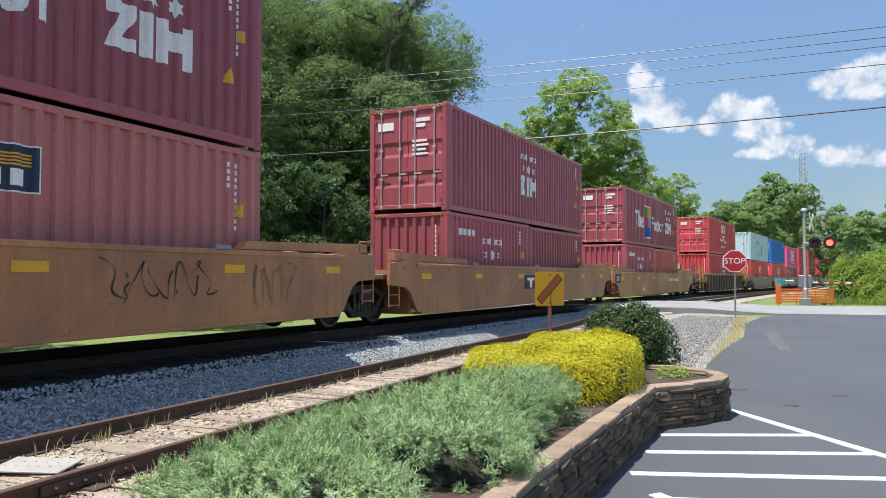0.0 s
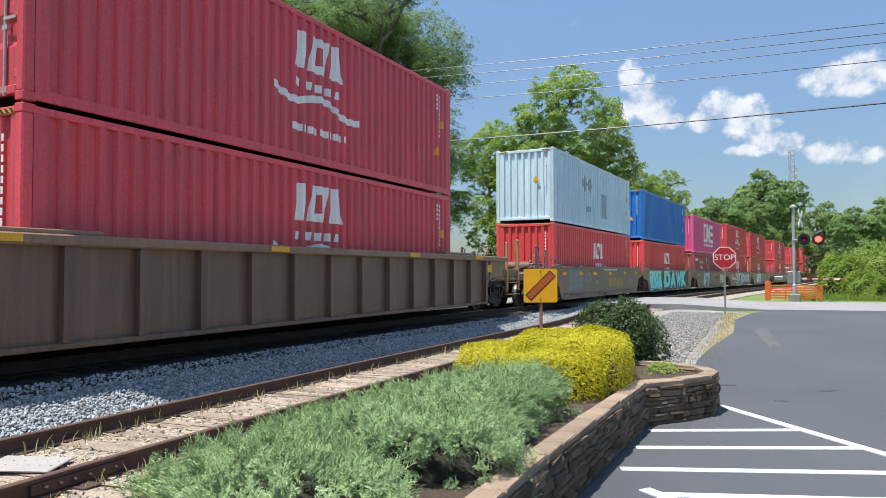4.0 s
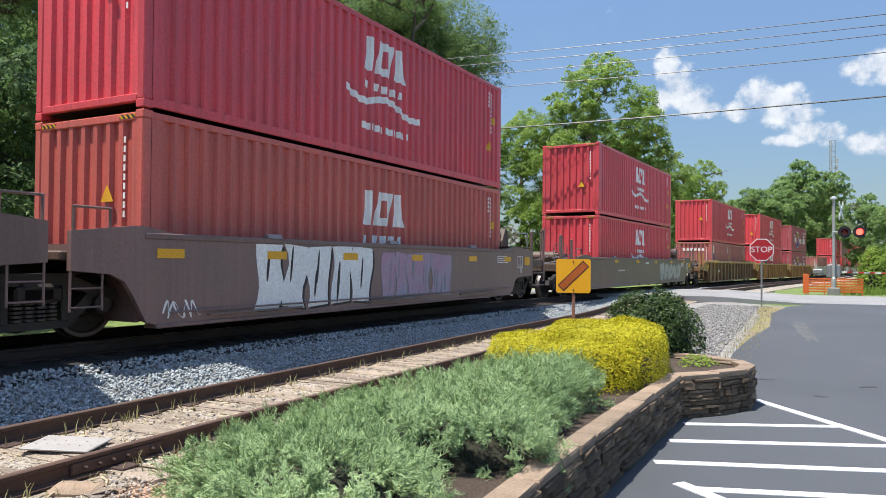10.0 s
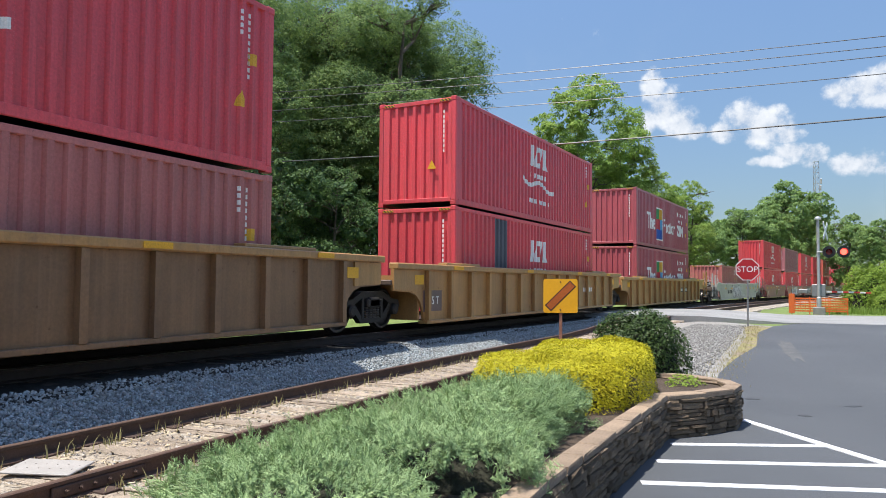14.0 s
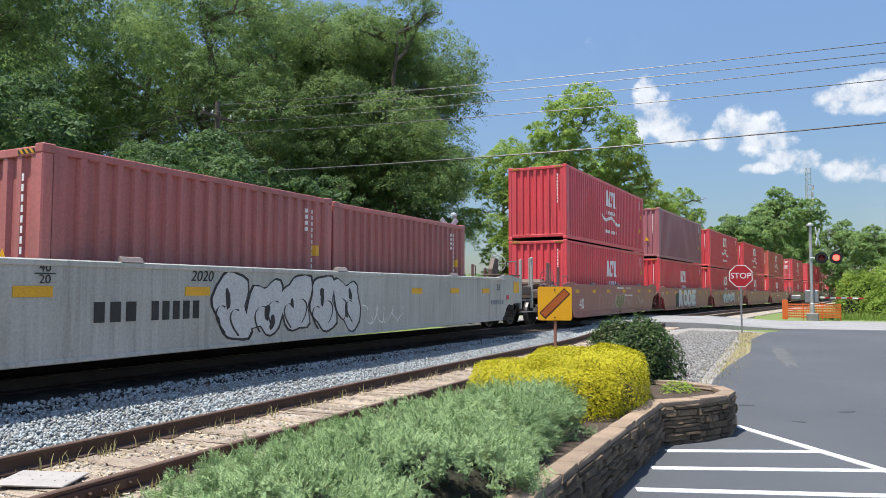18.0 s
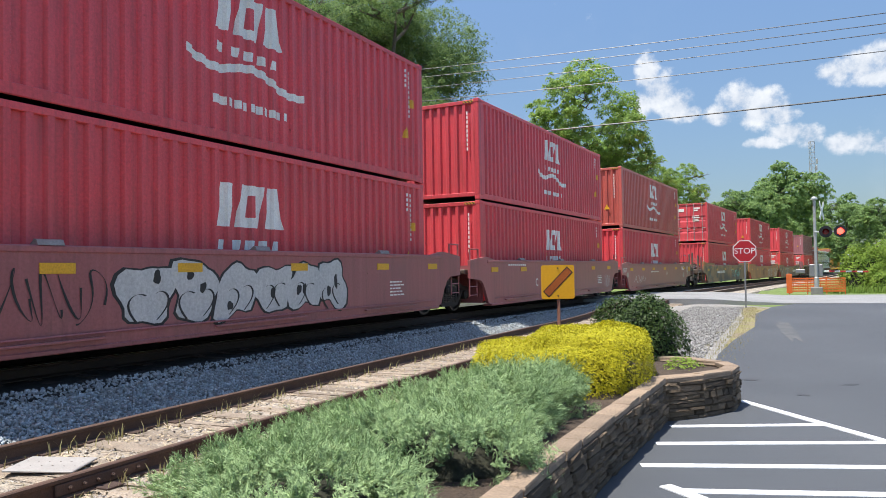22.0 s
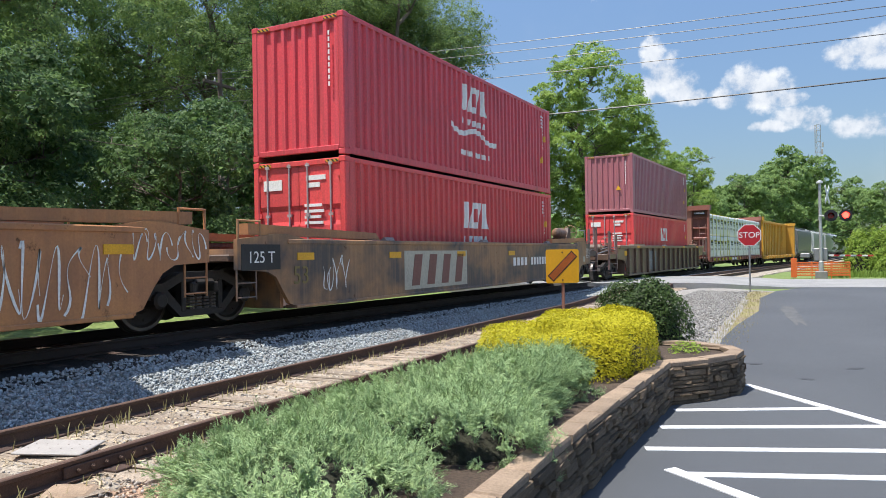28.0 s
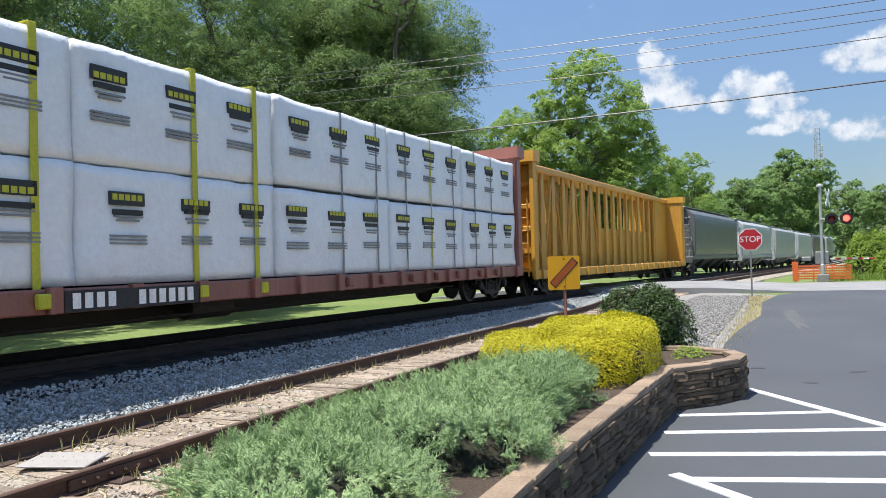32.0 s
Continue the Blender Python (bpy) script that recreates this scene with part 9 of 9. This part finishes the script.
    pin = mid[own] + di * (size_l[own] * 0.72 * rng.random(n_in) ** 0.4)[:, None] * np.array([1, 1, 0.8])
    v2, f2 = leaves(pin, di * 0.7 + np.array([0, 0, 0.5]), leaf * 2.2, 0.5, rng, 0.1, 0.15)
    v, f = np.concatenate([v, v2]), np.concatenate([f, f2 + len(v)])
    part("crown", raw_mesh("crown", v, f, mat), None, ob)
    return ob


TREE_A = build_tree("broadleaf_tree", "tall dark green broadleaf tree behind the railway", 21, 7.2, 0.42, L_TREE, 3, 1500, 66, 0.078, 0.12, fat=1.0, loose=0.16, lobes=26)
TREE_B = build_tree("broadleaf_tree", "tall dark green broadleaf tree with gaps in its crown", 19, 6.4, 0.36, L_TREE, 8, 1400, 66, 0.078, 0.10, fat=1.0, loose=0.16, lobes=24)
TREE_C = build_tree("light_tree", "full light green tree beyond the crossing", 19, 5.0, 0.34, L_TREE_LIGHT, 14, 1150, 54, 0.10, 0.10, fat=1.0, loose=0.12, lobes=24)
TREE_D = build_tree("far_tree", "rounded green tree in the distance", 17, 6.6, 0.34, L_FAR, 21, 800, 36, 0.20, 0.06, fat=1.0, loose=0.1, lobes=20)
SHRUB = build_tree("understorey_tree", "dense leafy sapling at the edge of the wood", 6.5, 3.4, 0.12, L_SAPLING, 29, 420, 56, 0.075, 0.06, fat=1.0, loose=0.25)
PROTOS = {"A": TREE_A, "B": TREE_B, "C": TREE_C, "D": TREE_D, "S": SHRUB}
PLACED = {}
GROUPS = {"A": "trees behind the railway", "B": "trees behind the railway", "C": "trees beyond the crossing", "D": "trees in the distance", "S": "saplings behind the railway"}


def plant(kind, x, y, turn, scale=1.0, z=None):
    m = pose(x, y, (ground_z(x, y) if z is None else z) - 0.05, 0, 0, turn) @ Matrix.Scale(scale, 4)
    if kind not in PLACED:
        PLACED[kind] = ob = PROTOS[kind]
        ob.matrix_basis = m
    else:
        ob = copy_thing(PROTOS[kind], Matrix())
        ob.matrix_basis = m
    ob["group"] = GROUPS[kind]
    return ob


for k, x, y, turn, s in (("A", -23.8, 42.5, 0, 1.08), ("B", -26.5, 42.5, 40, 1.08), ("A", -31.5, 40.0, 130, 1.1), ("B", -29.5, 31.0, 200, 1.05), ("B", -38.0, 33.0, 285, 1.15),
                         # trees at y 14, 3, -16: outside the view, added for shadow and light
                         ("B", -26.0, 14.0, 310, 1.0), ("A", -25.0, 3.0, 20, 1.05), ("A", -27.0, 50.0, 170, 1.1), ("B", -21.0, -16.0, 220, 1.0), ("A", -40.0, 48.0, 33, 1.15), ("B", -26.0, 47.0, 77, 1.05), ("A", -33.5, 46.5, 250, 1.15), ("B", -29.0, 43.0, 140, 1.1),
                         ("A", -40.0, 27.0, 95, 1.25), ("B", -47.0, 37.0, 15, 1.3), ("A", -37.0, 56.0, 205, 1.35)):
    plant(k, x, y, turn, s)
for x, y, turn, s in ((-18.5, 20.0, 110, 1.1), (-17.0, 16.5, 170, 0.9), (-19.5, 11.0, 230, 1.1), (-25.5, 22.5, 20, 1.2), (-23.0, 33.5, 80, 1.2), (-23.5, 15.0, 150, 1.3),
                      (-21.5, 41.5, 300, 1.1), (-28.0, 29.0, 10, 1.5), (-27.5, 39.5, 70, 1.5), (-30.0, 18.5, 140, 1.5), (-17.2, 8.0, 200, 1.0), (-26.0, 5.0, 260, 1.4)):
    plant("S", x, y, turn, s)
for x, y, turn, s in ((-19.6, 60.0, 0, 0.80), (-15.4, 61.5, 75, 1.08), (-13.0, 65.0, 160, 0.82), (-12.4, 74.0, 240, 0.74), (-9.6, 84.0, 300, 0.72), (-24.0, 66.0, 30, 0.9), (-17.5, 76.0, 110, 0.9), (-30.0, 62.0, 200, 0.9)):
    plant("C", x, y, turn, s)
for x, y, turn, s in ((-12.0, 128, 0, 0.72), (-7.0, 150, 60, 0.95), (-2.0, 165, 120, 1.12), (1.2, 178, 200, 1.45), (-10.0, 175, 260, 1.1), (5.5, 215, 310, 1.35), (-18, 140, 33, 0.95), (13.0, 122, 80, 0.68),
                      (18.0, 128, 150, 0.78), (24.0, 135, 220, 0.72), (30.0, 120, 290, 0.7), (10.5, 145, 10, 0.85), (36.0, 140, 90, 0.8), (-26, 160, 10, 1.1), (-36, 150, 100, 1.1), (44, 130, 40, 0.8)):
    plant("D", x, y, turn, s)


def far_woods():
    """A belt of woodland round the horizon."""
    rng = np.random.default_rng(77)
    n = 26000
    az = rng.uniform(0, 2 * math.pi, n)
    r = rng.uniform(330, 420, n)
    top = 13 + 5 * np.sin(az * 17) + 3 * np.sin(az * 41 + 1)
    z = rng.random(n) ** 0.7 * top
    x, y = r * np.sin(az), r * np.cos(az)
    keep = ~((np.abs(x - np.interp(y, _y, _x)) < 7) & (y > 0)) & ~((np.abs(x - MAIN_X) < 7) & (y < 0))
    p = np.stack([x, y, z - 2], 1)[keep]
    nm = np.stack([-np.sin(az), -np.cos(az), 0.6 + 0 * az], 1)[keep]
    v, f = leaves(p, nm, 3.2, 0.6, rng, 0.1)
    leaf_object("far_woods", v, f, L_FAR, "belt of distant woodland along the horizon", "woodland")


far_woods()


def blades(name, count, place, h0, h1, mat, label):
    rng = np.random.default_rng(count + 3)
    p = np.array([place(rng) for _ in range(count)])
    a = rng.uniform(0, 2 * math.pi, count)
    h = rng.uniform(h0, h1, count)[:, None]
    lean = np.stack([np.cos(a), np.sin(a), np.zeros(count)], 1)
    side = np.stack([-np.sin(a), np.cos(a), np.zeros(count)], 1) * 0.006 * (h / 0.12) ** 0.5
    mid = p + np.array([0, 0, 1]) * h * 0.6 + lean * h * 0.12
    tip = p + np.array([0, 0, 1]) * h + lean * h * rng.uniform(0.2, 0.6, count)[:, None]
    v = np.stack([p - side, p + side, mid + side * 0.8, mid - side * 0.8, tip + side * 0.15, tip - side * 0.15], 1).reshape(-1, 3)
    f = (np.array([(0, 1, 2, 3), (3, 2, 4, 5)])[None] + 6 * np.arange(count)[:, None, None]).reshape(-1, 4)
    return leaf_object(name, v, f, mat, label, "grass")


def verge_place(rng):
    y = 11.0 + 17.0 * rng.random() ** 0.8
    x = rng.normal(-0.95, 0.18)
    return x, y, -0.02


def siding_weed_place(rng):
    s = rng.uniform(2.0, 16.0)
    x, y, h = track_at(s, 3.32 + rng.choice([-0.62, -0.5, 0.62, 0.95, 1.05]) + rng.normal() * 0.06)
    return x, y, siding_z(s) - 0.17


def bush_grass_place(rng):
    x = rng.uniform(2.0, 16.0)
    return x, rng.uniform(42.6, 46.0), -0.06


blades("verge_grass", 3000, verge_place, 0.02, 0.06, L_DRY, "yellow dry grass along the edge of the asphalt")
blades("siding_weeds", 700, siding_weed_place, 0.04, 0.16, L_DRY, "sparse straw-coloured weeds beside the siding rails")
blades("roadside_grass", 6000, bush_grass_place, 0.15, 0.45, L_GRASS, "bright green grass under the roadside bushes")


def motions():
    """The train runs by: every car and load follows the line, its wheels roll, and the marker's plate swings in the wind."""
    times = [i for i in range(33)]
    run = [gone(t) for t in times]
    start = {}
    for ob, s0, z in RUNNERS:
        start[ob] = s0
        walk(ob, [(t, on_track(s0 - d, 0.0, z)) for t, d in zip(times, run)])
    for ws, y in WHEELS:
        s0 = start[ws.parent.parent] + ws.parent.location.y + y
        rows, last = [], None
        for f in range(0, 32 * FPS + 1):
            t = f / FPS
            d = float(np.interp(t, times, run))
            near = -12 < s0 - d < 45
            if near or f in (0, 32 * FPS):
                a = d / 0.457
                if not near:
                    a = last if last is not None else 0.0
                elif not rows or len(rows) == 1 and last is None:
                    base = a
                    a = 0.0
                else:
                    a = a - base
                if rows and last is not None and f == 32 * FPS and not near:
                    a = last
                if near:
                    last = a
                rows.append((t, Matrix.Translation((0, y, 0.457)) @ Matrix.Rotation(a, 4, "X")))
        if len(rows) > 2:
            walk(ws, rows)
    swing = ((0, 33), (2.0, 33), (2.7, 8), (5.5, 6), (9, 0), (14, 2), (19, 6), (24, 18), (27.5, 10), (28.5, 24), (32, 22))
    walk(PLATE, [(t, pose(0, 0, SIGN_Z, 0, 0, SIGN_TURN + a)) for t, a in swing])


motions()
